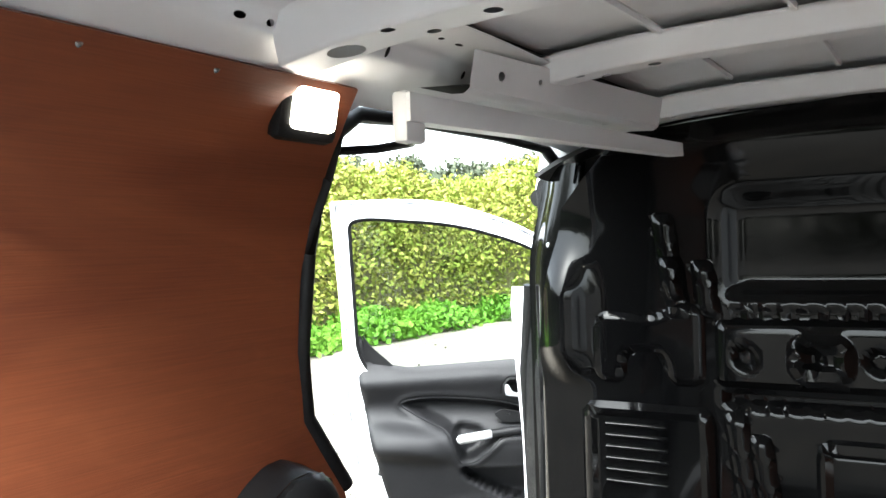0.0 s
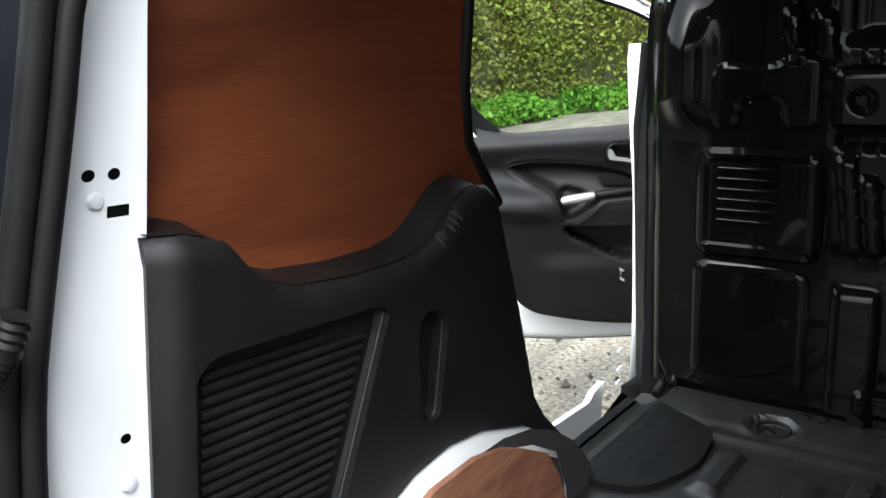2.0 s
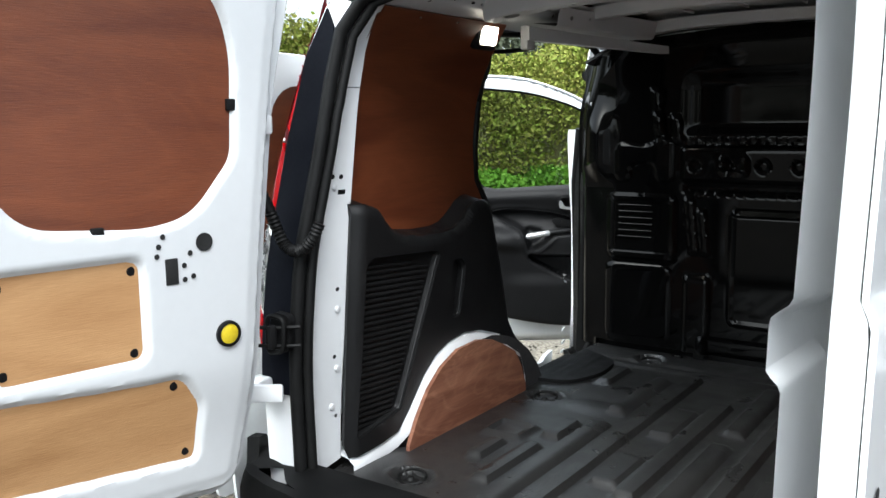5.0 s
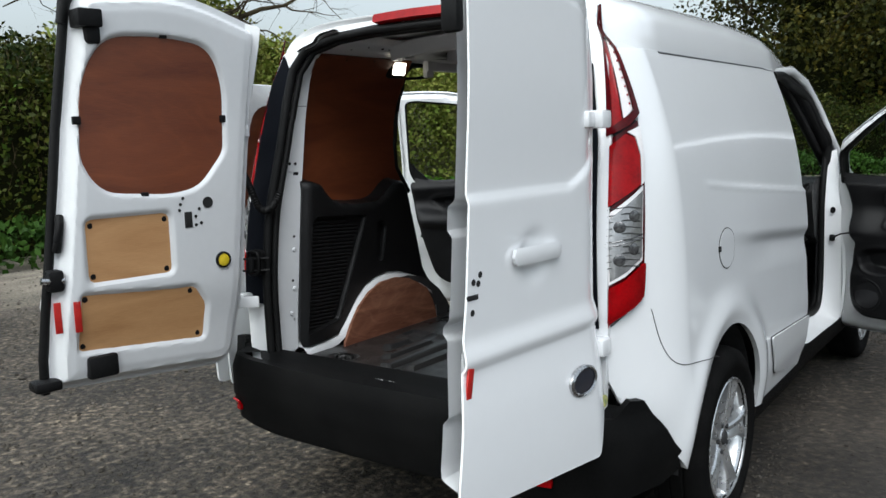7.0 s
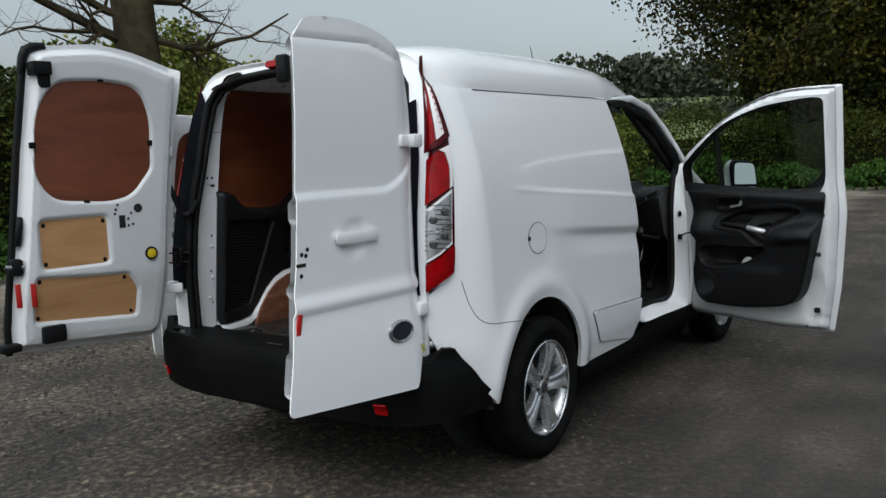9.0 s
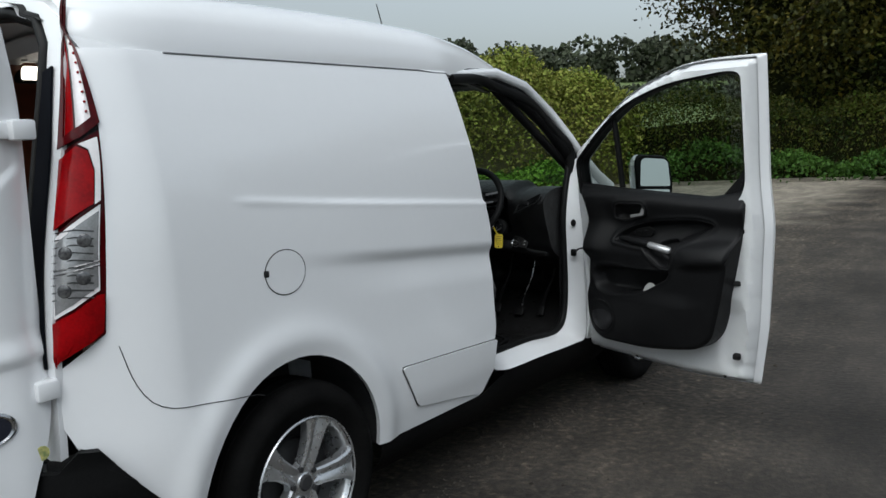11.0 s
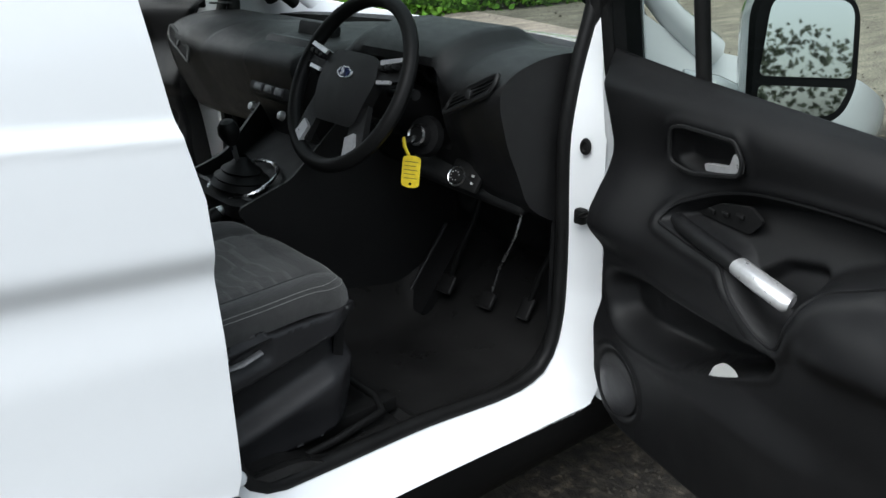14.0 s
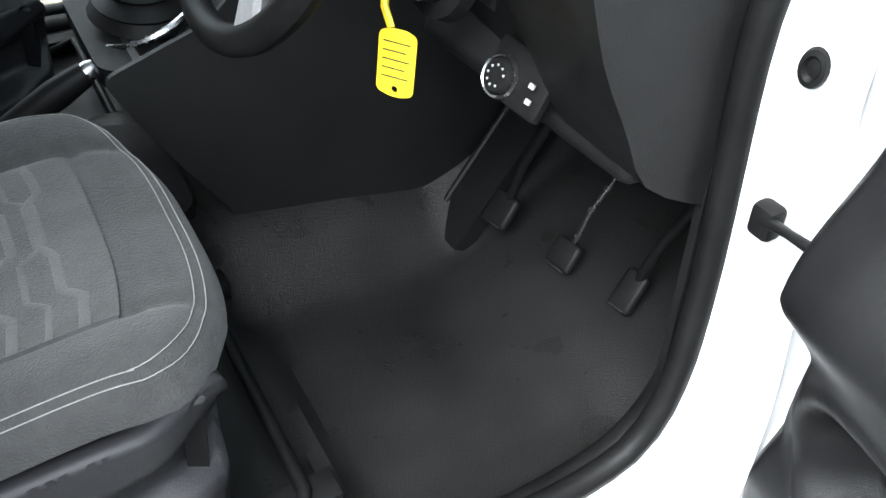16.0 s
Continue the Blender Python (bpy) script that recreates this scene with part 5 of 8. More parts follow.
        part("sticker", lathe([(0, 0.0012), (0.018, 0.0012), (0.019, 0)], material("green_sticker", (0.20, 0.26, 0.10), 0.5, spots=(0.6, 0.55, 0.2), scale=60), m, 20), door, "small round green and yellow sticker")
    for z in (0.812, 1.456):
        part("hinge", box((s * 0.742, -0.012, z), (0.055, 0.06, 0.05), WHITE, 0.008), door, "white painted hinge")
        if s < 0:
            part("hinge_arm", box((-0.700, -0.048, z), (0.105, 0.016, 0.045), WHITE, 0.006, (0, 0, 34)), door)
        else:
            part("hinge_arm", box((0.73, -0.03, z), (0.03, 0.13, 0.045), WHITE, 0.008, (0, 0, 8)), door)
# door check straps and the cable sleeve on the hinge side
plate = rounded([(-0.028, -0.052, 0.02), (0.024, -0.044, 0.02), (0.030, 0.046, 0.02), (-0.026, 0.052, 0.02)])
check = part("door_check", sheet(wind(plate, -1), lambda u, v: (-0.652 + u, -0.026 + 0.1 * u, 0.962 + v), PLASTIC, 0.02, thick=0.022), van, "black door check block")
part("rim", tube([(-0.652 + 0.9 * u, -0.040 + 0.09 * u, 0.962 + 0.9 * v) for u, v in plate], 0.006, RUBBER, 7, closed=True, up=(0, 1, 0)), check)
part("post", box((-0.654, -0.050, 0.958), (0.018, 0.022, 0.060), PLASTIC, 0.007), check)
for dz in (0.02, -0.025):
    part("rod", tube([(-0.60, -0.01, 0.962 + dz), (-0.66, -0.05, 0.960 + dz), (-0.735, -0.060, 0.956 + dz)], 0.0045, RUBBER, 6), check)
sleeve = [(-0.712, -0.060, 1.340), (-0.700, -0.020, 1.295), (-0.686, -0.008, 1.250), (-0.676, 0.0, 1.212), (-0.660, 0.004, 1.176), (-0.640, 0.008, 1.160), (-0.618, 0.010, 1.158), (-0.594, 0.014, 1.170), (-0.572, 0.020, 1.196), (-0.562, 0.030, 1.230)]
fine_sleeve = [Vector(a).lerp(Vector(b), j / 8) for a, b in zip(sleeve, sleeve[1:]) for j in range(8)]
part("cable_sleeve", tube(fine_sleeve, [0.0125 + 0.0028 * (i % 2) for i in range(len(fine_sleeve))], RUBBER, 10), van, "corrugated black cable sleeve")


# ---------------------------------------------------------------- the van: load space
def rib(x, y, cx, y0, y1, w=0.016, soft=0.012):
    return bumpy(x, cx, w, soft) * bumpy(y, (y0 + y1) / 2, (y1 - y0) / 2, 0.025)


RIBS = [(-0.285, 0.28, 0.54, 0.018), (-0.275, 0.64, 0.76, 0.022), (-0.20, 0.17, 0.80, 0.020), (-0.20, 0.92, 1.30, 0.018), (-0.105, 0.20, 1.36, 0.016), (-0.015, 0.42, 0.60, 0.03), (-0.015, 0.80, 1.02, 0.03),
        (0.055, 0.38, 1.14, 0.020), (0.15, 0.20, 0.80, 0.022), (0.15, 0.92, 1.36, 0.022), (0.245, 0.20, 1.36, 0.018), (0.34, 0.30, 0.62, 0.022), (0.34, 0.80, 1.30, 0.02), (-0.38, 0.40, 0.52, 0.014), (-0.36, 1.18, 1.34, 0.020), (0.44, 0.25, 1.30, 0.016)]


def floor_z(x, y):
    z = np.full(np.shape(x), 0.572) + 0.0008 * np.sin(x * 23 + y * 7) * np.sin(y * 11)
    for cx, y0, y1, w in RIBS:
        z = z + 0.017 * rib(x, y, cx, y0, y1, w)
    z = z + 0.012 * bumpy(x, -0.40, 0.055, 0.02) * bumpy(y, 0.62, 0.05, 0.02) - 0.010 * bumpy(x, -0.40, 0.045, 0.006) * bumpy(y, 0.62, 0.04, 0.006)
    for cx, cy in ((-0.46, 0.95), (-0.44, 0.205), (-0.33, 1.52), (0.46, 0.95), (0.44, 0.205)):
        r = np.hypot((x - cx) / 1.15, y - cy)
        z = z - 0.016 * (1 - ramp(r, 0.040, 0.052)) + 0.004 * np.exp(-((r - 0.058) / 0.008) ** 2)
    z = z + 0.008 * ramp(y, 1.40, 1.43) - 0.006 * bumpy(y, 1.46, 0.012, 0.01)
    z = z + 0.010 * np.exp(-(((x + 0.28) / 0.09) ** 2 + ((y - 0.93) / 0.055) ** 2) ** 2)
    z = z - 0.010 * ramp(-y, -0.10, -0.02)
    return z


floor_out = rounded([(-0.615, 0.03, 0), (0.615, 0.03, 0), (0.655, 0.22, 0), (0.60, 0.33, 0.02), (0.565, 0.36, 0.02), (0.565, 1.0, 0.03), (0.64, 1.10, 0.03), (0.66, 1.63, 0), (-0.60, 1.63, 0), (-0.60, 1.50, 0), (-0.42, 1.42, 0.05), (-0.395, 1.25, 0.06), (-0.46, 1.115, 0.06), (-0.60, 1.10, 0.02), (-0.565, 1.0, 0.03), (-0.565, 0.36, 0.02), (-0.60, 0.33, 0.02), (-0.655, 0.22, 0)])
part("load_floor", sheet(floor_out, lambda x, y: (x, y, floor_z(x, y)), FLOOR, 0.011, thick=0.02), van, "black rubber load floor with pressed ribs")
part("underfloor", box((0, 0.86, 0.47), (1.45, 1.70, 0.08), GAP, 0.01), van)
for cx, cy in ((-0.46, 0.95), (-0.44, 0.205), (-0.33, 1.52), (0.46, 0.95), (0.44, 0.205)):
    lash = part("lashing_ring", tube([(cx + 0.038 * math.cos(a), cy + 0.028 * math.sin(a), 0.571 + 0.008 * math.sin(a)) for a in np.linspace(0, 6.0, 16)], 0.0045, RUBBER, 7), van, "black steel lashing ring in a recess")
    part("bolt", lathe([(0, 0.012), (0.008, 0.011), (0.012, 0.004), (0.022, 0)], RUBBER, Matrix.Translation((cx - 0.005, cy, 0.558)), 14), lash)


# plastic step of the sliding door
def step_z(x, y):
    z = 0.585 - 0.075 * ramp(-x, 0.58, 0.70)
    for k in range(6):
        z = z + 0.004 * bumpy(x, -0.615 + 0.024 * k, 0.004, 0.004) * bumpy(y, 1.30, 0.14, 0.02)
    return z


part("door_step", sheet(rounded([(-0.74, 1.08, 0.03), (-0.60, 1.075, 0.02), (-0.455, 1.10, 0.06), (-0.40, 1.25, 0.06), (-0.42, 1.42, 0.05), (-0.60, 1.52, 0.03), (-0.68, 1.62, 0.02), (-0.74, 1.66, 0.02)], 8), lambda x, y: (x, y, step_z(x, y)), PLASTIC, 0.014, thick=0.02), van, "black ribbed plastic step of the sliding door")

# rear sill plate with its latch
part("sill_plate", sheet([(-0.60, -0.055), (0.60, -0.055), (0.615, 0.05), (-0.615, 0.05)], lambda x, y: (x, y, 0.578 - 0.035 * ramp(-y, 0.0, 0.06) + 0.004 * bumpy(y, -0.01, 0.004, 0.004)), PLASTIC, 0.03, thick=0.03), van, "black plastic rear sill")
for k in range(16):
    part("sill_groove", box((-0.56 + 0.028 * k, 0.075, 0.5745), (0.006, 0.05, 0.008), PLASTIC, 0.002, (0, 0, 18)), van)
latch = part("floor_latch", box((-0.03, -0.02, 0.575), (0.11, 0.05, 0.045), PLASTIC, 0.012), van, "rear door latch in the sill")
for dx in (-0.025, 0.025):
    part("striker", tube([(-0.03 + dx - 0.016, -0.045, 0.585), (-0.03 + dx - 0.016, -0.045, 0.602), (-0.03 + dx + 0.016, -0.045, 0.602), (-0.03 + dx + 0.016, -0.045, 0.585)], 0.0035, GREY_LAMP, 7), latch, "worn steel striker")

# black moulded side trim, plywood lining, wheel boxes
TRIM_TOP = [(0.192, 1.256), (0.24, 1.250), (0.278, 1.237), (0.303, 1.206), (0.340, 1.173), (0.395, 1.153), (0.50, 1.141), (0.593, 1.140), (0.640, 1.148), (0.670, 1.163), (0.720, 1.201), (0.755, 1.218), (0.790, 1.220), (0.835, 1.200), (0.850, 1.17)]
WHEELBOX = [(0.149, 0.605), (0.264, 0.612), (0.332, 0.623), (0.380, 0.670), (0.451, 0.750), (0.512, 0.796), (0.574, 0.820), (0.659, 0.831), (0.750, 0.820), (0.874, 0.780), (0.956, 0.732)]
trim_outline = TRIM_TOP + [(0.878, 1.08), (0.903, 0.985), (0.925, 0.90), (0.948, 0.81), (0.985, 0.755), (1.06, 0.679), (1.12, 0.615), (1.165, 0.570), (1.00, 0.570), (0.976, 0.70)] + WHEELBOX[::-1] + [(0.136, 0.64), (0.150, 0.80), (0.163, 0.97), (0.178, 1.12)]


def trim_x(y, z):
    """The moulded trim: it stands well into the load space, with a framed ribbed field and a grip recess."""
    top = np.interp(y, [p[0] for p in TRIM_TOP], [p[1] for p in TRIM_TOP])
    x = -0.592 - 0.016 * (1 - ramp(top - z, 0.0, 0.022))
    start = np.interp(z, [0.64, 0.80, 0.97, 1.12, 1.256], [0.136, 0.150, 0.163, 0.178, 0.192])
    x = x - 0.022 * (1 - ramp(y, start - 0.004, start + 0.034))
    end = np.interp(z, [0.57, 0.679, 0.755, 0.81, 0.985, 1.17, 1.22], [1.165, 1.06, 0.985, 0.948, 0.903, 0.85, 0.83])
    x = x - 0.035 * ramp(y, end - 0.035, end)
    return x


RIB_FIELD = rounded([(0.214, 1.095, 0.02), (0.240, 1.114, 0.02), (0.515, 1.098, 0.012), (0.540, 1.086, 0.012), (0.345, 0.680, 0.012), (0.165, 0.650, 0.012)])
GRIP = rounded([(0.596, 1.035, 0.02), (0.615, 1.062, 0.02), (0.655, 1.056, 0.02), (0.672, 1.030, 0.02), (0.640, 0.885, 0.02), (0.598, 0.885, 0.02)])
trim = part("side_trim", sheet(trim_outline[::-1], lambda y, z: (trim_x(y, z), y, z), MOULDED, 0.0085, holes=[RIB_FIELD, GRIP], thick=-0.012), van, "black moulded plastic side trim with a ribbed field")
for poly, deep, name in ((RIB_FIELD, 0.012, "rib_field"), (GRIP, 0.018, "grip_recess")):
    inner_poly = [(y + (0.36 - y if poly is RIB_FIELD else 0.63 - y) * 0.035, z + ((0.88 if poly is RIB_FIELD else 0.97) - z) * 0.035) for y, z in poly]
    part(name, sheet(inner_poly[::-1], lambda y, z, deep=deep: (trim_x(y, z) - deep, y, z), MOULDED, 0.02), trim)
    rim_a, rim_b = [(float(trim_x(y, z)), y, z) for y, z in poly + poly[:1]], [(float(trim_x(y, z)) - deep, y, z) for y, z in inner_poly + inner_poly[:1]]
    part("recess_edge", strip(rim_a, rim_b, MOULDED, rows=2), trim)
    part("rim", tube([(x + 0.0005, y, z) for x, y, z in rim_a[:-1]], 0.0032, MOULDED, 6, closed=True, up=(1, 0, 0)), trim)
for k in range(29):
    rz = 0.672 + 0.0148 * k
    y0, y1 = np.interp(rz, [0.650, 1.095], [0.180, 0.236]), np.interp(rz, [0.680, 1.086], [0.318, 0.512])
    y1 = min(y1, y0 + (1.098 - rz) / 0.06 if rz > 1.08 else 9)
    if y1 - y0 > 0.03:
        part("trim_rib", tube([(float(trim_x(y, rz)) - 0.0115, y, rz - 0.06 * (y - y0)) for y in np.linspace(y0, y1, 6)], 0.0062, MOULDED, 8), trim)
part("trim_top", sheet([(p[0], 0.0) for p in TRIM_TOP] + [(p[0], 1.0) for p in TRIM_TOP[::-1]], lambda y, t: (-0.668 + 0.0605 * t, y, np.interp(y, [p[0] for p in TRIM_TOP], [p[1] for p in TRIM_TOP]) + 0.016 * (1 - t) + 0.0015), MOULDED, 0.012, angle=50), van, "flat ledge on top of the side trim")
ply_out = [(0.235, 1.10), (0.95, 1.08), (0.925, 1.16), (0.848, 1.27), (0.836, 1.38), (0.841, 1.52), (0.836, 1.64), (0.83, 1.69), (0.82, 1.742), (0.60, 1.742), (0.252, 1.742), (0.240, 1.72), (0.236, 1.60), (0.234, 1.50), (0.222, 1.38), (0.20, 1.27), (0.235, 1.24)]
ply = part("plywood_lining", sheet(ply_out[::-1], lambda y, z: (-wall_x(z) + 0.002, y, z), PLY, 0.04, thick=-0.006), van, "red-brown plywood wall lining")
for y, z in ((0.275, 1.29), (0.50, 1.155), (0.83, 1.475), (0.405, 1.730), (0.575, 1.732)):
    m = Matrix.Translation((-float(wall_x(z)) + 0.003, y, z)) @ pose(0, 0, 0, 0, 90, 0)
    part("screw", lathe([(0, 0.005), (0.006, 0.004), (0.009, 0.0)], STEEL, m, 12), ply, "bright screw head")
part("lining_edge", tube([(-0.66 if (z > 1.70 or (y > 1.2 and z > 1.5)) else -float(wall_x(z)) + 0.002, y, z) for y, z in ((0.935, 1.16), (0.88, 1.235), (0.848, 1.28), (0.837, 1.38), (0.842, 1.52), (0.842, 1.62), (0.935, 1.705), (0.99, 1.738), (1.15, 1.748), (1.45, 1.750), (1.68, 1.742), (1.745, 1.71), (1.752, 1.60), (1.765, 1.40), (1.775, 1.10), (1.775, 0.80), (1.765, 0.66), (1.72, 0.56), (1.66, 0.53))], 0.014, RUBBER, 8), van, "black rubber seal of the sliding door opening")
# right wall lining, plain
part("plywood_lining", sheet([(0.235, 1.10), (0.24, 1.5), (0.30, 1.72), (1.62, 1.70), (1.62, 0.60), (1.05, 0.60), (0.9, 0.80), (0.66, 0.87), (0.42, 0.80), (0.3, 0.62), (0.235, 0.62)], lambda y, z: (wall_x(z) - 0.002, y, z), PLY, 0.05, thick=-0.006), van, "red-brown plywood wall lining")


def wheel_box(s):
    """The white wheel box: its curved top between the wall and its plywood face."""
    top = WHEELBOX + [(0.985, 0.66), (0.990, 0.565)]
    verts, faces = [], []
    for y, z in [(0.146, 0.600)] + top:
        for x, dz in ((0.672, 0.010), (0.632, 0.006), (0.600, 0.0), (0.566, -0.014), (0.556, -0.045)):
            verts.append((s * max(x, 0.583 + 0.001 * (0.6 - x) if y < 0.34 else 0.0), y, max(0.56, z + dz)))
    n = len(top) + 1
    for i in range(n - 1):
        faces += [((i * 5 + j, i * 5 + j + 1, i * 5 + j + 6, i * 5 + j + 5) if s < 0 else (i * 5 + j + 5, i * 5 + j + 6, i * 5 + j + 1, i * 5 + j)) for j in range(4)]
    box_part = part("wheel_box", raw(verts, faces, WHITE_IN, 70), van, "white wheel box")
    face = [(0.330, 0.566), (0.336, 0.590), (0.375, 0.655), (0.430, 0.720), (0.496, 0.768), (0.579, 0.800), (0.689, 0.805), (0.770, 0.788), (0.836, 0.758), (0.904, 0.722), (0.945, 0.660), (0.968, 0.600), (0.972, 0.566)]
    o = face if s > 0 else face[::-1]
    part("plywood_face", sheet(o[::-1], lambda y, z: (s * (0.545 + 0.012 * (z - 0.57)), y, z), PLYSCUFF, 0.03, thick=0.012), box_part, "scuffed red-brown plywood half disc")


wheel_box(-1)
wheel_box(1)


# bulkhead
BP_A = rect(-0.55, 0.94, -0.285, 1.178, 0.028)
BP_B = rect(-0.085, 0.72, 0.26, 1.135, 0.03)
BP_W = rounded([(-0.262, 1.395, 0.05), (0.40, 1.395, 0.05), (0.40, 1.62, 0.05), (-0.262, 1.62, 0.06)])
BP_C = rect(-0.555, 0.62, -0.30, 0.91, 0.03)
BP_D = rounded([(-0.52, 1.235, 0.02), (-0.47, 1.235, 0.01), (-0.46, 1.30, 0.03), (-0.37, 1.30, 0.03), (-0.36, 1.235, 0.01), (-0.30, 1.235, 0.02), (-0.30, 1.385, 0.03), (-0.345, 1.385, 0.02), (-0.40, 1.36, 0.02), (-0.52, 1.37, 0.03)])


def bulk_y(x, z):
    y = 1.635 + 0.03 * ramp(np.abs(x), 0.52, 0.66) - 0.025 * ramp(z, 1.56, 1.72)
    y = y - 0.014 * (1 - ramp(away_in(x, z, BP_A), -0.008, 0.006)) + 0.008 * (1 - ramp(away_in(x, z, BP_A), -0.022, -0.010))
    y = y - 0.012 * (1 - ramp(away_in(x, z, BP_B), -0.008, 0.006)) + 0.007 * (1 - ramp(away_in(x, z, BP_B), -0.022, -0.010))
    y = y + 0.018 * (1 - ramp(away_in(x, z, BP_W), -0.05, 0.02))
    y = y - 0.010 * (1 - ramp(away_in(x, z, BP_C), -0.008, 0.006))
    y = y - 0.012 * (1 - ramp(away_in(x, z, BP_D), -0.006, 0.006))
    y = y + 0.016 * bumpy(z, 1.208, 0.010, 0.010) * bumpy(x, 0.15, 0.40, 0.02)
    y = y - 0.018 * ramp(z, 1.232, 1.245) * (1 - ramp(z, 1.345, 1.36)) * ramp(x, -0.27, -0.255) * (1 - ramp(x, 0.5, 0.52))
    for cx in (-0.215, -0.10, 0.02, 0.14):
        r = np.hypot(x - cx, (z - 1.292))
        y = y + 0.014 * (1 - ramp(r, 0.014, 0.030))
    r = away_in(x, z, rect(-0.115, 1.262, -0.035, 1.32, 0.02))
    y = y - 0.012 * (np.exp(-((r) / 0.010) ** 2))
    for k in range(16):
        y = y + 0.005 * bumpy(x, -0.23 + 0.035 * k, 0.008, 0.010) * bumpy(z, 1.372, 0.008, 0.010)
        y = y + 0.005 * bumpy(x, -0.23 + 0.035 * k, 0.008, 0.010) * bumpy(z, 1.195, 0.006, 0.010)
    for cx, z0, z1 in ((-0.355, 1.42, 1.56), (-0.215, 0.98, 1.16), (-0.175, 0.98, 1.12), (-0.285, 1.385, 1.46), (-0.345, 1.385, 1.47)):
        y = y - 0.014 * bumpy(x + 0.12 * (z - z0), cx, 0.009, 0.012) * bumpy(z, (z0 + z1) / 2, (z1 - z0) / 2, 0.02)
    y = y - 0.05 * np.exp(-((x + 0.60) / 0.05) ** 2) * (1 - ramp(z, 1.40, 1.56)) * ramp(z, 1.20, 1.30)
    y = y - 0.02 * bumpy(z, 0.635, 0.018, 0.012) * bumpy(x, 0.05, 0.22, 0.02) - 0.015 * bumpy(x, -0.20, 0.035, 0.015) * (1 - ramp(z, 0.86, 0.90))
    return y


bulk_out = [(-0.655, 0.60), (-0.20, 0.60), (-0.20, 0.575), (0.66, 0.575), (0.665, 1.30), (0.60, 1.60), (0.45, 1.745), (0.0, 1.775), (-0.45, 1.745), (-0.60, 1.60), (-0.665, 1.30)]
part("bulkhead", sheet(bulk_out, lambda x, z: (x, bulk_y(x, z), z), BLACKSTEEL, 0.0068, thick=-0.01 * 1), van, "glossy black pressed steel bulkhead")
for k in range(6):
    z = 1.018 + 0.022 * k
    part("louvre", tube([(x, float(bulk_y(np.array([x]), np.array([z]))[0]) - 0.0135, z + 0.002 * k) for x in np.linspace(-0.505, -0.375, 6)], 0.0045, BLACKSTEEL, 8), van)
part("bulkhead_edge", sheet(bulk_out, lambda x, z: (x, 1.70, z), GAP, 0.1), van)
for z in (1.52, 1.45, 1.40, 1.30, 1.22, 1.02, 0.843, 0.70, 0.62):
    m = Matrix.Translation((-0.66, 1.70, z)) @ pose(0, 0, 0, 90, 0, 0)
    part("bolt", lathe([(0, 0.010), (0.006, 0.010), (0.008, 0.004), (0.012, 0)], STEEL, m, 10), van, "small bright bolt")
pil = part("door_pillar", sheet(rounded([(0, 0.56, 0), (1, 0.56, 0), (1, 1.70, 0), (0, 1.70, 0)]), lambda t, z: (-0.60 - 0.14 * t + 0.05 * ramp(z, 1.45, 1.72), 1.66 + 0.10 * t + 0.008 * np.sin(t * 9), z), BLACKSTEEL, 0.05, thick=0.01), van, "black inner door pillar")

# roof inside: cross bows, side rails with holes, white skin
def bow(y0, width, drop, mat=WHITE_IN, w=0.47):
    def f(x, v):
        zr = roof(np.clip(x / 0.745, -1, 1), np.full(np.shape(x), y0))[2]
        return x, y0 + width * (v - 0.5) * 2, zr - 0.016 - drop * bumpy(v, 0.5, 0.22, 0.14)
    hs = [ring(-0.40, 0.5, 0.022, 0.16, 14), ring(-0.33, 0.34, 0.008, 0.06, 10), ring(-0.30, 0.66, 0.008, 0.06, 10), ring(-0.22, 0.52, 0.010, 0.08, 10), ring(0.3, 0.5, 0.02, 0.15, 14)]
    return sheet([(-w, 0), (w, 0), (w, 1), (-w, 1)], f, mat, 0.02, holes=hs, angle=50)


for y0, wd, dr in ((0.635, 0.065, 0.055), (1.13, 0.05, 0.035)):
    b = part("roof_bow", bow(y0, wd, dr), van, "white pressed roof bow with holes")
    part("bow_hole_shade", sheet([(-0.42, 0), (0.42, 0), (0.42, 1), (-0.42, 1)], lambda x, v: (x, y0 + 0.02 * (v - 0.5), roof(x / 0.745, np.full(np.shape(x), y0))[2] - 0.02 - 0.6 * dr * bumpy(v, 0.5, 0.4, 0.1)), HOLE, 0.1), b)
part("roof_header", bow(1.60, 0.07, 0.035, WHITE_IN), van, "white roof header over the bulkhead")
for x0 in (-0.20, -0.02, 0.16, 0.34):
    part("roof_swage", tube([(x0, y, float(roof(np.array(x0 / 0.745), np.array(y))[2]) - 0.013) for y in np.linspace(0.64, 1.5, 8)], 0.006, WHITE_IN, 6), van)


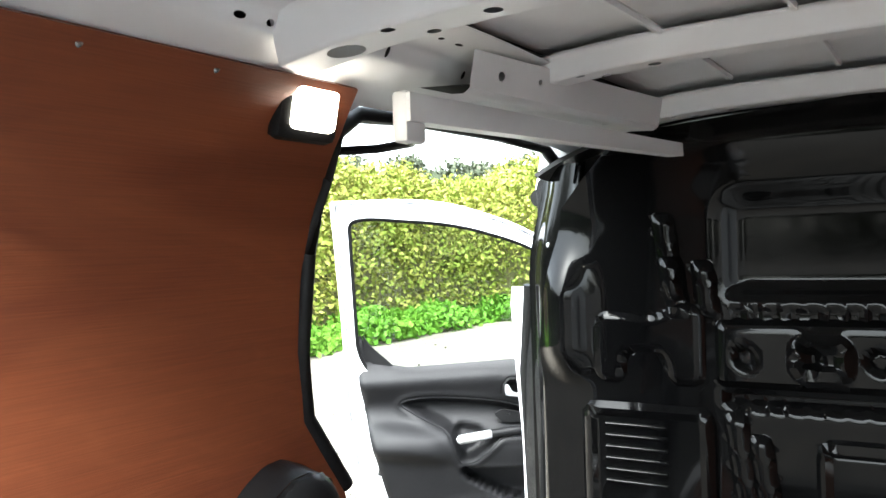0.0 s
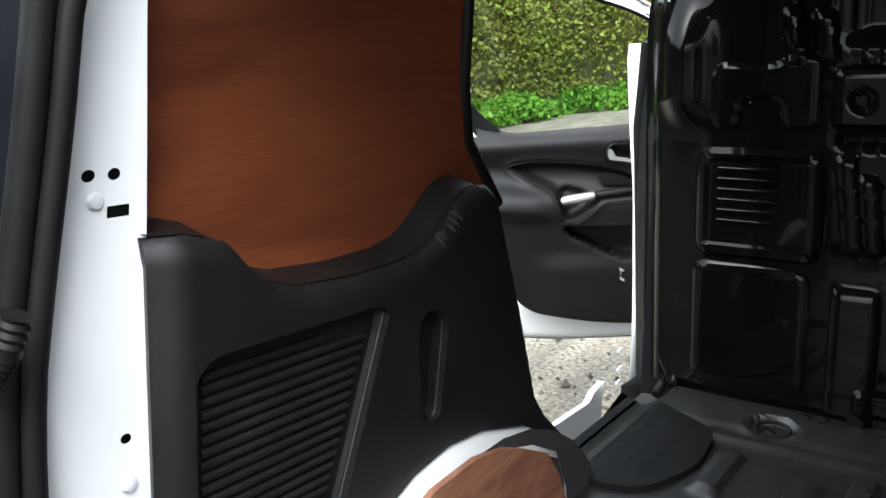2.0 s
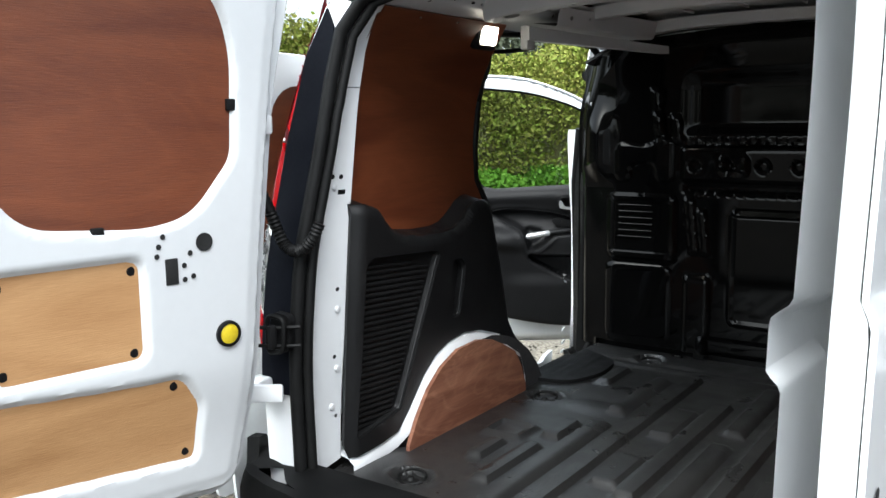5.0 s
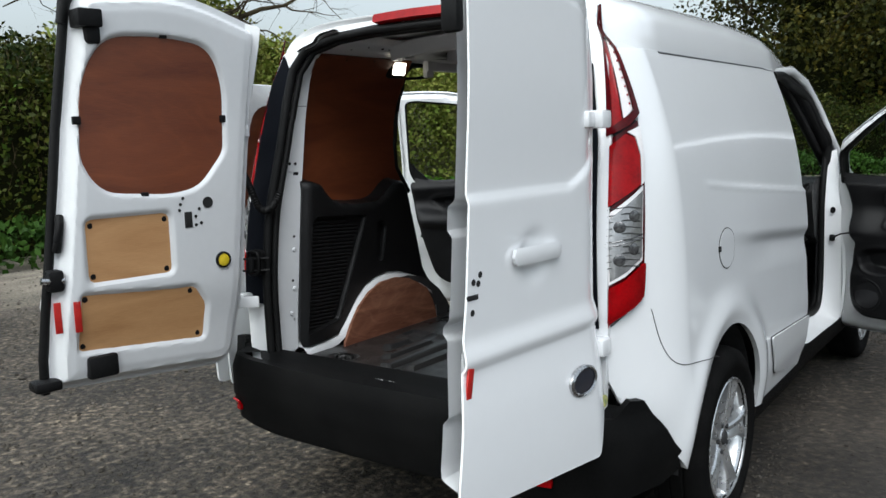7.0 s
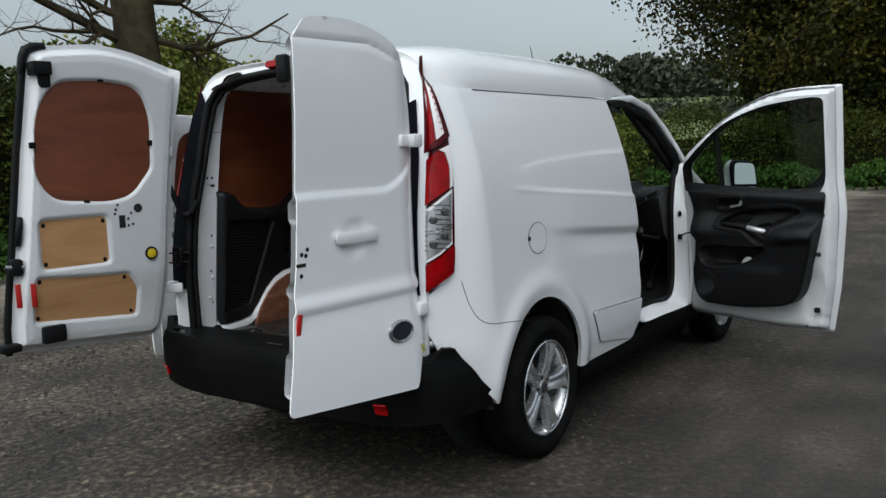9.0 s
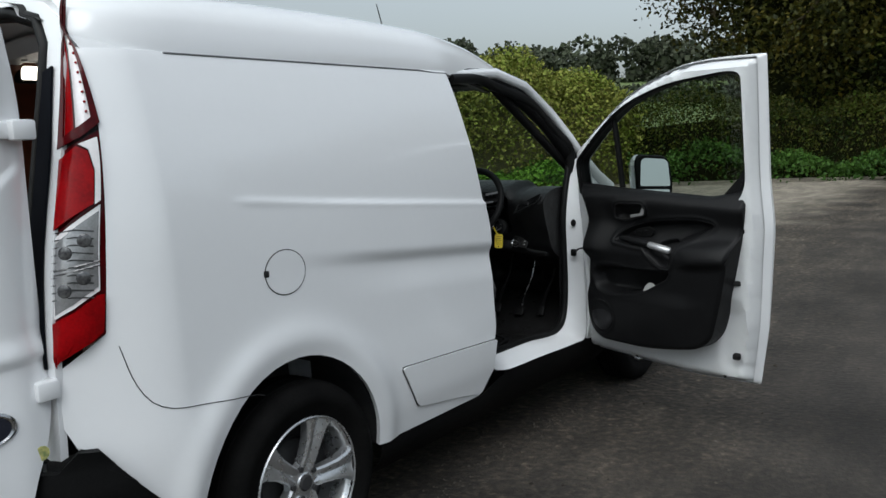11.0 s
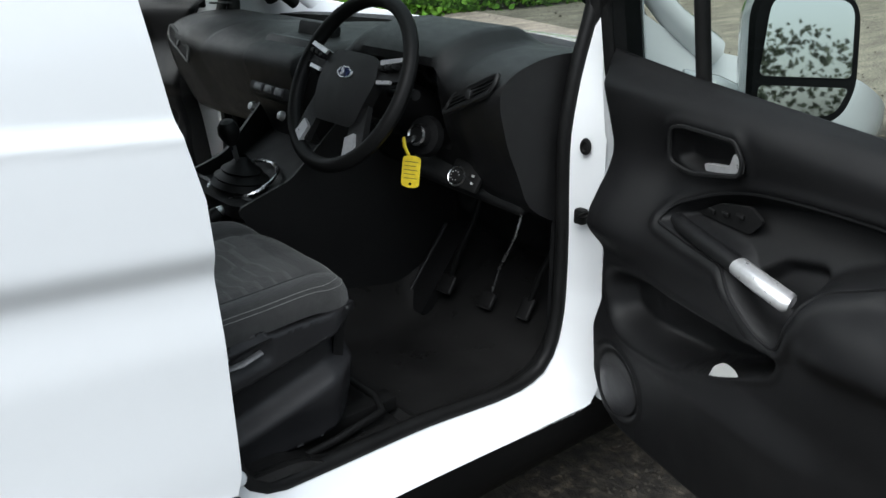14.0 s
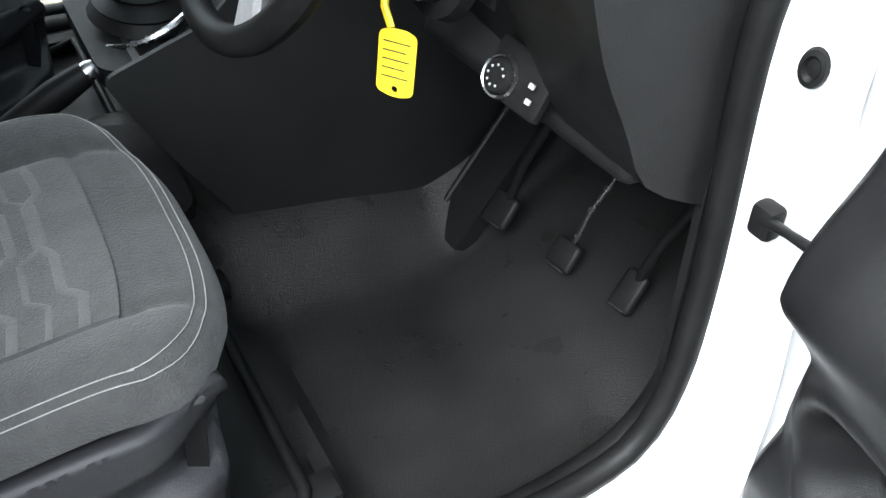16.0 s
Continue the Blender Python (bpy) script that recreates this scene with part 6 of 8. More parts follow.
def side_rail(s):
    """The white box rail between wall and roof, from the rear pillar to the cab."""
    sec = [(0.562, 1.733), (0.54, 1.743), (0.505, 1.752), (0.47, 1.764), (0.452, 1.786), (0.37, 1.800)]
    cum = np.r_[0, np.cumsum([math.hypot(sec[i + 1][0] - sec[i][0], sec[i + 1][1] - sec[i][1]) for i in range(len(sec) - 1)])]
    cum = cum / cum[-1]
    fx, fz = hermite(cum, [p[0] for p in sec]), hermite(cum, [p[1] for p in sec])
    rr = random.Random(4)
    hs = []
    y = 0.24
    while y < 1.55:
        hs.append(ring(y, rr.choice([0.40, 0.46, 0.52, 0.78]), rr.choice([0.004, 0.006, 0.009, 0.011]), rr.choice([0.018, 0.028, 0.036]), 10))
        y += rr.choice([0.045, 0.06, 0.085])
    for y in (1.00, 1.13, 1.26):
        hs.append(rect(y, 0.60, y + 0.075, 0.70, 0.01))
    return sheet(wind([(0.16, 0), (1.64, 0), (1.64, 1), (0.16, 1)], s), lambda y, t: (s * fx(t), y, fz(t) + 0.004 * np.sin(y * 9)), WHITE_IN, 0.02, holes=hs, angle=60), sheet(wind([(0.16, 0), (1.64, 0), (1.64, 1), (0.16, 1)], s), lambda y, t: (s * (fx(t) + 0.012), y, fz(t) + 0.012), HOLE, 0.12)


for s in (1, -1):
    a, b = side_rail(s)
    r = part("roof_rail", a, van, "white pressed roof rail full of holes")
    part("rail_hole_shade", b, r)
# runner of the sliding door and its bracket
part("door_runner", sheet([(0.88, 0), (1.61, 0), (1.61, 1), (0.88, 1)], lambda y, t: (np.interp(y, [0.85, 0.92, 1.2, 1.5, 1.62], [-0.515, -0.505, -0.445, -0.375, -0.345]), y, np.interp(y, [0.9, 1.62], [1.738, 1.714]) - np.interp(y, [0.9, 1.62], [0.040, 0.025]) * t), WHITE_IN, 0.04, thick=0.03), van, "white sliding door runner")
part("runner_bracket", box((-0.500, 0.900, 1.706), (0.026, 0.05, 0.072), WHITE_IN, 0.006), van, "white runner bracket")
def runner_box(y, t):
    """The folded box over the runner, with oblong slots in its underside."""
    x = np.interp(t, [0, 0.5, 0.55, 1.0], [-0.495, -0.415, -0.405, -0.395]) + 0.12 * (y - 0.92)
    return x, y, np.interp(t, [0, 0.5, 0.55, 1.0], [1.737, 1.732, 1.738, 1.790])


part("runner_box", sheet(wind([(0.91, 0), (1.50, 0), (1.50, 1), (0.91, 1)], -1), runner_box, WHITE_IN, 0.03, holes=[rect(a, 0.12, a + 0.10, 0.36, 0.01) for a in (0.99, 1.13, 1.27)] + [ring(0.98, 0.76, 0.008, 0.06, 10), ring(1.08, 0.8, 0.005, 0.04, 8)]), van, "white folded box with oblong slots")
part("runner_slot_shade", sheet(wind([(0.92, 0), (1.49, 0), (1.49, 0.5), (0.92, 0.5)], -1), lambda y, t: (runner_box(y, t)[0], y, runner_box(y, t)[2] + 0.014), HOLE, 0.1), van)
part("runner_arm", tube([(-0.50, 0.90, 1.675), (-0.53, 0.95, 1.678), (-0.60, 0.96, 1.676), (-0.72, 0.88, 1.672)], 0.007, RUBBER, 7), van, "black roller arm")
# the lit load space lamp
lamp = part("load_lamp", box((-0.560, 0.748, 1.708), (0.030, 0.118, 0.088), PLASTIC, 0.014, (0, 12, 0)), van, "square lit load space lamp with a black rim")
part("diffuser", box((-0.548, 0.750, 1.708), (0.022, 0.086, 0.062), LAMP, 0.010, (0, 12, 0)), lamp, "glowing warm white panel")


# ---------------------------------------------------------------- the van: cab shell
SILVER = material("satin_silver_plastic", (0.55, 0.55, 0.56), 0.32, 0.6, spots=(0.45, 0.45, 0.46), scale=30, gloss_noise=0.06)
CLOTH = material("dark_grey_seat_cloth", (0.019, 0.019, 0.019), 0.85, spots=(0.036, 0.036, 0.035), scale=60, amount=0.8, fine=420, bump=1.0, bump_scale=420, sheen=0.15)
CLOTH2 = material("grey_patterned_seat_cloth", (0.035, 0.035, 0.034), 0.85, spots=(0.060, 0.060, 0.058), scale=30, amount=0.8, fine=420, bump=1.0, bump_scale=420, sheen=0.15)
CLOTH3 = material("pale_grey_woven_line", (0.062, 0.062, 0.060), 0.85, spots=(0.090, 0.090, 0.087), scale=30, fine=420, bump=0.8, bump_scale=420, sheen=0.15)
THREAD = material("pale_stitching", (0.42, 0.42, 0.41), 0.7)
STITCH = material("grey_stitching", (0.26, 0.26, 0.25), 0.8, spots=(0.20, 0.20, 0.19), scale=200)
BUTTON = material("grey_button", (0.10, 0.10, 0.105), 0.4, spots=(0.14, 0.14, 0.145), scale=60)
VINYL = material("black_vinyl_floor", (0.0048, 0.0048, 0.0049), 0.36, spots=(0.018, 0.0177, 0.0174), specular=0.17, scale=6, amount=0.9, fine=500, bump=0.5, bump_scale=450, gloss_noise=0.12)
GREYPLASTIC = material("dark_grey_plastic", (0.014, 0.014, 0.0155), 0.40, spots=(0.021, 0.021, 0.0225), specular=0.25, scale=10, bump=0.3, bump_scale=800, gloss_noise=0.06)
DASH = material("black_soft_dash", (0.006, 0.006, 0.0063), 0.44, spots=(0.009, 0.009, 0.0092), specular=0.38, scale=12, bump=0.5, bump_scale=900, gloss_noise=0.06)


def smooth(points, n=40):
    """Points evenly along a smooth line through the given ones."""
    p = np.array(points, float)
    s = np.r_[0, np.cumsum(np.linalg.norm(np.diff(p, axis=0), axis=1))]
    t = np.linspace(0, s[-1], n)
    return np.stack([hermite(s, p[:, i])(t) for i in range(p.shape[1])], -1)


frame_in = [(1.772, 1.42), (1.792, 1.25), (1.818, 0.98), (1.840, 0.70), (1.858, 0.58), (1.890, 0.49), (1.955, 0.455), (2.25, 0.450), (2.52, 0.430), (2.60, 0.445), (2.648, 0.50), (2.668, 0.60), (2.672, 0.72), (2.664, 0.95), (2.680, 1.06), (2.725, 1.20), (2.75, 1.26)]
frame_out = [(1.783, 1.42), (1.805, 1.20), (1.830, 1.00), (1.834, 0.70), (1.825, 0.55), (1.820, 0.45), (1.98, 0.400), (2.25, 0.392), (2.55, 0.378), (2.66, 0.372), (2.70, 0.40), (2.705, 0.56), (2.690, 0.72), (2.682, 0.95), (2.70, 1.06), (2.745, 1.22), (2.765, 1.28)]
for s in (1, -1):
    a, b = smooth(frame_in, 70), smooth(frame_out, 70)
    xin = np.interp(a[:, 1], [0.4, 1.2, 1.45], [0.795, 0.785, 0.75])
    xout = np.interp(b[:, 1], [0.36, 0.45, 1.0, 1.2, 1.45], [0.885, 0.888, 0.878, 0.845, 0.80])
    if s < 0:
        xout = np.where(b[:, 0] < 1.90, np.minimum(xout, 0.812), xout)
    part("door_frame", strip(np.c_[s * xin, a], np.c_[s * xout, b], WHITE, rows=8, flip=s < 0), van, "white painted door opening with sill")
    part("door_seal", tube(np.c_[s * (xin - 0.004), a + [0, 0.004]].tolist(), 0.016, RUBBER, 10, up=(1, 0, 0)), van, "black rubber door seal")
    part("sill", strip([(s * 0.885, 1.10, 0.345), (s * 0.885, 1.74, 0.345), (s * 0.885, 1.95, 0.40), (s * 0.885, 2.70, 0.375), (s * 0.885, 2.95, 0.36)], [(s * 0.80, 1.10, 0.20), (s * 0.80, 1.74, 0.20), (s * 0.80, 1.95, 0.20), (s * 0.80, 2.70, 0.20), (s * 0.80, 2.95, 0.20)], BUMPER, (s * 0.03, 0, 0), 6, flip=s < 0), van, "black plastic sill")
    for y, z in ((1.838, 0.50), (1.842, 0.555), (1.833, 0.46)):
        part("bolt", lathe([(0, 0.006), (0.010, 0.005), (0.013, 0)], WHITE_IN, Matrix.Translation((s * 0.855, y + 0.008, z)) @ pose(0, 0, 0, 0, 60 * s, 0), 14), van)
    part("hole", lathe([(0, 0.002), (0.007, 0.001), (0.010, 0.005), (0.0145, 0.004), (0.016, 0.0)], RUBBER, Matrix.Translation((s * 0.840, 2.666, 0.962)) @ pose(0, 0, 0, 86, 0, 12 * s) @ Matrix.Diagonal((0.8, 1.1, 1, 1)), 18), van, "dark oval grommet")
    part("hinge_panel", strip([(s * 0.880, 2.700, 0.39), (s * 0.882, 2.702, 0.56), (s * 0.879, 2.690, 0.72), (s * 0.872, 2.682, 0.95), (s * 0.855, 2.70, 1.06)], [(s * 0.900, 2.775, 0.39), (s * 0.902, 2.775, 0.56), (s * 0.899, 2.77, 0.72), (s * 0.892, 2.765, 0.95), (s * 0.875, 2.775, 1.06)], WHITE, rows=3, flip=s < 0), van, "white hinge pillar")
    part("striker", tube([(s * 0.835, 1.832, 0.800), (s * 0.856, 1.850, 0.800), (s * 0.856, 1.850, 0.772), (s * 0.835, 1.832, 0.772)], 0.004, STEEL, 7), van, "bright door striker loop")
    # front wing, bonnet side and screen edge
    warch = [(3.40 + 0.385 * math.cos(t), 0.33 + 0.41 * math.sin(t)) for t in np.linspace(math.pi, 0, 21)]
    wo = [(2.715, 0.375), (3.015, 0.345)] + warch[1:-1] + [(3.785, 0.34), (4.10, 0.36), (4.12, 0.62), (4.02, 0.86), (3.70, 0.985), (3.30, 1.065), (3.02, 1.125), (2.78, 1.24), (2.745, 1.15), (2.70, 1.0), (2.705, 0.6)]
    part("wing", sheet(wind(wo, -s), lambda y, z: (s * (side_x(y, z) - 0.02 * ramp(z, 0.9, 1.1)), y, z), WHITE, 0.04, thick=0.015), van, "white front wing")


def bonnet(x, y):
    return x, y, np.interp(y, [3.02, 3.3, 3.7, 4.0, 4.22], [1.085, 1.060, 1.000, 0.92, 0.78]) - 0.10 * np.abs(x / 0.86) ** 3


part("bonnet", sheet([(-0.845, 3.02), (0.845, 3.02), (0.84, 3.7), (0.78, 4.0), (0.60, 4.18), (-0.60, 4.18), (-0.78, 4.0), (-0.84, 3.7)], bonnet, WHITE, 0.06, thick=0.02), van, "white bonnet")
part("front_panel", sheet([(-0.80, 0.30), (0.80, 0.30), (0.80, 0.86), (-0.80, 0.86)], lambda x, z: (x, 4.30 - 0.32 * np.abs(x / 0.8) ** 2.5 - 0.10 * ramp(z, 0.6, 0.86), z), BUMPER, 0.05, thick=0.03), van, "black and white front bumper")
part("screen_base", sheet([(-0.80, 2.98), (0.80, 2.98), (0.80, 3.08), (-0.80, 3.08)], lambda x, y: (x, y - 0.10 * (x / 0.8) ** 2 + 0.04, 1.092 - 0.02 * (x / 0.8) ** 2), PLASTIC, 0.08, thick=0.02), van)


def screen(u, v):
    x = u * (0.80 - 0.11 * v)
    return x, 3.06 - 0.86 * v - 0.10 * u * u * (1 - 0.3 * v), 1.125 + 0.565 * v - 0.05 * v * v * 0 - 0.02 * u * u


glass = part("windscreen", sheet(rect(-0.97, 0.03, 0.97, 0.97, 0.05), screen, GLASS, 0.08), van, "clear windscreen")
for u0 in (-0.965, 0.965):
    part("screen_edge", tube([tuple(map(float, screen(np.array(u0), np.array(v)))) for v in np.linspace(0, 1, 9)], 0.022, RUBBER, 8), van)
part("screen_edge", tube([tuple(map(float, screen(np.array(u), np.array(0.965)))) for u in np.linspace(-0.95, 0.95, 12)], 0.035, PLASTIC, 8), van)
mir = part("rear_view_mirror", box((0.0, 2.44, 1.525), (0.22, 0.035, 0.07), PLASTIC, 0.015, (20, 0, 8)), van, "black interior mirror on its stalk")
part("stalk", tube([(0, 2.46, 1.54), (0, 2.52, 1.58), (0, 2.53, 1.60)], 0.014, PLASTIC, 8), mir)
part("headliner", sheet([(-0.92, 1.68), (0.92, 1.68), (0.92, 2.24), (-0.92, 2.24)], lambda u, y: (roof(u, y)[0], y, roof(u, y)[2] - 0.035), GREYPLASTIC, 0.08, thick=0.01), van, "grey headliner")
for s in (1, -1):
    pv = part("sun_visor", box((s * 0.36, 2.26, 1.655), (0.38, 0.14, 0.022), GREYPLASTIC, 0.01, (-32, 0, 0)), van, "dark folded sun visor")
part("cab_back", sheet([(-0.74, 0.42), (0.74, 0.42), (0.70, 1.40), (0.60, 1.72), (-0.60, 1.72), (-0.70, 1.40)], lambda x, z: (x, 1.73 + 0.01 * np.sin(x * 9), z), PLASTIC, 0.1, thick=0.01), van, "black rear wall of the cab")
for s in (1, -1):
    part("pillar_trim", sheet([(0, 0.45), (1, 0.45), (1, 1.66), (0, 1.66)], lambda t, z: (s * (0.70 + 0.085 * t - 0.06 * ramp(z, 1.2, 1.6)), 1.735 + 0.07 * t + 0.03 * (1.2 - z) * t, z), PLASTIC, 0.06, thick=0.01), van, "black belt pillar trim")


# cab floor
def cab_floor(x, y):
    z = 0.395 + 0.10 * (1 - ramp(np.abs(x), 0.15, 0.33)) + 0.62 * np.clip(y - 2.64, 0, 1) ** 1.15
    z = z + 0.05 * (1 - ramp(y, 1.98, 2.12)) + 0.016 * bumpy(y - 0.06 * (np.abs(x) - 0.45), 2.300, 0.010, 0.012) * ramp(np.abs(x), 0.3, 0.36)
    z = z + 0.020 * (1 - ramp(y, 2.27, 2.30)) - 0.006 * np.exp(-((np.abs(x) - 0.325) / 0.012) ** 2) * ramp(y, 2.30, 2.34)
    z = z + 0.004 * np.sin(x * 13 + y * 5) * np.sin(y * 17 + 1) - 0.008 * bumpy(np.abs(x), 0.52, 0.16, 0.04) * bumpy(y, 2.47, 0.12, 0.05)
    return z


part("cab_floor", sheet([(-0.80, 1.74), (0.80, 1.74), (0.80, 2.66), (0.76, 2.98), (-0.76, 2.98), (-0.80, 2.66)], lambda x, y: (x, y, cab_floor(x, y) + 0.03 * ramp(np.abs(x), 0.74, 0.79)), VINYL, 0.02, thick=0.02), van, "black moulded vinyl cab floor")
part("underside", box((0, 2.3, 0.33), (1.56, 1.9, 0.06), GAP, 0.01), van)
part("engine_block", box((0, 3.55, 0.52), (1.2, 0.95, 0.45), GAP, 0.03), van, "dark engine bay")


# ---------------------------------------------------------------- seats
def seat(cx, driver):
    st = part("seat", None, van, "dark grey cloth seat with a patterned middle and pale stitching")

    across = hermite([0, 0.55, 0.64, 0.80, 0.93, 1.02, 1.12, 1.30], [0, 0.130, 0.151, 0.190, 0.222, 0.240, 0.247, 0.243])
    drop = hermite([0, 0.55, 0.62, 0.68, 0.85, 0.96, 1.04, 1.12, 1.30], [-0.010, -0.003, -0.006, 0.004, 0.014, 0.006, -0.012, -0.036, -0.095])
    along = hermite([0, 0.80, 0.92, 1.0, 1.08, 1.16, 1.28], [1.76, 2.150, 2.205, 2.230, 2.243, 2.245, 2.236])
    fall = hermite([0, 0.55, 0.80, 0.90, 0.98, 1.06, 1.14, 1.28], [-0.004, 0.006, 0.012, 0.006, -0.012, -0.040, -0.075, -0.135])

    def top(u, v):
        """The cushion: u across from -1 to 1 and on down the sides, v along from the back (0) over the front edge."""
        u, v = np.asarray(u, float), np.asarray(v, float)
        k = np.abs(u)
        y = along(v) - 0.062 * np.clip(k, 0, 1.05) ** 3 * v
        side, front = drop(k), fall(v)
        z = 0.738 + np.maximum(side, 0) + np.maximum(front, 0) - np.hypot(np.minimum(side, 0), np.minimum(front, 0))
        z = z - 0.006 * np.exp(-((v - 0.815 - 0.03 * u * u) / 0.012) ** 2) * (k < 0.66)
        return cx + np.sign(u) * across(k), y, z

    part("cushion", sheet(rounded([(-1.12, 0, 0.05), (1.12, 0, 0.05), (1.12, 1.09, 0.26), (-1.12, 1.09, 0.26)], 10), top, CLOTH, 0.028, angle=60), st, "dark grey cloth cushion")

    def on_top(line, lift):
        u, v = np.array(line, float).T
        x, y, z = top(u, v)
        return np.c_[x, y, z + lift].tolist()

    mid = rounded([(-0.60, 0.02, 0), (0.66, 0.02, 0), (0.66, 0.80, 0.05), (-0.60, 0.80, 0.05)])
    part("centre", sheet(mid, lambda u, v: (top(u, v)[0], top(u, v)[1], top(u, v)[2] + 0.003), CLOTH2, 0.03, thick=0.003), st, "grey cloth centre with pressed zigzag lines")
    for k in range(11):
        v0 = 0.05 + 0.066 * k
        jog = (0.045, 0.045, -0.035, -0.035)[k % 4]
        line = [(-0.58, v0), (-0.34, v0), (-0.26, v0 + jog), (0.02, v0 + jog), (0.12, v0 - 0.012), (0.38, v0 - 0.012), (0.45, v0 + 0.025), (0.64, v0 + 0.025)]
        line = [(a + (c - a) * j / 3, b + (d - b) * j / 3) for (a, b), (c, d) in zip(line, line[1:]) for j in range(3)] + [line[-1]]
        part("seam", tube(on_top(line, 0.0032), 0.0052 if k % 3 else 0.0034, CLOTH3, 6, flat=0.28), st, "pale woven line")
    part("cross_seam", tube(on_top([(-0.60, 0.36), (-0.3, 0.362), (0, 0.364), (0.3, 0.366), (0.66, 0.37)], 0.0022), 0.0045, GAP, 6, flat=0.4), st)
    for u0 in (-0.60, 0.66):
        part("panel_seam", tube(on_top([(u0, v) for v in np.linspace(0.02, 0.80, 12)], 0.002), 0.0028, GAP, 6, flat=0.5), st)
    for off, r in ((0.955, 0.0006), (0.990, 0.0006)):
        loop = [(-off, v) for v in np.linspace(0.03, 0.86, 14)] + [(-off + 0.2 - 0.2 * math.cos(q), off - 0.12 + 0.12 * math.sin(q)) for q in np.linspace(0.1, 1.5, 9)] + [(u, off) for u in np.linspace(-0.7, 0.7, 10)] + [(off - 0.2 + 0.2 * math.cos(q), off - 0.12 + 0.12 * math.sin(q)) for q in np.linspace(1.5, 0.1, 9)] + [(off, v) for v in np.linspace(0.86, 0.03, 14)]
        fine_loop = [(a + (c - a) * j / 3, b + (d - b) * j / 3) for (a, b), (c, d) in zip(loop, loop[1:]) for j in range(3)] + [loop[-1]]
        part("stitching", tube(on_top(fine_loop, 0.0012), r, STITCH, 5), st, "pale stitching")
    # front and side bolsters, skirts, rails
    for s in (1, -1):
        sk = rounded([(1.74, 0.45, 0.02), (2.10, 0.455, 0.03), (2.165, 0.48, 0.03), (2.200, 0.66, 0.02), (2.205, 0.708, 0.02), (2.10, 0.712, 0.05), (2.00, 0.708, 0.04), (1.87, 0.698, 0.03), (1.74, 0.69, 0)])

        def skirt_x(y, z, s=s):
            """A raised top band, a hollow below it and a second raised band low down, drawn in at the front."""
            hollow = ramp(z, 0.655 + 0.22 * (y - 2.05), 0.625 + 0.22 * (y - 2.05)) * ramp(z, 0.545 + 0.30 * (y - 2.05), 0.580 + 0.30 * (y - 2.05))
            x = 0.266 - 0.042 * hollow - 0.012 * ramp(z, 0.555, 0.47)
            x = x - 0.012 * bumpy(y, 1.935, 0.045, 0.025) * bumpy(z, 0.672 + 0.2 * (y - 1.935), 0.012, 0.014)
            return cx + s * (x - 0.045 * ramp(y, 2.12, 2.21)), y, z

        part("skirt", sheet(wind(sk, -s), skirt_x, GREYPLASTIC, 0.0075, thick=0.02, angle=180), st, "grey plastic seat skirt")
        part("rail", box((cx + s * 0.20, 2.02, 0.435), (0.045, 0.56, 0.035), RUBBER, 0.006), st, "black seat runner")
    part("front_skirt", sheet(rect(-0.225, 0.47, 0.225, 0.70, 0.03), lambda x, z: (cx + x, 2.212 - 0.03 * (x / 0.22) ** 2 - 0.12 * (0.70 - z), z), PLASTIC, 0.03, thick=-0.02), st)
    part("lever", tube([(cx + 0.256, 1.905, 0.668), (cx + 0.268, 1.935, 0.676), (cx + 0.266, 1.975, 0.686)], [0.007, 0.009, 0.008], BUTTON, 8, flat=0.5), st, "grey height lever")
    part("bar", tube([(cx - 0.16, 2.20, 0.44), (cx - 0.16, 2.26, 0.455), (cx + 0.20, 2.26, 0.455), (cx + 0.25, 2.24, 0.45), (cx + 0.25, 2.12, 0.43), (cx + 0.25, 1.95, 0.42)], 0.009, RUBBER, 8), st, "black slide bar")

    def back(u, v):
        return cx + 0.235 * u * (1 - 0.12 * v), 1.93 - 0.11 * v - 0.11 * v * v * 0.2 - 0.10 + 0.05 * np.abs(u) ** 4, 0.76 + 0.60 * v

    part("backrest", sheet(rect(-1, 0, 1, 1, 0.18, 8), back, CLOTH, 0.06, thick=0.07), st, "dark grey cloth backrest")
    part("headrest", box((cx, 1.745, 1.46), (0.26, 0.09, 0.16), CLOTH, 0.04, (-8, 0, 0), 4), st)
    return st


seat(0.455, True)
seat(-0.455, False)


# ---------------------------------------------------------------- dash, console, controls
DASH_PROFILE = smooth([(3.02, 1.085), (2.86, 1.112), (2.68, 1.122), (2.555, 1.098), (2.512, 1.052), (2.53, 0.985), (2.57, 0.90), (2.60, 0.835), (2.66, 0.790), (2.76, 0.755), (2.86, 0.66), (2.92, 0.56)], 60)


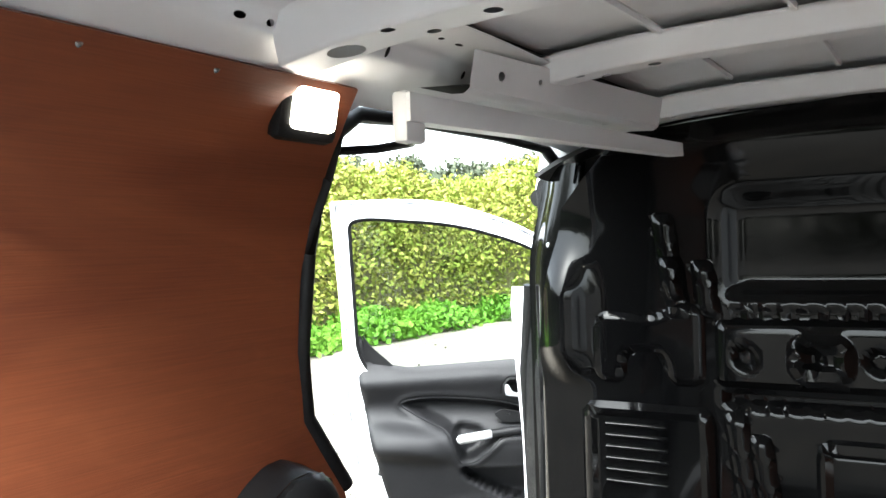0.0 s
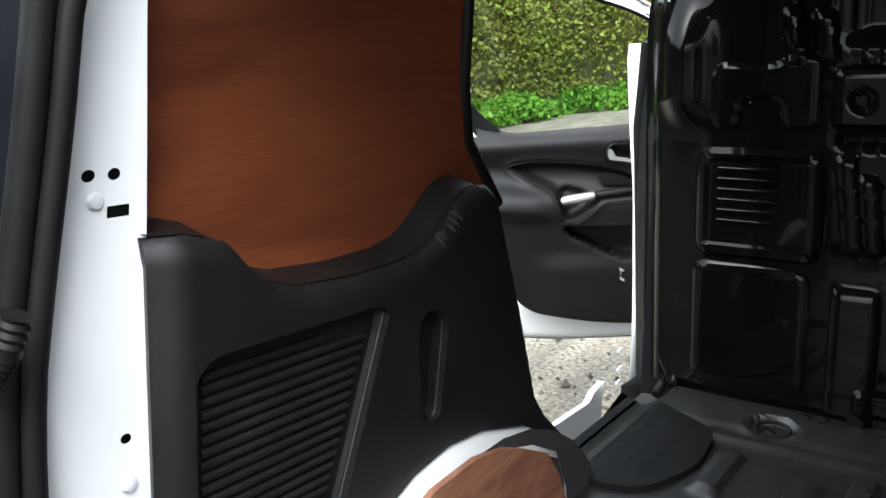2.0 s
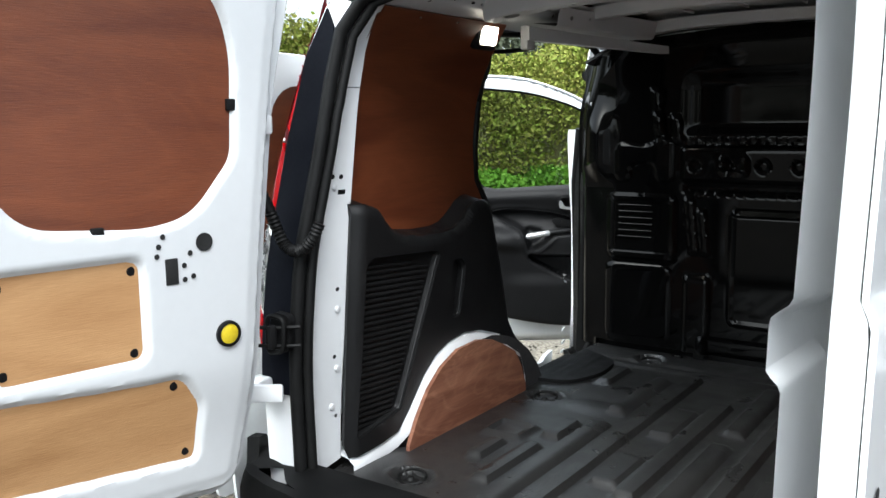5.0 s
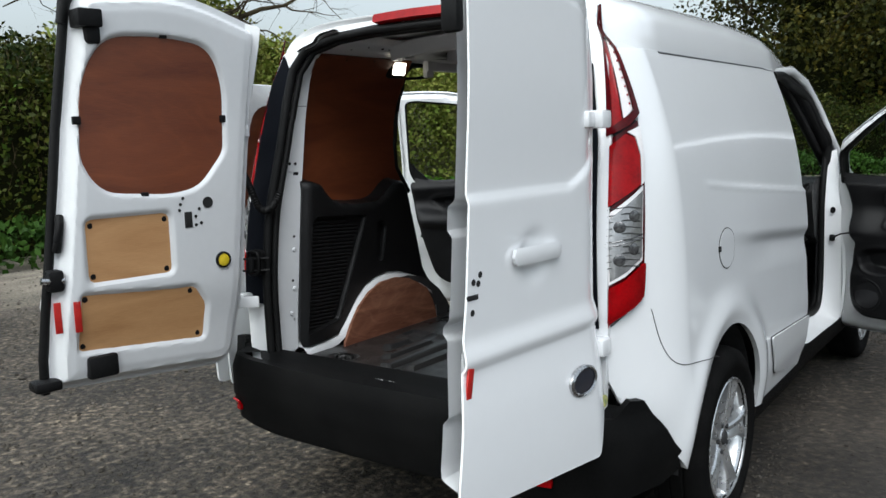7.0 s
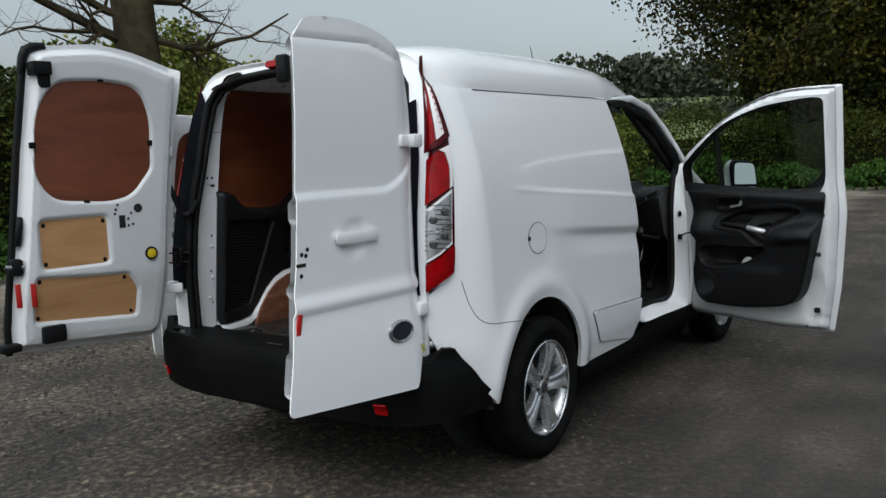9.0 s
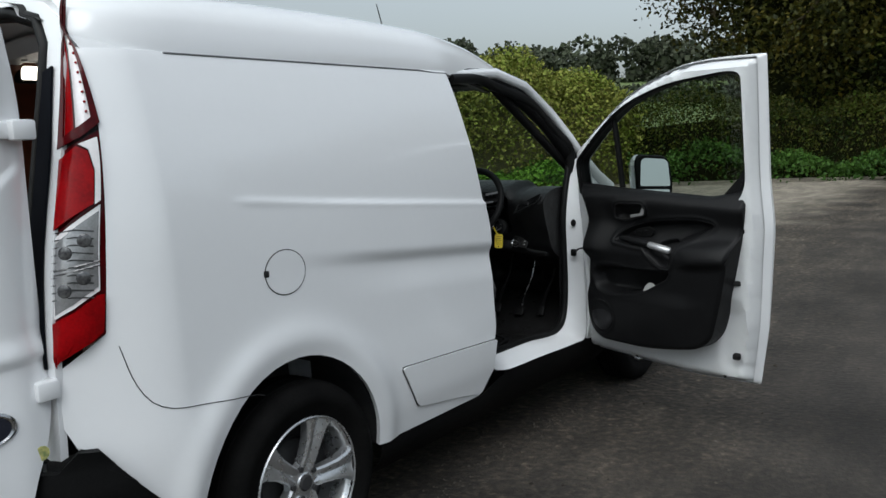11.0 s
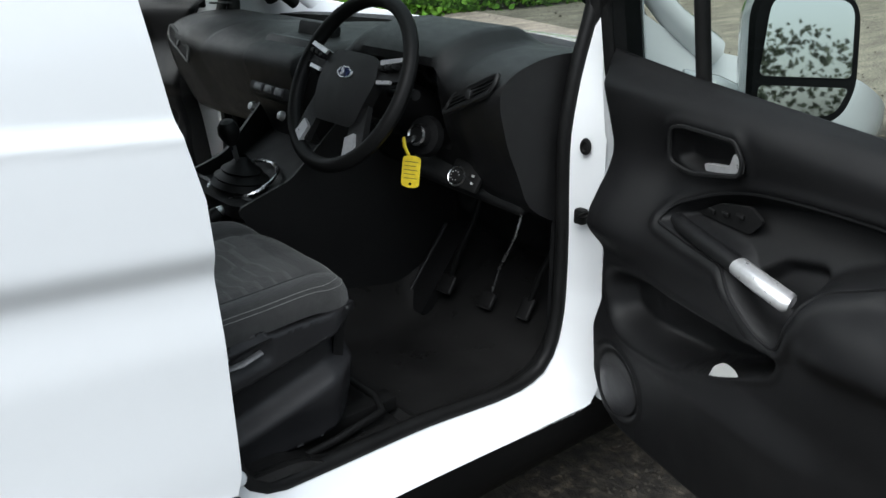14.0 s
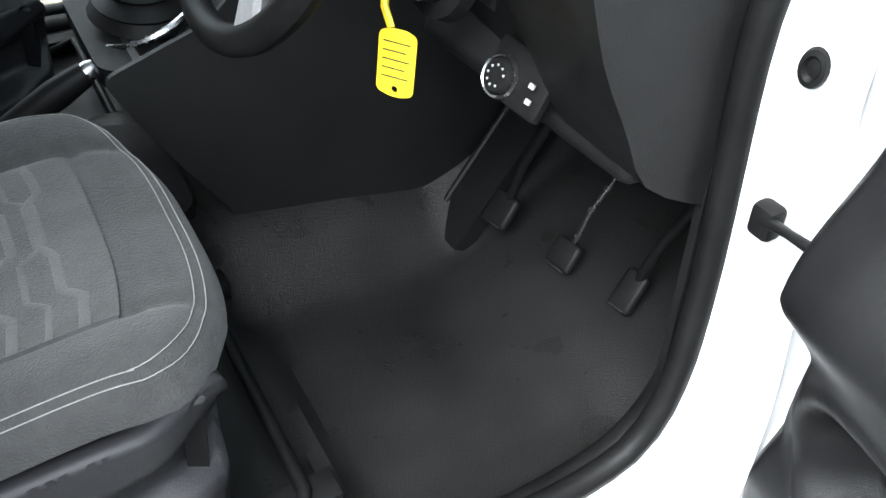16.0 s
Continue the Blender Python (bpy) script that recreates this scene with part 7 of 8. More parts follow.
def dash(x, t):
    i = np.clip(t, 0, 1) * (len(DASH_PROFILE) - 1)
    y = np.interp(i, range(len(DASH_PROFILE)), DASH_PROFILE[:, 0])
    z = np.interp(i, range(len(DASH_PROFILE)), DASH_PROFILE[:, 1])
    hood = bumpy(x, 0.395, 0.14, 0.09)
    z = z + 0.045 * hood * bumpy(t, 0.33, 0.10, 0.10)
    y = y + 0.10 * bumpy(x, 0.395, 0.13, 0.03) * bumpy(t, 0.50, 0.035, 0.03)
    ends = ramp(np.abs(x), 0.57, 0.66)
    y = y - 0.022 * ends * bumpy(t, 0.47, 0.14, 0.10)
    z = z + 0.016 * ends * bumpy(t, 0.34, 0.1, 0.1)
    z = z - 0.010 * np.exp(-((np.abs(x) - 0.575) / 0.016) ** 2) * bumpy(t, 0.30, 0.14, 0.06)
    y = y - 0.10 * bumpy(x, 0.0, 0.12, 0.06) * bumpy(t, 0.58, 0.16, 0.08)
    y = y + 0.06 * bumpy(x, 0.39, 0.13, 0.05) * bumpy(t, 0.80, 0.10, 0.08)
    y = y - 0.02 * np.abs(x) * ramp(t, 0.6, 0.75)
    z = z - 0.035 * ramp(-x, 0.05, 0.40) * (1 - ramp(t, 0.6, 0.8))
    return x, y, z


part("dashboard", sheet([(-0.765, 0), (0.765, 0), (0.765, 1), (-0.765, 1)], dash, DASH, 0.016), van, "black grained dashboard")
for s in (1, -1):
    cap = [(float(dash(np.array(s * 0.765), np.array(t))[1]), float(dash(np.array(s * 0.765), np.array(t))[2])) for t in np.linspace(0, 1, 40)]
    part("dash_end", sheet(wind(cap + [(3.02, 0.56)], -s), lambda y, z: (s * (0.765 + 0.006 * np.sin((z - 0.6) * 5)), y, z), DASH, 0.03, thick=0.01), van, "dark dash end panel")
    part("kick_panel", sheet(wind([(2.66, 0.42), (2.98, 0.55), (2.98, 0.95), (2.66, 0.95)], -s), lambda y, z: (s * 0.772, y, z), PLASTIC, 0.06, thick=0.01), van)
    low = 0.0 if s > 0 else 0.045

    def vent_at(u, v, lift=0.0, s=s, low=low):
        """A slanting slot on the dash pod, rising outwards."""
        return s * (0.612 + 0.140 * u + 0.006 * v), 2.484 - lift + 0.016 * v + 0.004 * u, 1.014 - low + 0.066 * u + 0.038 * v

    slot = rounded([(0.0, 0.05, 0.12), (0.9, 0.0, 0.12), (1.0, 0.5, 0.1), (0.98, 1.0, 0.15), (0.10, 1.0, 0.2)])
    vent = part("air_vent", sheet(wind(slot, s), vent_at, GAP, 0.08), van, "black slatted air vent")
    part("frame", tube([vent_at(u, v, 0.003) for u, v in slot], 0.0055, DASH, 7, closed=True, up=(0, 1, 0)), vent, "raised black vent frame")
    for k in range(4):
        v0 = 0.18 + 0.21 * k
        part("slat", tube([vent_at(u, v0, 0.004) for u in (0.06, 0.35, 0.65, 0.93)], 0.0032, PLASTIC, 6, flat=0.6), vent)
    part("thumbwheel", box(vent_at(0.5, 0.5, 0.006), (0.016, 0.010, 0.020), DASH, 0.003, (-20, 0, 0)), vent)
    part("side_vent", box((s * 0.735, 2.668, 1.128), (0.020, 0.085, 0.006), GAP, 0.002, (-4, 0, -18 * s)), van, "dark slot in the dash top")

# instrument binnacle
part("instrument_hood", sheet(rect(-1, 0, 1, 1, 0.1), lambda u, v: (0.395 + 0.17 * u, 2.60 + 0.06 * v, 1.06 + 0.085 * v * (1 - 0.25 * u * u)), GAP, 0.08), van)
for x in (0.32, 0.47):
    part("dial", lathe([(0.05, 0.008), (0.056, 0.012), (0.06, 0.0), (0.0, -0.002)], GREYPLASTIC, Matrix.Translation((x, 2.605, 1.095)) @ pose(0, 0, 0, 62, 0, 0), 24), van)

# steering wheel
WH = Matrix.Translation((0.395, 2.40, 1.062)) @ pose(0, 0, 0, 62, 0, 0)
wheel_part = part("steering_wheel", lathe([(0.188 + 0.0165 * math.cos(a), 0.0165 * math.sin(a)) for a in np.linspace(0, 2 * math.pi, 13)], RUBBER, WH, 56), van, "black leather steering wheel with silver spokes")


def on_wheel(x, y, z):
    return tuple(WH @ Vector((x, y, z)))


def hub(u, v):
    r = 1 - 0.35 * (u * u + v * v)
    p = [WH @ Vector((0.104 * a, 0.082 * b - 0.014, 0.028 * c - 0.008)) for a, b, c in zip(np.ravel(u), np.ravel(v), np.ravel(r))]
    return tuple(np.array([[q.x, q.y, q.z] for q in p]).T)


part("hub", sheet(rounded([(-0.75, -1, 0.3), (0.75, -1, 0.3), (1, 0.3, 0.4), (0.8, 0.95, 0.3), (-0.8, 0.95, 0.3), (-1, 0.3, 0.4)], 6), hub, DASH, 0.12, thick=0.03), wheel_part, "black airbag cover")
part("badge", lathe([(0, 0.003), (0.020, 0.002), (0.023, 0)], material("blue_badge", (0.012, 0.02, 0.06), 0.25, coat=1.0), WH @ Matrix.Translation((0, 0.015, 0.018)) @ Matrix.Diagonal((1.0, 0.5, 1, 1)), 24), wheel_part, "blue oval badge")
part("badge_ring", lathe([(0.022, 0.0035), (0.0255, 0.0035), (0.027, 0)], STEEL, WH @ Matrix.Translation((0, 0.015, 0.0175)) @ Matrix.Diagonal((1.0, 0.5, 1, 1)), 24), wheel_part)
def wheel_plate(corners, mat, name, label, z0=0.010, deep=0.016):
    vs = [WH @ Vector((x, y, z0)) for x, y in corners] + [WH @ Vector((x, y, z0 - deep)) for x, y in corners]
    n = len(corners)
    part(name, raw(vs, [tuple(range(n)), tuple(range(2 * n - 1, n - 1, -1))] + [(i + n, (i + 1) % n + n, (i + 1) % n, i) for i in range(n)], mat, 30), wheel_part, label)


for s in (1, -1):
    wheel_plate([(s * 0.085, 0.008), (s * 0.180, 0.024), (s * 0.178, 0.074), (s * 0.088, 0.052)][::s], DASH, "spoke", "black spoke with buttons", 0.006)
    wheel_plate([(s * 0.104, 0.046), (s * 0.170, 0.062), (s * 0.172, 0.072), (s * 0.098, 0.056)][::s], SILVER, "spoke_trim", "satin silver edge", 0.014, 0.006)
    wheel_plate([(s * 0.108, 0.006), (s * 0.150, 0.012), (s * 0.150, 0.020), (s * 0.104, 0.014)][::s], SILVER, "spoke_trim", "satin silver edge", 0.012, 0.006)
    wheel_plate([(s * 0.072, -0.118), (s * 0.086, -0.162), (s * 0.120, -0.150), (s * 0.096, -0.104)][::s], SILVER, "spoke_inlay", "satin silver inlay", 0.012, 0.010)
    wheel_plate([(s * 0.060, -0.070), (s * 0.074, -0.150), (s * 0.128, -0.128), (s * 0.100, -0.040)][::s], DASH, "lower_spoke", "black lower spoke", 0.004, 0.014)
for s in (1, -1):
    for k in range(3):
        part("button", box(on_wheel(s * (0.112 + 0.02 * k), 0.040 + 0.004 * k, 0.012), (0.016, 0.012, 0.016), PLASTIC, 0.003, (62, 0, 0)), wheel_part)
part("column", tube([(0.395, 2.43, 1.045), (0.395, 2.56, 0.985), (0.395, 2.70, 0.92)], [0.055, 0.065, 0.06], PLASTIC, 14, flat=0.85), van, "black steering column shroud")
for s in (1, -1):
    part("stalk", tube([(0.395 + s * 0.05, 2.47, 1.035), (0.395 + s * 0.13, 2.45, 1.05), (0.395 + s * 0.18, 2.44, 1.055)], [0.010, 0.009, 0.012], PLASTIC, 8), van, "black column stalk")
# ignition with key and paper tag
ign = part("ignition", lathe([(0, 0.02), (0.020, 0.02), (0.024, 0.012), (0.026, 0.0), (0.042, -0.004), (0.046, -0.02)], PLASTIC, Matrix.Translation((0.500, 2.515, 0.945)) @ pose(0, 0, 0, 75, 0, 12), 24), van, "black ignition barrel")
part("ring", lathe([(0.017, 0.021), (0.021, 0.024), (0.024, 0.019)], STEEL, Matrix.Translation((0.500, 2.515, 0.945)) @ pose(0, 0, 0, 75, 0, 12), 24), ign, "chrome ring")
key = thing("key_tag", "yellow plastic key tag hanging from the ignition", "key tag")
part("key", tube([(0.503, 2.49, 0.945), (0.505, 2.46, 0.942)], 0.008, STEEL, 8), key, "steel key")
part("loop", tube([(0.505, 2.462, 0.950), (0.520, 2.452, 0.935), (0.533, 2.452, 0.918)], 0.004, YELLOW, 6), key)
tag_m = Matrix.Translation((0.540, 2.452, 0.884)) @ pose(0, 0, 0, 84, 4, 38)


def tag_at(u, v, lift=0.0):
    p = [tag_m @ Vector((a, b, lift)) for a, b in zip(np.ravel(u), np.ravel(v))]
    return tuple(np.array([[q.x, q.y, q.z] for q in p]).T)


part("card", sheet(rounded([(-0.020, -0.032, 0.006), (-0.006, -0.036, 0.003), (0.006, -0.036, 0.003), (0.020, -0.032, 0.006), (0.020, 0.030, 0.006), (0.008, 0.034, 0.003), (-0.008, 0.034, 0.003), (-0.020, 0.030, 0.006)]), lambda u, v: tag_at(u, v), YELLOW, 0.01, holes=[ring(0, -0.028, 0.0035, 0.0035, 10)], thick=0.0015), key, "yellow plastic card")
INK = material("dark_ink", (0.05, 0.05, 0.02), 0.7)
for k in range(5):
    part("bar", sheet(rect(-0.015, 0.020 - 0.009 * k, 0.014 - 0.004 * (k % 2), 0.0215 - 0.009 * k), lambda u, v: tag_at(u, v, 0.0006), INK, 0.02), key, "printed line")
# light switch
part("knee_panel", box((0.565, 2.612, 0.862), (0.34, 0.045, 0.115), DASH, 0.02, (-28, 6, 8), 3), van, "black knee panel under the dash")
lp = part("light_switch", box((0.600, 2.560, 0.866), (0.085, 0.016, 0.062), RUBBER, 0.012, (-28, 6, 8)), van, "black light switch panel with a chrome ringed knob")
lm = Matrix.Translation((0.583, 2.547, 0.864)) @ pose(0, 0, 0, 62, 6, 8)
part("knob", lathe([(0, 0.010), (0.015, 0.0095), (0.018, 0.006), (0.019, 0.0)], RUBBER, lm, 24), lp)
for k in range(2):
    part("mark", box((0.629, 2.548 + 0.004 * k, 0.858 + 0.016 * k), (0.006, 0.003, 0.005), THREAD, 0.0, (-28, 6, 8)), lp)
part("ring", lathe([(0.0195, 0.005), (0.0215, 0.006), (0.0228, 0.002)], STEEL, lm, 28), lp, "chrome ring")
for k in range(8):
    a = k * 0.7 + 0.4
    part("mark", box(tuple(lm @ Vector((0.0105 * math.cos(a), 0.0105 * math.sin(a), 0.0098))), (0.002, 0.002, 0.002), THREAD, 0.0), lp)
# centre console with gear lever
con = part("console", sheet([(0, 0), (1, 0), (1, 1), (0, 1)], lambda t, v: (0.175 - 0.32 * t, 2.215 + 0.05 * v + 0.10 * (1 - v) * (np.abs(t - 0.5) * 2) ** 2 + (0.18 * (1 - v)), 0.42 + 0.335 * v), DASH, 0.06, thick=-0.01), van, "black centre console with the gear lever")
for s, x0 in ((1, 0.165), (-1, -0.135)):
    part("console_side", sheet(wind(rounded([(2.215, 0.755, 0.02), (2.275, 0.625, 0.05), (2.385, 0.43, 0.06), (2.85, 0.42, 0), (2.85, 1.0, 0), (2.52, 0.95, 0.05), (2.36, 0.80, 0.03)]), -s), lambda y, z: (x0 + s * 0.05 * ramp(y, 2.3, 2.7) + s * 0.02 * np.sin((z - 0.4) * 5), y, z), DASH, 0.03, thick=0.01), con)
part("console_top", sheet(rect(-0.14, 2.22, 0.165, 2.52, 0.05), lambda x, y: (x, y, 0.752 + 0.70 * np.clip(y - 2.33, 0, 1) ** 1.1), PLASTIC, 0.04, thick=0.03), con)
part("trim_ring", tube([(0.020 + 0.100 * math.cos(a), 2.315 + 0.085 * math.sin(a), 0.772 + 0.03 * math.sin(a)) for a in np.linspace(0, 2 * math.pi, 30)[:-1]], 0.005, STEEL, 6, closed=True), con, "bright ring round the gaiter")
part("gaiter", lathe([(0.10, 0.0), (0.085, 0.02), (0.088, 0.026), (0.062, 0.045), (0.066, 0.052), (0.035, 0.075), (0.016, 0.10)], RUBBER, Matrix.Translation((0.02, 2.312, 0.764)) @ pose(0, 0, 0, -4, 4, 0) @ Matrix.Diagonal((0.9, 0.75, 0.72, 1)), 20), con, "black leather gaiter")
part("lever", tube([(0.025, 2.305, 0.815), (0.040, 2.288, 0.875)], 0.007, STEEL, 8), con, "bright lever shaft")
part("knob", lathe([(0, 0.04), (0.016, 0.037), (0.025, 0.024), (0.027, 0.008), (0.020, -0.014), (0.012, -0.026)], RUBBER, Matrix.Translation((0.044, 2.280, 0.898)) @ pose(0, 0, 0, 14, 10, 0), 20), con, "black gear knob")
stack = part("radio_panel", box((0.0, 2.470, 1.030), (0.23, 0.05, 0.17), GREYPLASTIC, 0.02, (-26, 0, 0)), van, "grey radio panel with rows of buttons")
for r in range(4):
    for c in range(3):
        part("button", box((-0.052 + 0.052 * c, 2.420 + 0.0155 * r, 0.985 + 0.032 * r), (0.040, 0.010, 0.020), BUTTON, 0.004, (-26, 0, 0)), stack)
for x in (-0.075, 0.075):
    part("knob", lathe([(0, 0.012), (0.010, 0.011), (0.013, 0.0)], SILVER, Matrix.Translation((x, 2.412, 0.930)) @ pose(0, 0, 0, 68, 0, 0), 18), stack)
part("screen", box((0.0, 2.575, 1.105), (0.17, 0.03, 0.07), PLASTIC, 0.012, (-12, 0, 0)), van, "small black display")
# handbrake and cup holder between the seats
hb = part("handbrake", tube([(0.075, 1.95, 0.60), (0.085, 2.08, 0.66), (0.089, 2.165, 0.705), (0.09, 2.21, 0.726)], [0.022, 0.020, 0.021, 0.017], RUBBER, 10), van, "black handbrake lever with a bright tip")
part("tip", lathe([(0, 0.012), (0.010, 0.010), (0.014, 0.0), (0.016, -0.02)], STEEL, Matrix.Translation((0.09, 2.215, 0.729)) @ pose(0, 0, 0, -62, 0, 0), 14), hb)
part("tunnel_box", sheet(rect(-0.10, 1.78, 0.19, 2.30, 0.06), lambda x, y: (x, y, 0.555 - 0.03 * ramp(y, 2.1, 2.3)), PLASTIC, 0.04, holes=[ring(0.10, 2.215, 0.04, 0.042, 20)], thick=0.06), van, "black tray between the seats")
part("cup_holder", lathe([(0.041, 0.006), (0.047, 0.008), (0.049, 0.0), (0.041, -0.06), (0.0, -0.06)], GREYPLASTIC, Matrix.Translation((0.10, 2.215, 0.535)), 24), van, "grey cup holder")
# pedals
for nm, x, y, z, w, h, lb in (("clutch_pedal", 0.359, 2.708, 0.486, 0.050, 0.054, "black rubber clutch pedal"), ("brake_pedal", 0.480, 2.740, 0.472, 0.048, 0.046, "black ribbed rubber brake pedal"), ("accelerator", 0.596, 2.765, 0.482, 0.038, 0.062, "black ribbed accelerator")):
    p = part(nm, box((x, y, z), (w, 0.016, h), RUBBER, 0.007, (-38, 0, 8), 3), van, lb)
    for k in range(5):
        part("rib", box((x, y - 0.0075 + (k - 2) * h * 0.12, z + (k - 2) * h * 0.15), (w * 0.78, 0.003, 0.0032), DASH, 0.001, (-38, 0, 8)), p)
    part("arm", tube([(x, y + 0.012, z + 0.01), (x + 0.022, y + 0.02, z + 0.09), (x + 0.055, y + 0.04, z + 0.18), (x + 0.06, y + 0.08, z + 0.30)], 0.0042 if nm == "brake_pedal" else 0.008, STEEL if nm == "brake_pedal" else RUBBER, 8), p)
rest = part("foot_rest", sheet(rect(0.245, 0.0, 0.325, 0.26, 0.01), lambda x, v: (x, 2.645 + 0.62 * v, 0.405 + 0.78 * v), PLASTIC, 0.03, thick=0.03), van, "black foot rest")
part("edge", tube([(0.247, 2.645 + 0.62 * v, 0.408 + 0.78 * v) for v in (0.0, 0.06, 0.13, 0.20, 0.25)], 0.006, MOULDED, 8), rest, "rounded shiny edge")


# ---------------------------------------------------------------- cab doors
DD_OUT = rounded([(-0.02, 0.300, 0.01), (0.62, 0.276, 0), (0.915, 0.290, 0.02), (0.968, 0.56, 0), (1.020, 1.00, 0.05), (1.012, 1.20, 0.05), (1.033, 1.687, 0.01), (0.80, 1.690, 0.1), (0.632, 1.675, 0.1), (0.38, 1.590, 0.15), (0.175, 1.450, 0.1), (0.012, 1.325, 0.03), (-0.003, 1.14, 0.05), (-0.02, 0.90, 0)])
DD_WIN = rounded([(0.050, 1.105, 0.01), (0.045, 1.265, 0.03), (0.20, 1.405, 0.1), (0.36, 1.520, 0.1), (0.60, 1.598, 0.1), (0.90, 1.628, 0.05), (0.968, 1.618, 0.04), (0.958, 1.17, 0.05), (0.915, 1.092, 0.06), (0.80, 1.065, 0.05)])
DD_TRIM = rounded([(0.132, 0.88, 0.03), (0.118, 0.99, 0.05), (0.098, 1.07, 0.04), (0.072, 1.118, 0.03), (0.030, 1.146, 0.02), (0.045, 1.162, 0.01), (0.30, 1.142, 0), (0.79, 1.118, 0.02), (0.905, 1.142, 0.02), (0.945, 1.235, 0.0), (0.965, 1.20, 0.02), (0.957, 1.12, 0.02), (0.935, 0.97, 0.1), (0.865, 0.69, 0.1), (0.805, 0.505, 0.06), (0.735, 0.450, 0.06), (0.47, 0.410, 0.1), (0.20, 0.414, 0.04), (0.144, 0.455, 0.04), (0.130, 0.53, 0.03), (0.133, 0.61, 0.05), (0.142, 0.73, 0.05), (0.156, 0.802, 0.012), (0.140, 0.830, 0.012)])
POCKET = rounded([(0.166, 0.738, 0.02), (0.186, 0.776, 0.025), (0.265, 0.792, 0.04), (0.40, 0.780, 0.04), (0.56, 0.782, 0.04), (0.622, 0.795, 0.03), (0.605, 0.752, 0.02), (0.474, 0.684, 0.02), (0.40, 0.660, 0.03), (0.33, 0.650, 0.03), (0.25, 0.646, 0.04), (0.190, 0.668, 0.03)])
CUP = rounded([(0.300, 0.902, 0.015), (0.318, 0.936, 0.03), (0.396, 0.974, 0.04), (0.474, 0.996, 0.05), (0.577, 1.010, 0.05), (0.736, 1.020, 0.06), (0.83, 1.0, 0.04), (0.74, 0.945, 0.05), (0.655, 0.910, 0.03), (0.632, 0.840, 0.03), (0.616, 0.800, 0.02), (0.57, 0.808, 0.03), (0.535, 0.832, 0.03), (0.503, 0.862, 0.02), (0.480, 0.886, 0.03), (0.416, 0.890, 0.03)])
WELL = rounded([(0.505, 0.872, 0.02), (0.545, 0.915, 0.02), (0.62, 0.930, 0.02), (0.648, 0.905, 0.02), (0.622, 0.838, 0.03), (0.608, 0.810, 0.02), (0.572, 0.816, 0.03), (0.538, 0.838, 0.03)])
HANDLE_CUP = rounded([(0.294, 1.064, 0.02), (0.290, 1.004, 0.015), (0.344, 0.996, 0.02), (0.461, 1.022, 0.012), (0.468, 1.046, 0.015), (0.452, 1.076, 0.012), (0.323, 1.074, 0.02)])
SPEAKER = (0.222, 0.535)


def trim_depth(u, z):
    """How deep the moulded trim lies: a rolled top, a bulging lower bin, a sunken switch bowl and a bottle pocket."""
    d = -0.100 - 0.020 * ramp(z, 0.99, 1.08) * (1 - 0.85 * ramp(z, 1.10, 1.145)) + 0.034 * ramp(z + 0.045 * u, 1.075, 1.158) ** 2
    d = d - 0.085 * (1 - ramp(z, 0.84, 1.00)) - 0.022 * (1 - ramp(z, 0.62, 0.70)) * (1 - ramp(u, 0.60, 0.80))
    d = d - 0.025 * ramp(u, 0.30, 0.17) * ramp(z, 1.09, 0.98) * ramp(z, 0.80, 0.86)
    pocket = away_in(u, z, POCKET)
    d = d + (0.050 + 0.040 * ramp(u, 0.26, 0.40)) * (1 - ramp(pocket, -0.040 + 0.030 * ramp(u, 0.26, 0.40), 0.001)) - 0.003 * np.exp(-((pocket - 0.006) / 0.005) ** 2)
    cup = away_in(u, z, CUP)
    d = d + 0.040 * (1 - ramp(cup, -0.028, 0.002)) - 0.007 * np.exp(-((cup - 0.010) / 0.009) ** 2)
    d = d + 0.030 * (1 - ramp(away_in(u, z, WELL), -0.024, 0.002))
    d = d - 0.030 * np.exp(-(((u - 0.79) / 0.13) ** 4 + ((z - 0.872 - 0.12 * (u - 0.79)) / 0.050) ** 4))
    grip = away_in(u, z, HANDLE_CUP)
    d = d + 0.024 * (1 - ramp(grip, -0.020, 0.001)) - 0.004 * np.exp(-((grip - 0.009) / 0.008) ** 2)
    r = np.hypot(u - SPEAKER[0], (z - SPEAKER[1]) / 1.12)
    d = d - 0.005 * np.exp(-((r - 0.074) / 0.004) ** 2) + 0.004 * np.exp(-((r - 0.066) / 0.004) ** 2)
    return d + 0.012 * ramp(away_in(u, z, DD_TRIM), -0.012, 0.0)


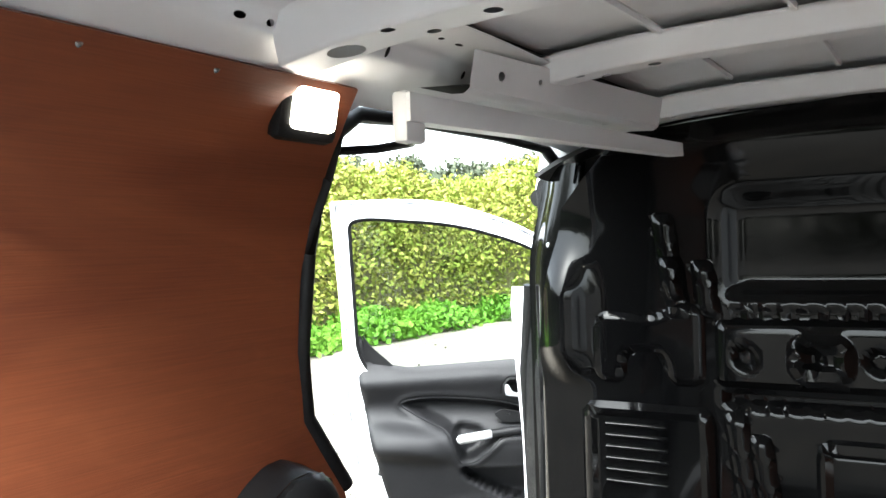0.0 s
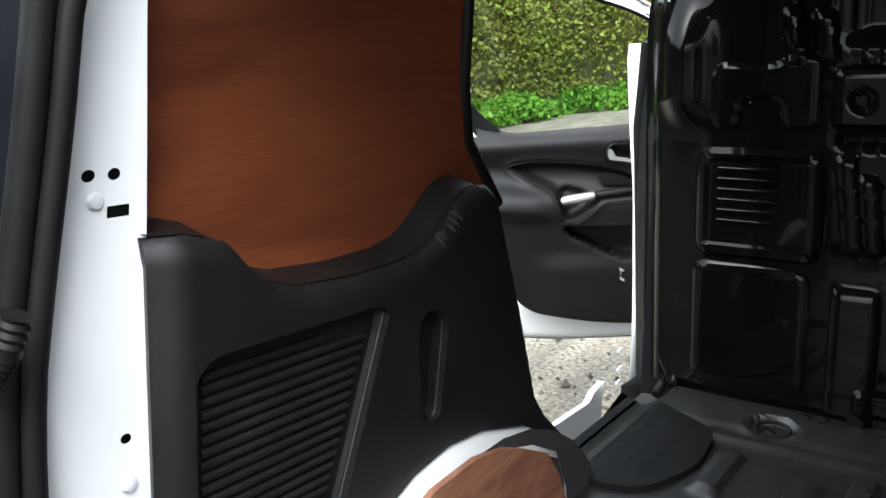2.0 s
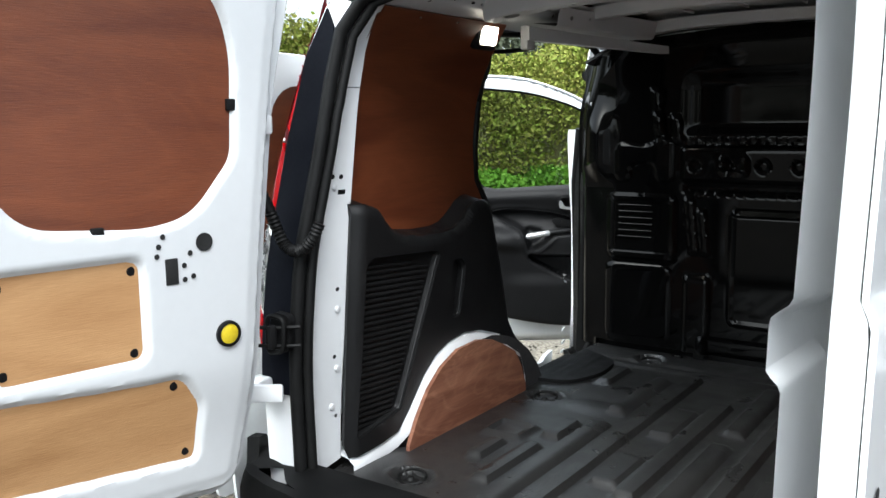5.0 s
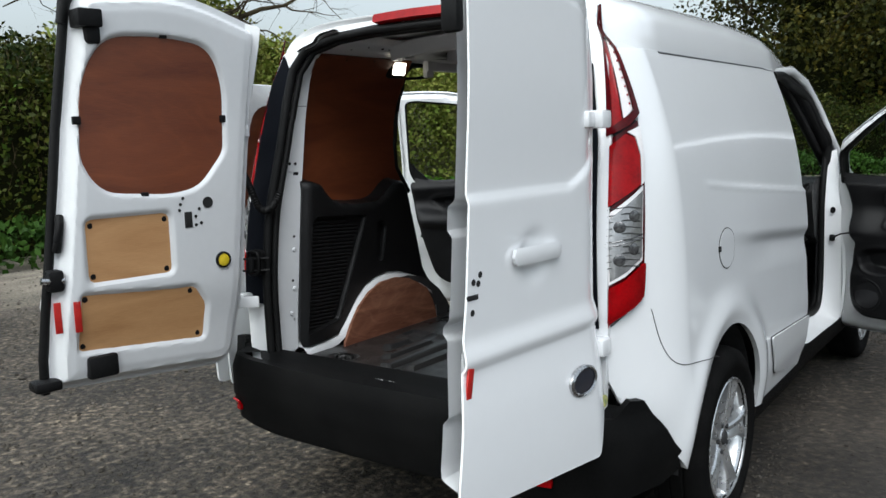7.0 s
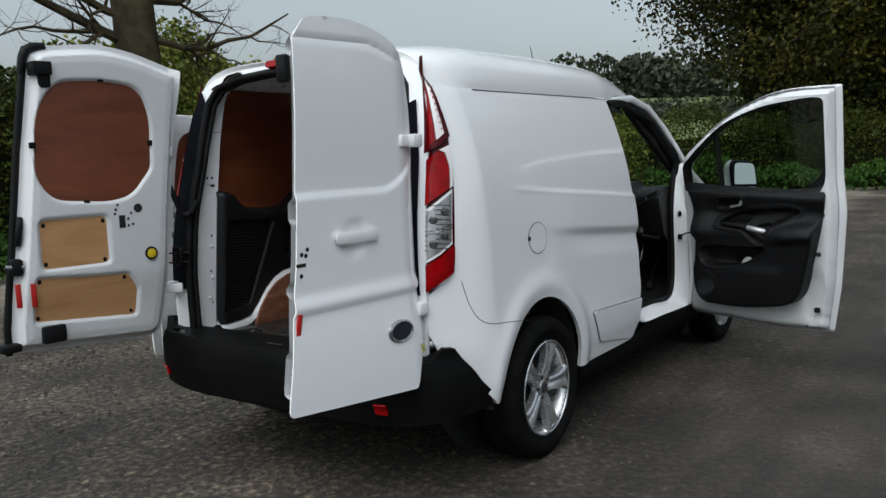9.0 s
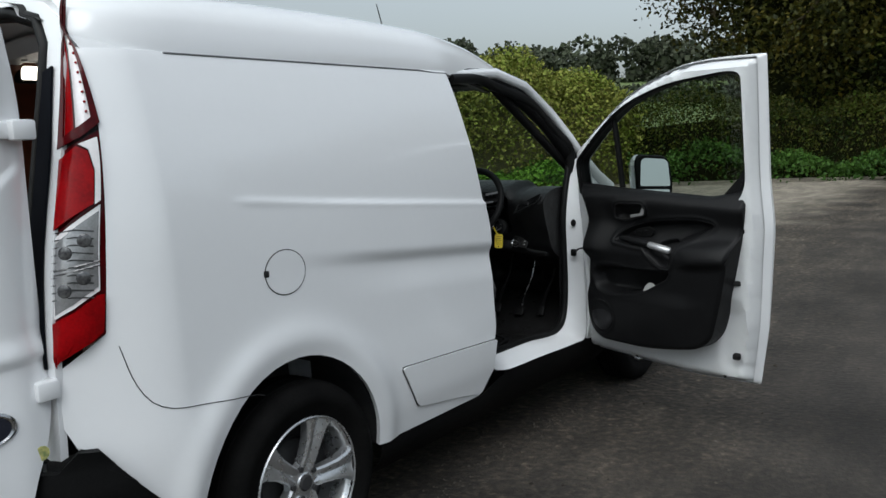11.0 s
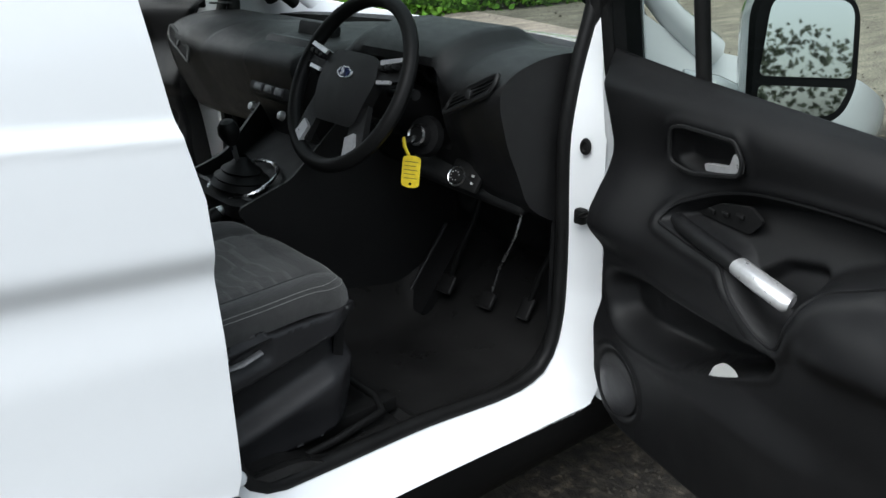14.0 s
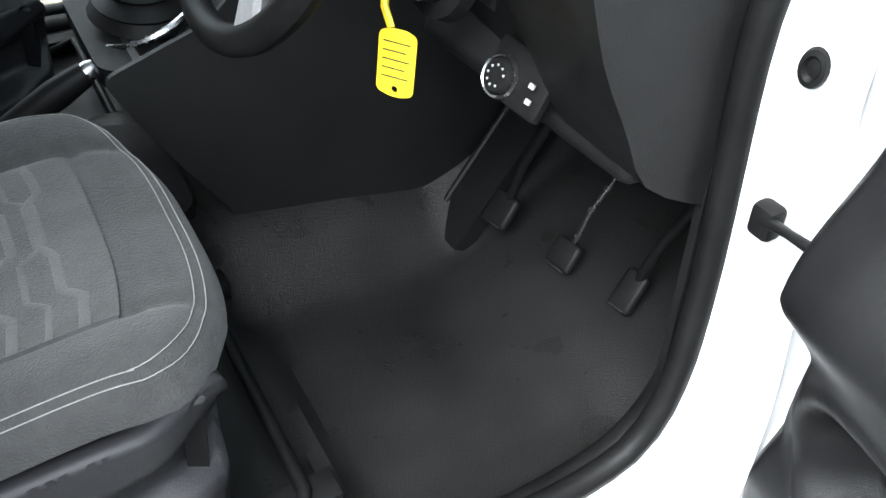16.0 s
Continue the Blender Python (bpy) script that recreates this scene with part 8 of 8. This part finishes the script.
def cab_door(s, hinge, direction, lean):
    dx, dy = direction
    nx, ny = -dy * s, dx * s  # outward, towards the front of the van

    def at(u, z, d):
        k = d - lean * (z - 0.9)
        return hinge[0] + dx * u + nx * k, hinge[1] + dy * u + ny * k, z + 0 * u

    door = part("cab_door", sheet(wind(DD_OUT, s), lambda u, z: at(u, z, 0.012 * np.sin(np.clip((z - 0.3) / 1.4, 0, 1) * math.pi)), WHITE, 0.03, holes=[DD_WIN], thick=0.004), van, "white front door standing wide open")
    grown = [(0.5 + (u - 0.5) * 0.965, 0.95 + (z - 0.95) * 0.985) for u, z in DD_OUT]

    def frame_d(u, z):
        e = -away_in(u, z, DD_OUT)
        d = -0.035 - 0.05 * ramp(e, 0.012, 0.05) + 0.030 * bumpy(e, 0.016, 0.006, 0.006)
        return d - 0.012 * ramp(z, 1.0, 0.55) + 0.018 * bumpy(u, 0.86, 0.03, 0.05) * bumpy(z, 0.50, 0.10, 0.1)

    hs = [DD_WIN, ring(0.93, 0.98, 0.011, 0.013, 12), rounded([(0.20, 1.08, 0.02), (0.86, 1.07, 0.02), (0.80, 0.74, 0.05), (0.70, 0.50, 0.05), (0.23, 0.47, 0.02)])]
    part("inner_frame", sheet(wind(grown, -s), lambda u, z: at(u, z, frame_d(u, z)), WHITE_IN, 0.017, holes=hs, angle=50), door, "white inner door frame")
    for poly, d0, d1, nm, mt in ((DD_OUT, 0.004, -0.034, "edge", WHITE), (DD_WIN, 0.006, -0.085, "window_edge", RUBBER)):
        pp = split(poly, 0.03)
        k = len(pp)
        u, z = np.array(pp).T
        u2, z2 = (0.5 + (u - 0.5) * 0.965, 0.95 + (z - 0.95) * 0.985) if poly is DD_OUT else (u, z)
        a, b = np.stack(at(u, z, d0), -1), np.stack(at(u2, z2, d1), -1)
        f = [(i, (i + 1) % k, k + (i + 1) % k, k + i) for i in range(k)]
        part(nm, raw(np.concatenate([a, b]), f, mt, 50), door)
    part("window_seal", tube([at(u, z, -0.07) for u, z in split(DD_WIN, 0.05)], 0.011, RUBBER, 7, closed=True), door, "black window seal")
    pane = part("pane", sheet(wind(DD_WIN, s), lambda u, z: at(u, z, -0.03), GLASS, 0.2), door, "clear door window")
    part("quarter_bar", tube([at(0.290, 1.08, -0.045), at(0.284, 1.30, -0.045), at(0.276, 1.46, -0.045)], 0.014, RUBBER, 8), door, "black window bar")
    part("sail", sheet(wind([(0.83, 1.12), (0.93, 1.12), (0.935, 1.235), (0.915, 1.20)], -s), lambda u, z: at(u, z, -0.06), PLASTIC, 0.05, thick=0.01), door)
    trim = part("trim", sheet(wind(DD_TRIM, -s), lambda u, z: at(u, z, trim_depth(u, z)), DOORTRIM, 0.005 if s > 0 else 0.010, angle=180), door, "black moulded door trim with pocket and armrest")
    rim_u, rim_z = np.array(split(DD_TRIM, 0.012) + [DD_TRIM[0]]).T
    rim_d = trim_depth(rim_u, rim_z)
    part("trim_edge", strip(np.stack(at(rim_u, rim_z, rim_d), -1), np.stack(at(rim_u, rim_z, np.full(len(rim_u), -0.060)), -1), DOORTRIM, rows=2), trim)
    lip = np.array(split(CUP, 0.008))
    part("lip", tube(np.stack(at(lip[:, 0], lip[:, 1], trim_depth(lip[:, 0], lip[:, 1]) - 0.001), -1).tolist(), 0.0032, DOORTRIM, 6, closed=True, up=(0, 1, 0)), trim)
    part("bar", tube([at(0.318, 0.908, -0.128), at(0.36, 0.912, -0.150), at(0.44, 0.906, -0.162), at(0.512, 0.898, -0.166)], [0.012, 0.015, 0.016, 0.016], DOORTRIM, 12, flat=0.9), trim, "black bar leading to the door pull")
    part("pull", tube([at(0.510, 0.8985, -0.166), at(0.514, 0.898, -0.167), at(0.565, 0.890, -0.170), at(0.618, 0.881, -0.170), at(0.622, 0.880, -0.168)], [0.013, 0.0175, 0.0185, 0.0185, 0.014], SILVER, 14, flat=0.85), trim, "satin silver door pull")
    lever = rounded([(0.374, 1.020, 0.004), (0.436, 1.030, 0.01), (0.449, 1.056, 0.006), (0.460, 1.058, 0.004), (0.463, 1.040, 0.006), (0.459, 1.022, 0.006), (0.378, 1.009, 0.004)])
    part("handle", sheet(wind(lever, -s), lambda u, z: at(u, z, -0.116 - 0.005 * ramp(u, 0.40, 0.46)), SILVER, 0.008, thick=0.010), trim, "chrome door handle")
    part("handle_bezel", tube([at(u, z, -0.121) for u, z in split(HANDLE_CUP, 0.01)], 0.0042, MOULDED, 6, closed=True, up=(0, 1, 0)), trim)
    panel = part("switch_panel", sheet(wind(rounded([(0.345, 0.925, 0.01), (0.40, 0.957, 0.01), (0.47, 0.972, 0.01), (0.50, 0.955, 0.01), (0.47, 0.925, 0.01)]), -s), lambda u, z: at(u, z, -0.106), PLASTIC, 0.02, thick=0.006), trim, "black window switch panel")
    for k in range(3):
        part("switch", box(at(0.385 + 0.034 * k, 0.940 + 0.006 * k, -0.110), (0.016, 0.006, 0.008), PLASTIC, 0.002, (0, 0, -16 * s)), panel)
    if s > 0:
        part("paper", sheet(wind(rounded([(0.455, 0.655, 0), (0.545, 0.690, 0), (0.535, 0.722, 0.01), (0.508, 0.728, 0.015), (0.480, 0.706, 0.01)]), -s), lambda u, z: at(u, z, -0.185), THREAD, 0.02), trim, "white paper in the door pocket")
    part("speaker", lathe([(0.0, 0.004), (0.03, 0.0036), (0.055, 0.002), (0.062, -0.003)], GREYPLASTIC, Matrix.Translation(at(SPEAKER[0], SPEAKER[1], float(trim_depth(np.array([SPEAKER[0]]), np.array([SPEAKER[1]]))[0]) - 0.0005)) @ Matrix(((dx, 0, -nx, 0), (dy, 0, -ny, 0), (0, 1.12, 0, 0), (0, 0, 0, 1))), 32), trim, "round speaker grille")
    for u, z, r in ((0.858, 0.790, 0.007), (0.880, 0.790, 0.007), (0.869, 0.812, 0.007), (0.860, 0.715, 0.007), (0.868, 0.91, 0.010), (0.80, 0.325, 0.008), (0.30, 0.318, 0.006)):
        part("hole", lathe([(0, 0.001), (r, 0.0)], HOLE, Matrix.Translation(at(u, z, float(frame_d(np.array([u]), np.array([z]))[0]) - 0.003)) @ Matrix(((dx, 0, -nx, 0), (dy, 0, -ny, 0), (0, 1, 0, 0), (0, 0, 0, 1))), 12), door)
    part("latch", box(at(0.882, 0.755, -0.092), (0.055, 0.02, 0.022), HOLE, 0.004), door, "dark latch slot")
    part("stop", box(at(0.872, 0.430, -0.10), (0.034, 0.03, 0.030), PLASTIC, 0.01), door, "black rubber stop")
    for z in (0.46, 0.98):
        part("hinge", box(at(-0.012, z, -0.03), (0.05, 0.06, 0.055), WHITE, 0.008), door, "white door hinge")
    # mirror
    m = part("door_mirror", None, door, "white backed door mirror with two glasses")

    ex, ey = (0.57 * s, 0.82) if s > 0 else (-0.57, 0.82)
    gx, gy = 0.82 * s, -0.57

    def on_mirror(u, v, back):
        """u across the glass, v up it, back away from its face."""
        k = -back - 0.125 * v
        return 1.205 * s + ex * u + gx * k, 2.79 + ey * u + gy * k, 1.172 + v

    face = rounded([(-0.088, -0.105, 0.02), (0.070, -0.112, 0.04), (0.098, -0.06, 0.05), (0.092, 0.10, 0.05), (-0.075, 0.112, 0.04), (-0.092, 0.07, 0.02)])

    def shell(a, b):
        return [on_mirror(a * u, a * v, b) for u, v in face]

    rings = [shell(1.0, -0.002), shell(1.06, 0.012), shell(1.05, 0.04), shell(0.90, 0.085), shell(0.55, 0.11), shell(0.02, 0.115)]
    k = len(rings[0])
    order = (lambda q: q) if s > 0 else (lambda q: q[::-1])
    part("rim", raw([v for rr in rings[:2] for v in rr], [order((j, k + j, k + (j + 1) % k, (j + 1) % k)) for j in range(k)] + [order(tuple(range(k)))], PLASTIC, 40), m, "black mirror rim")
    part("housing", raw([v for rr in rings[1:] for v in rr], [order((i * k + j, (i + 1) * k + j, (i + 1) * k + (j + 1) % k, i * k + (j + 1) % k)) for i in range(len(rings) - 2) for j in range(k)], WHITE, 60), m, "white mirror back")
    for o, nm in ((rounded([(-0.080, -0.030, 0.012), (0.086, -0.038, 0.012), (0.080, 0.090, 0.03), (-0.066, 0.102, 0.03)]), "glass"), (rounded([(-0.080, -0.096, 0.015), (0.062, -0.102, 0.03), (0.084, -0.054, 0.012), (-0.080, -0.045, 0.012)]), "wide_glass")):
        part(nm, sheet(wind(o, s), lambda u, v: on_mirror(u, v, -0.0045), MIRROR, 0.1), m, "mirror glass")
    part("arm", tube([at(0.17, 1.11, 0.0), at(0.20, 1.10, 0.05), on_mirror(-0.05, -0.10, 0.05)], 0.026, WHITE, 10), m)
    # outer handle
    part("outer_handle", tube([at(u, 1.02, 0.045 + 0.012 * math.sin((u - 0.74) / 0.2 * math.pi)) for u in np.linspace(0.74, 0.94, 7)], 0.014, WHITE, 10), door, "white outer handle")
    part("check_strap", tube([(s * 0.842, 2.660, 0.815), (s * 0.885, 2.635, 0.84), (s * 0.93, 2.625, 0.850), at(0.10, 0.83, -0.06)], [0.009, 0.006, 0.009, 0.010], RUBBER, 8, flat=0.6), door, "black door check strap")
    part("check_block", box((s * 0.842, 2.662, 0.815), (0.026, 0.022, 0.034), RUBBER, 0.006), door)
    return door


L = math.hypot(0.919, 0.265)
cab_door(1, (0.86, 2.79), (0.919 / L, -0.265 / L), 0.14)
a = math.radians(-31.5)
cab_door(-1, (-0.86, 2.79), (-math.cos(a), math.sin(a)), 0.14)


# ---------------------------------------------------------------- wheels
def wheel(s, y):
    m = Matrix.Translation((s * 0.795, y, 0.326)) @ pose(0, 0, 0, 0, 90 * s, 0)
    w = part("wheel", None, van, "silver alloy wheel with a black tyre")
    part("tyre", lathe([(0.212, -0.075), (0.25, -0.082), (0.29, -0.080), (0.318, -0.066), (0.326, -0.056), (0.326, -0.05), (0.320, -0.047), (0.320, -0.042), (0.327, -0.039), (0.327, -0.004), (0.321, -0.002), (0.321, 0.002), (0.327, 0.004), (0.327, 0.039), (0.320, 0.042), (0.320, 0.047), (0.326, 0.05), (0.326, 0.06), (0.318, 0.088), (0.29, 0.106), (0.262, 0.108), (0.258, 0.104), (0.225, 0.100), (0.212, 0.085)], TYRE, m, 64, 50), w, "black tyre")
    part("rim", lathe([(0.150, -0.09), (0.19, -0.08), (0.196, 0.0), (0.200, 0.07), (0.207, 0.082), (0.216, 0.088), (0.218, 0.096), (0.214, 0.100), (0.209, 0.097)], ALLOY, m, 56, 50), w, "silver rim")
    part("brake_disc", lathe([(0.0, 0.02), (0.13, 0.02), (0.135, 0.012), (0.135, 0.0), (0.19, -0.02), (0.19, -0.04)], GAP, m, 40), w, "dark brake disc")
    for k in range(5):
        a = 2 * math.pi * k / 5 + (math.pi / 2 if s > 0 else math.pi / 2)
        prof = [(0.040, 0.030, 0.070), (0.085, 0.030, 0.080), (0.14, 0.035, 0.087), (0.180, 0.046, 0.089), (0.209, 0.066, 0.089)]
        vs, fs = [], []
        for r, hw, h in prof:
            for o, dz in ((-1, -0.032), (-1, -0.002), (-0.80, 0.005), (-0.42, 0.004), (0, -0.007), (0.42, 0.004), (0.80, 0.005), (1, -0.002), (1, -0.032)):
                vs.append(m @ Vector((r * math.cos(a) - o * hw * math.sin(a), r * math.sin(a) + o * hw * math.cos(a), h + dz)))
        for i in range(4):
            fs += [(i * 9 + j, (i + 1) * 9 + j, (i + 1) * 9 + j + 1, i * 9 + j + 1) for j in range(8)]
        part("spoke", raw(vs, fs, ALLOY, 35), w, "broad silver spoke")
    part("hub_plate", lathe([(0.0, 0.078), (0.03, 0.078), (0.034, 0.074), (0.060, 0.070), (0.068, 0.05)], ALLOY, m, 30), w)
    part("cap", lathe([(0, 0.086), (0.022, 0.085), (0.027, 0.079), (0.028, 0.06)], GAP, m, 24), w, "dark centre cap")
    for k in range(5):
        a = 2 * math.pi * k / 5 + math.pi / 2 + math.pi / 5
        part("nut", lathe([(0, 0.080), (0.009, 0.080), (0.011, 0.060)], GAP, m @ Matrix.Translation((0.050 * math.cos(a), 0.050 * math.sin(a), 0)), 8), w)


for s in (1, -1):
    for y in (0.738, 3.40):
        wheel(s, y)
        part("wheel_arch_liner", sheet(wind([(0, -0.18), (1, -0.18), (1, 0.10), (0, 0.10)], s), lambda t, x: (s * (0.76 + x), y - 0.02 + 0.40 * np.cos(math.pi * t), 0.33 + 0.42 * np.sin(math.pi * t)), GAP, 0.05), van)
        part("arch_back", sheet(wind(ring(y, 0.40, 0.42, 0.40, 30), s), lambda yy, z: (s * 0.56, yy, z), GAP, 0.1), van)


for s in (1, -1):
    us, zs = np.array([0.72, 0.76, 0.80, 0.84, 0.88]), np.array([0.60, 0.606, 0.622, 0.606, 0.566])
    bx, by, bz = bumper_face(s * us, zs)
    part("corner_top", strip(np.c_[bx, by, bz - 0.002].tolist(), [(s * 0.66, 0.02, 0.602), (s * 0.70, 0.03, 0.617), (s * 0.74, 0.05, 0.622), (s * 0.78, 0.08, 0.606), (s * 0.81, 0.13, 0.566)], BUMPER, (0, 0, 0.006), 4, flip=s > 0), bumper)

# side details on the driver's side
part("fuel_flap", sheet(wind(ring(0.690, 1.015, 0.080, 0.066, 36), -1), lambda y, z: (side_x(y, z) + 0.0025, y, z), WHITE, 0.02, thick=0.004), van, "white round fuel flap")
part("flap_gap", tube([(float(side_x(y, z)) + 0.0005, y, z) for y, z in ring(0.690, 1.015, 0.0825, 0.0685, 40)], 0.0016, GAP, 5, closed=True), van)
part("flap_lock", box((float(side_x(0.612, 1.02)) + 0.002, 0.612, 1.02), (0.008, 0.018, 0.020), HOLE, 0.003), van)
mould = rounded([(1.20, 0.595, 0.02), (1.824, 0.566, 0.01), (1.806, 0.44, 0.01), (1.738, 0.352, 0.02), (1.56, 0.385, 0.06), (1.345, 0.415, 0.05), (1.30, 0.425, 0.03)])
part("side_moulding", sheet(wind(mould, -1), lambda y, z: (side_x(y, z) + 0.007 + 0.004 * ramp(z, 0.40, 0.46), y, z), WHITE, 0.03, thick=0.012), van, "white side moulding ahead of the wheel")
part("moulding_gap", tube([(float(side_x(y, z)) + 0.002, y, z) for y, z in split(mould, 0.04)], 0.003, GAP, 5, closed=True), van)
part("panel_seam", tube([(float(side_x(y, z)) + 0.0008, y, z) for y, z in smooth([(0.145, 0.90), (0.17, 0.80), (0.21, 0.735), (0.26, 0.712), (0.40, 0.697), (0.53, 0.678), (0.56, 0.668)], 20)], 0.0014, GAP, 5), van)
part("aerial", tube([(0.095, 2.225, 1.755), (0.095, 2.195, 1.84), (0.095, 2.12, 2.035)], [0.009, 0.004, 0.0025], RUBBER, 6), van, "short roof aerial")

# sliding door, slid back along the outside
SD = rounded([(0.06, 0.42, 0.03), (0.93, 0.42, 0.03), (0.97, 0.80, 0.1), (0.96, 1.20, 0.1), (0.90, 1.62, 0.05), (0.06, 1.64, 0.05)])
sd = part("sliding_door", sheet(wind(SD, 1), lambda y, z: (-(half_width(z) + 0.115), y, z), WHITE, 0.05, thick=0.01), van, "white sliding door slid fully back")
part("inner_frame", sheet(wind(SD, -1), lambda y, z: (-(half_width(z) + 0.045), y, z), WHITE_IN, 0.05, thick=-0.01, holes=[rect(0.16, 1.10, 0.86, 1.56, 0.08)]), sd)
part("plywood_panel", sheet(wind(rect(0.14, 1.08, 0.88, 1.58, 0.08), -1), lambda y, z: (-(half_width(z) + 0.055), y, z), PLY, 0.05), sd, "red-brown plywood panel")
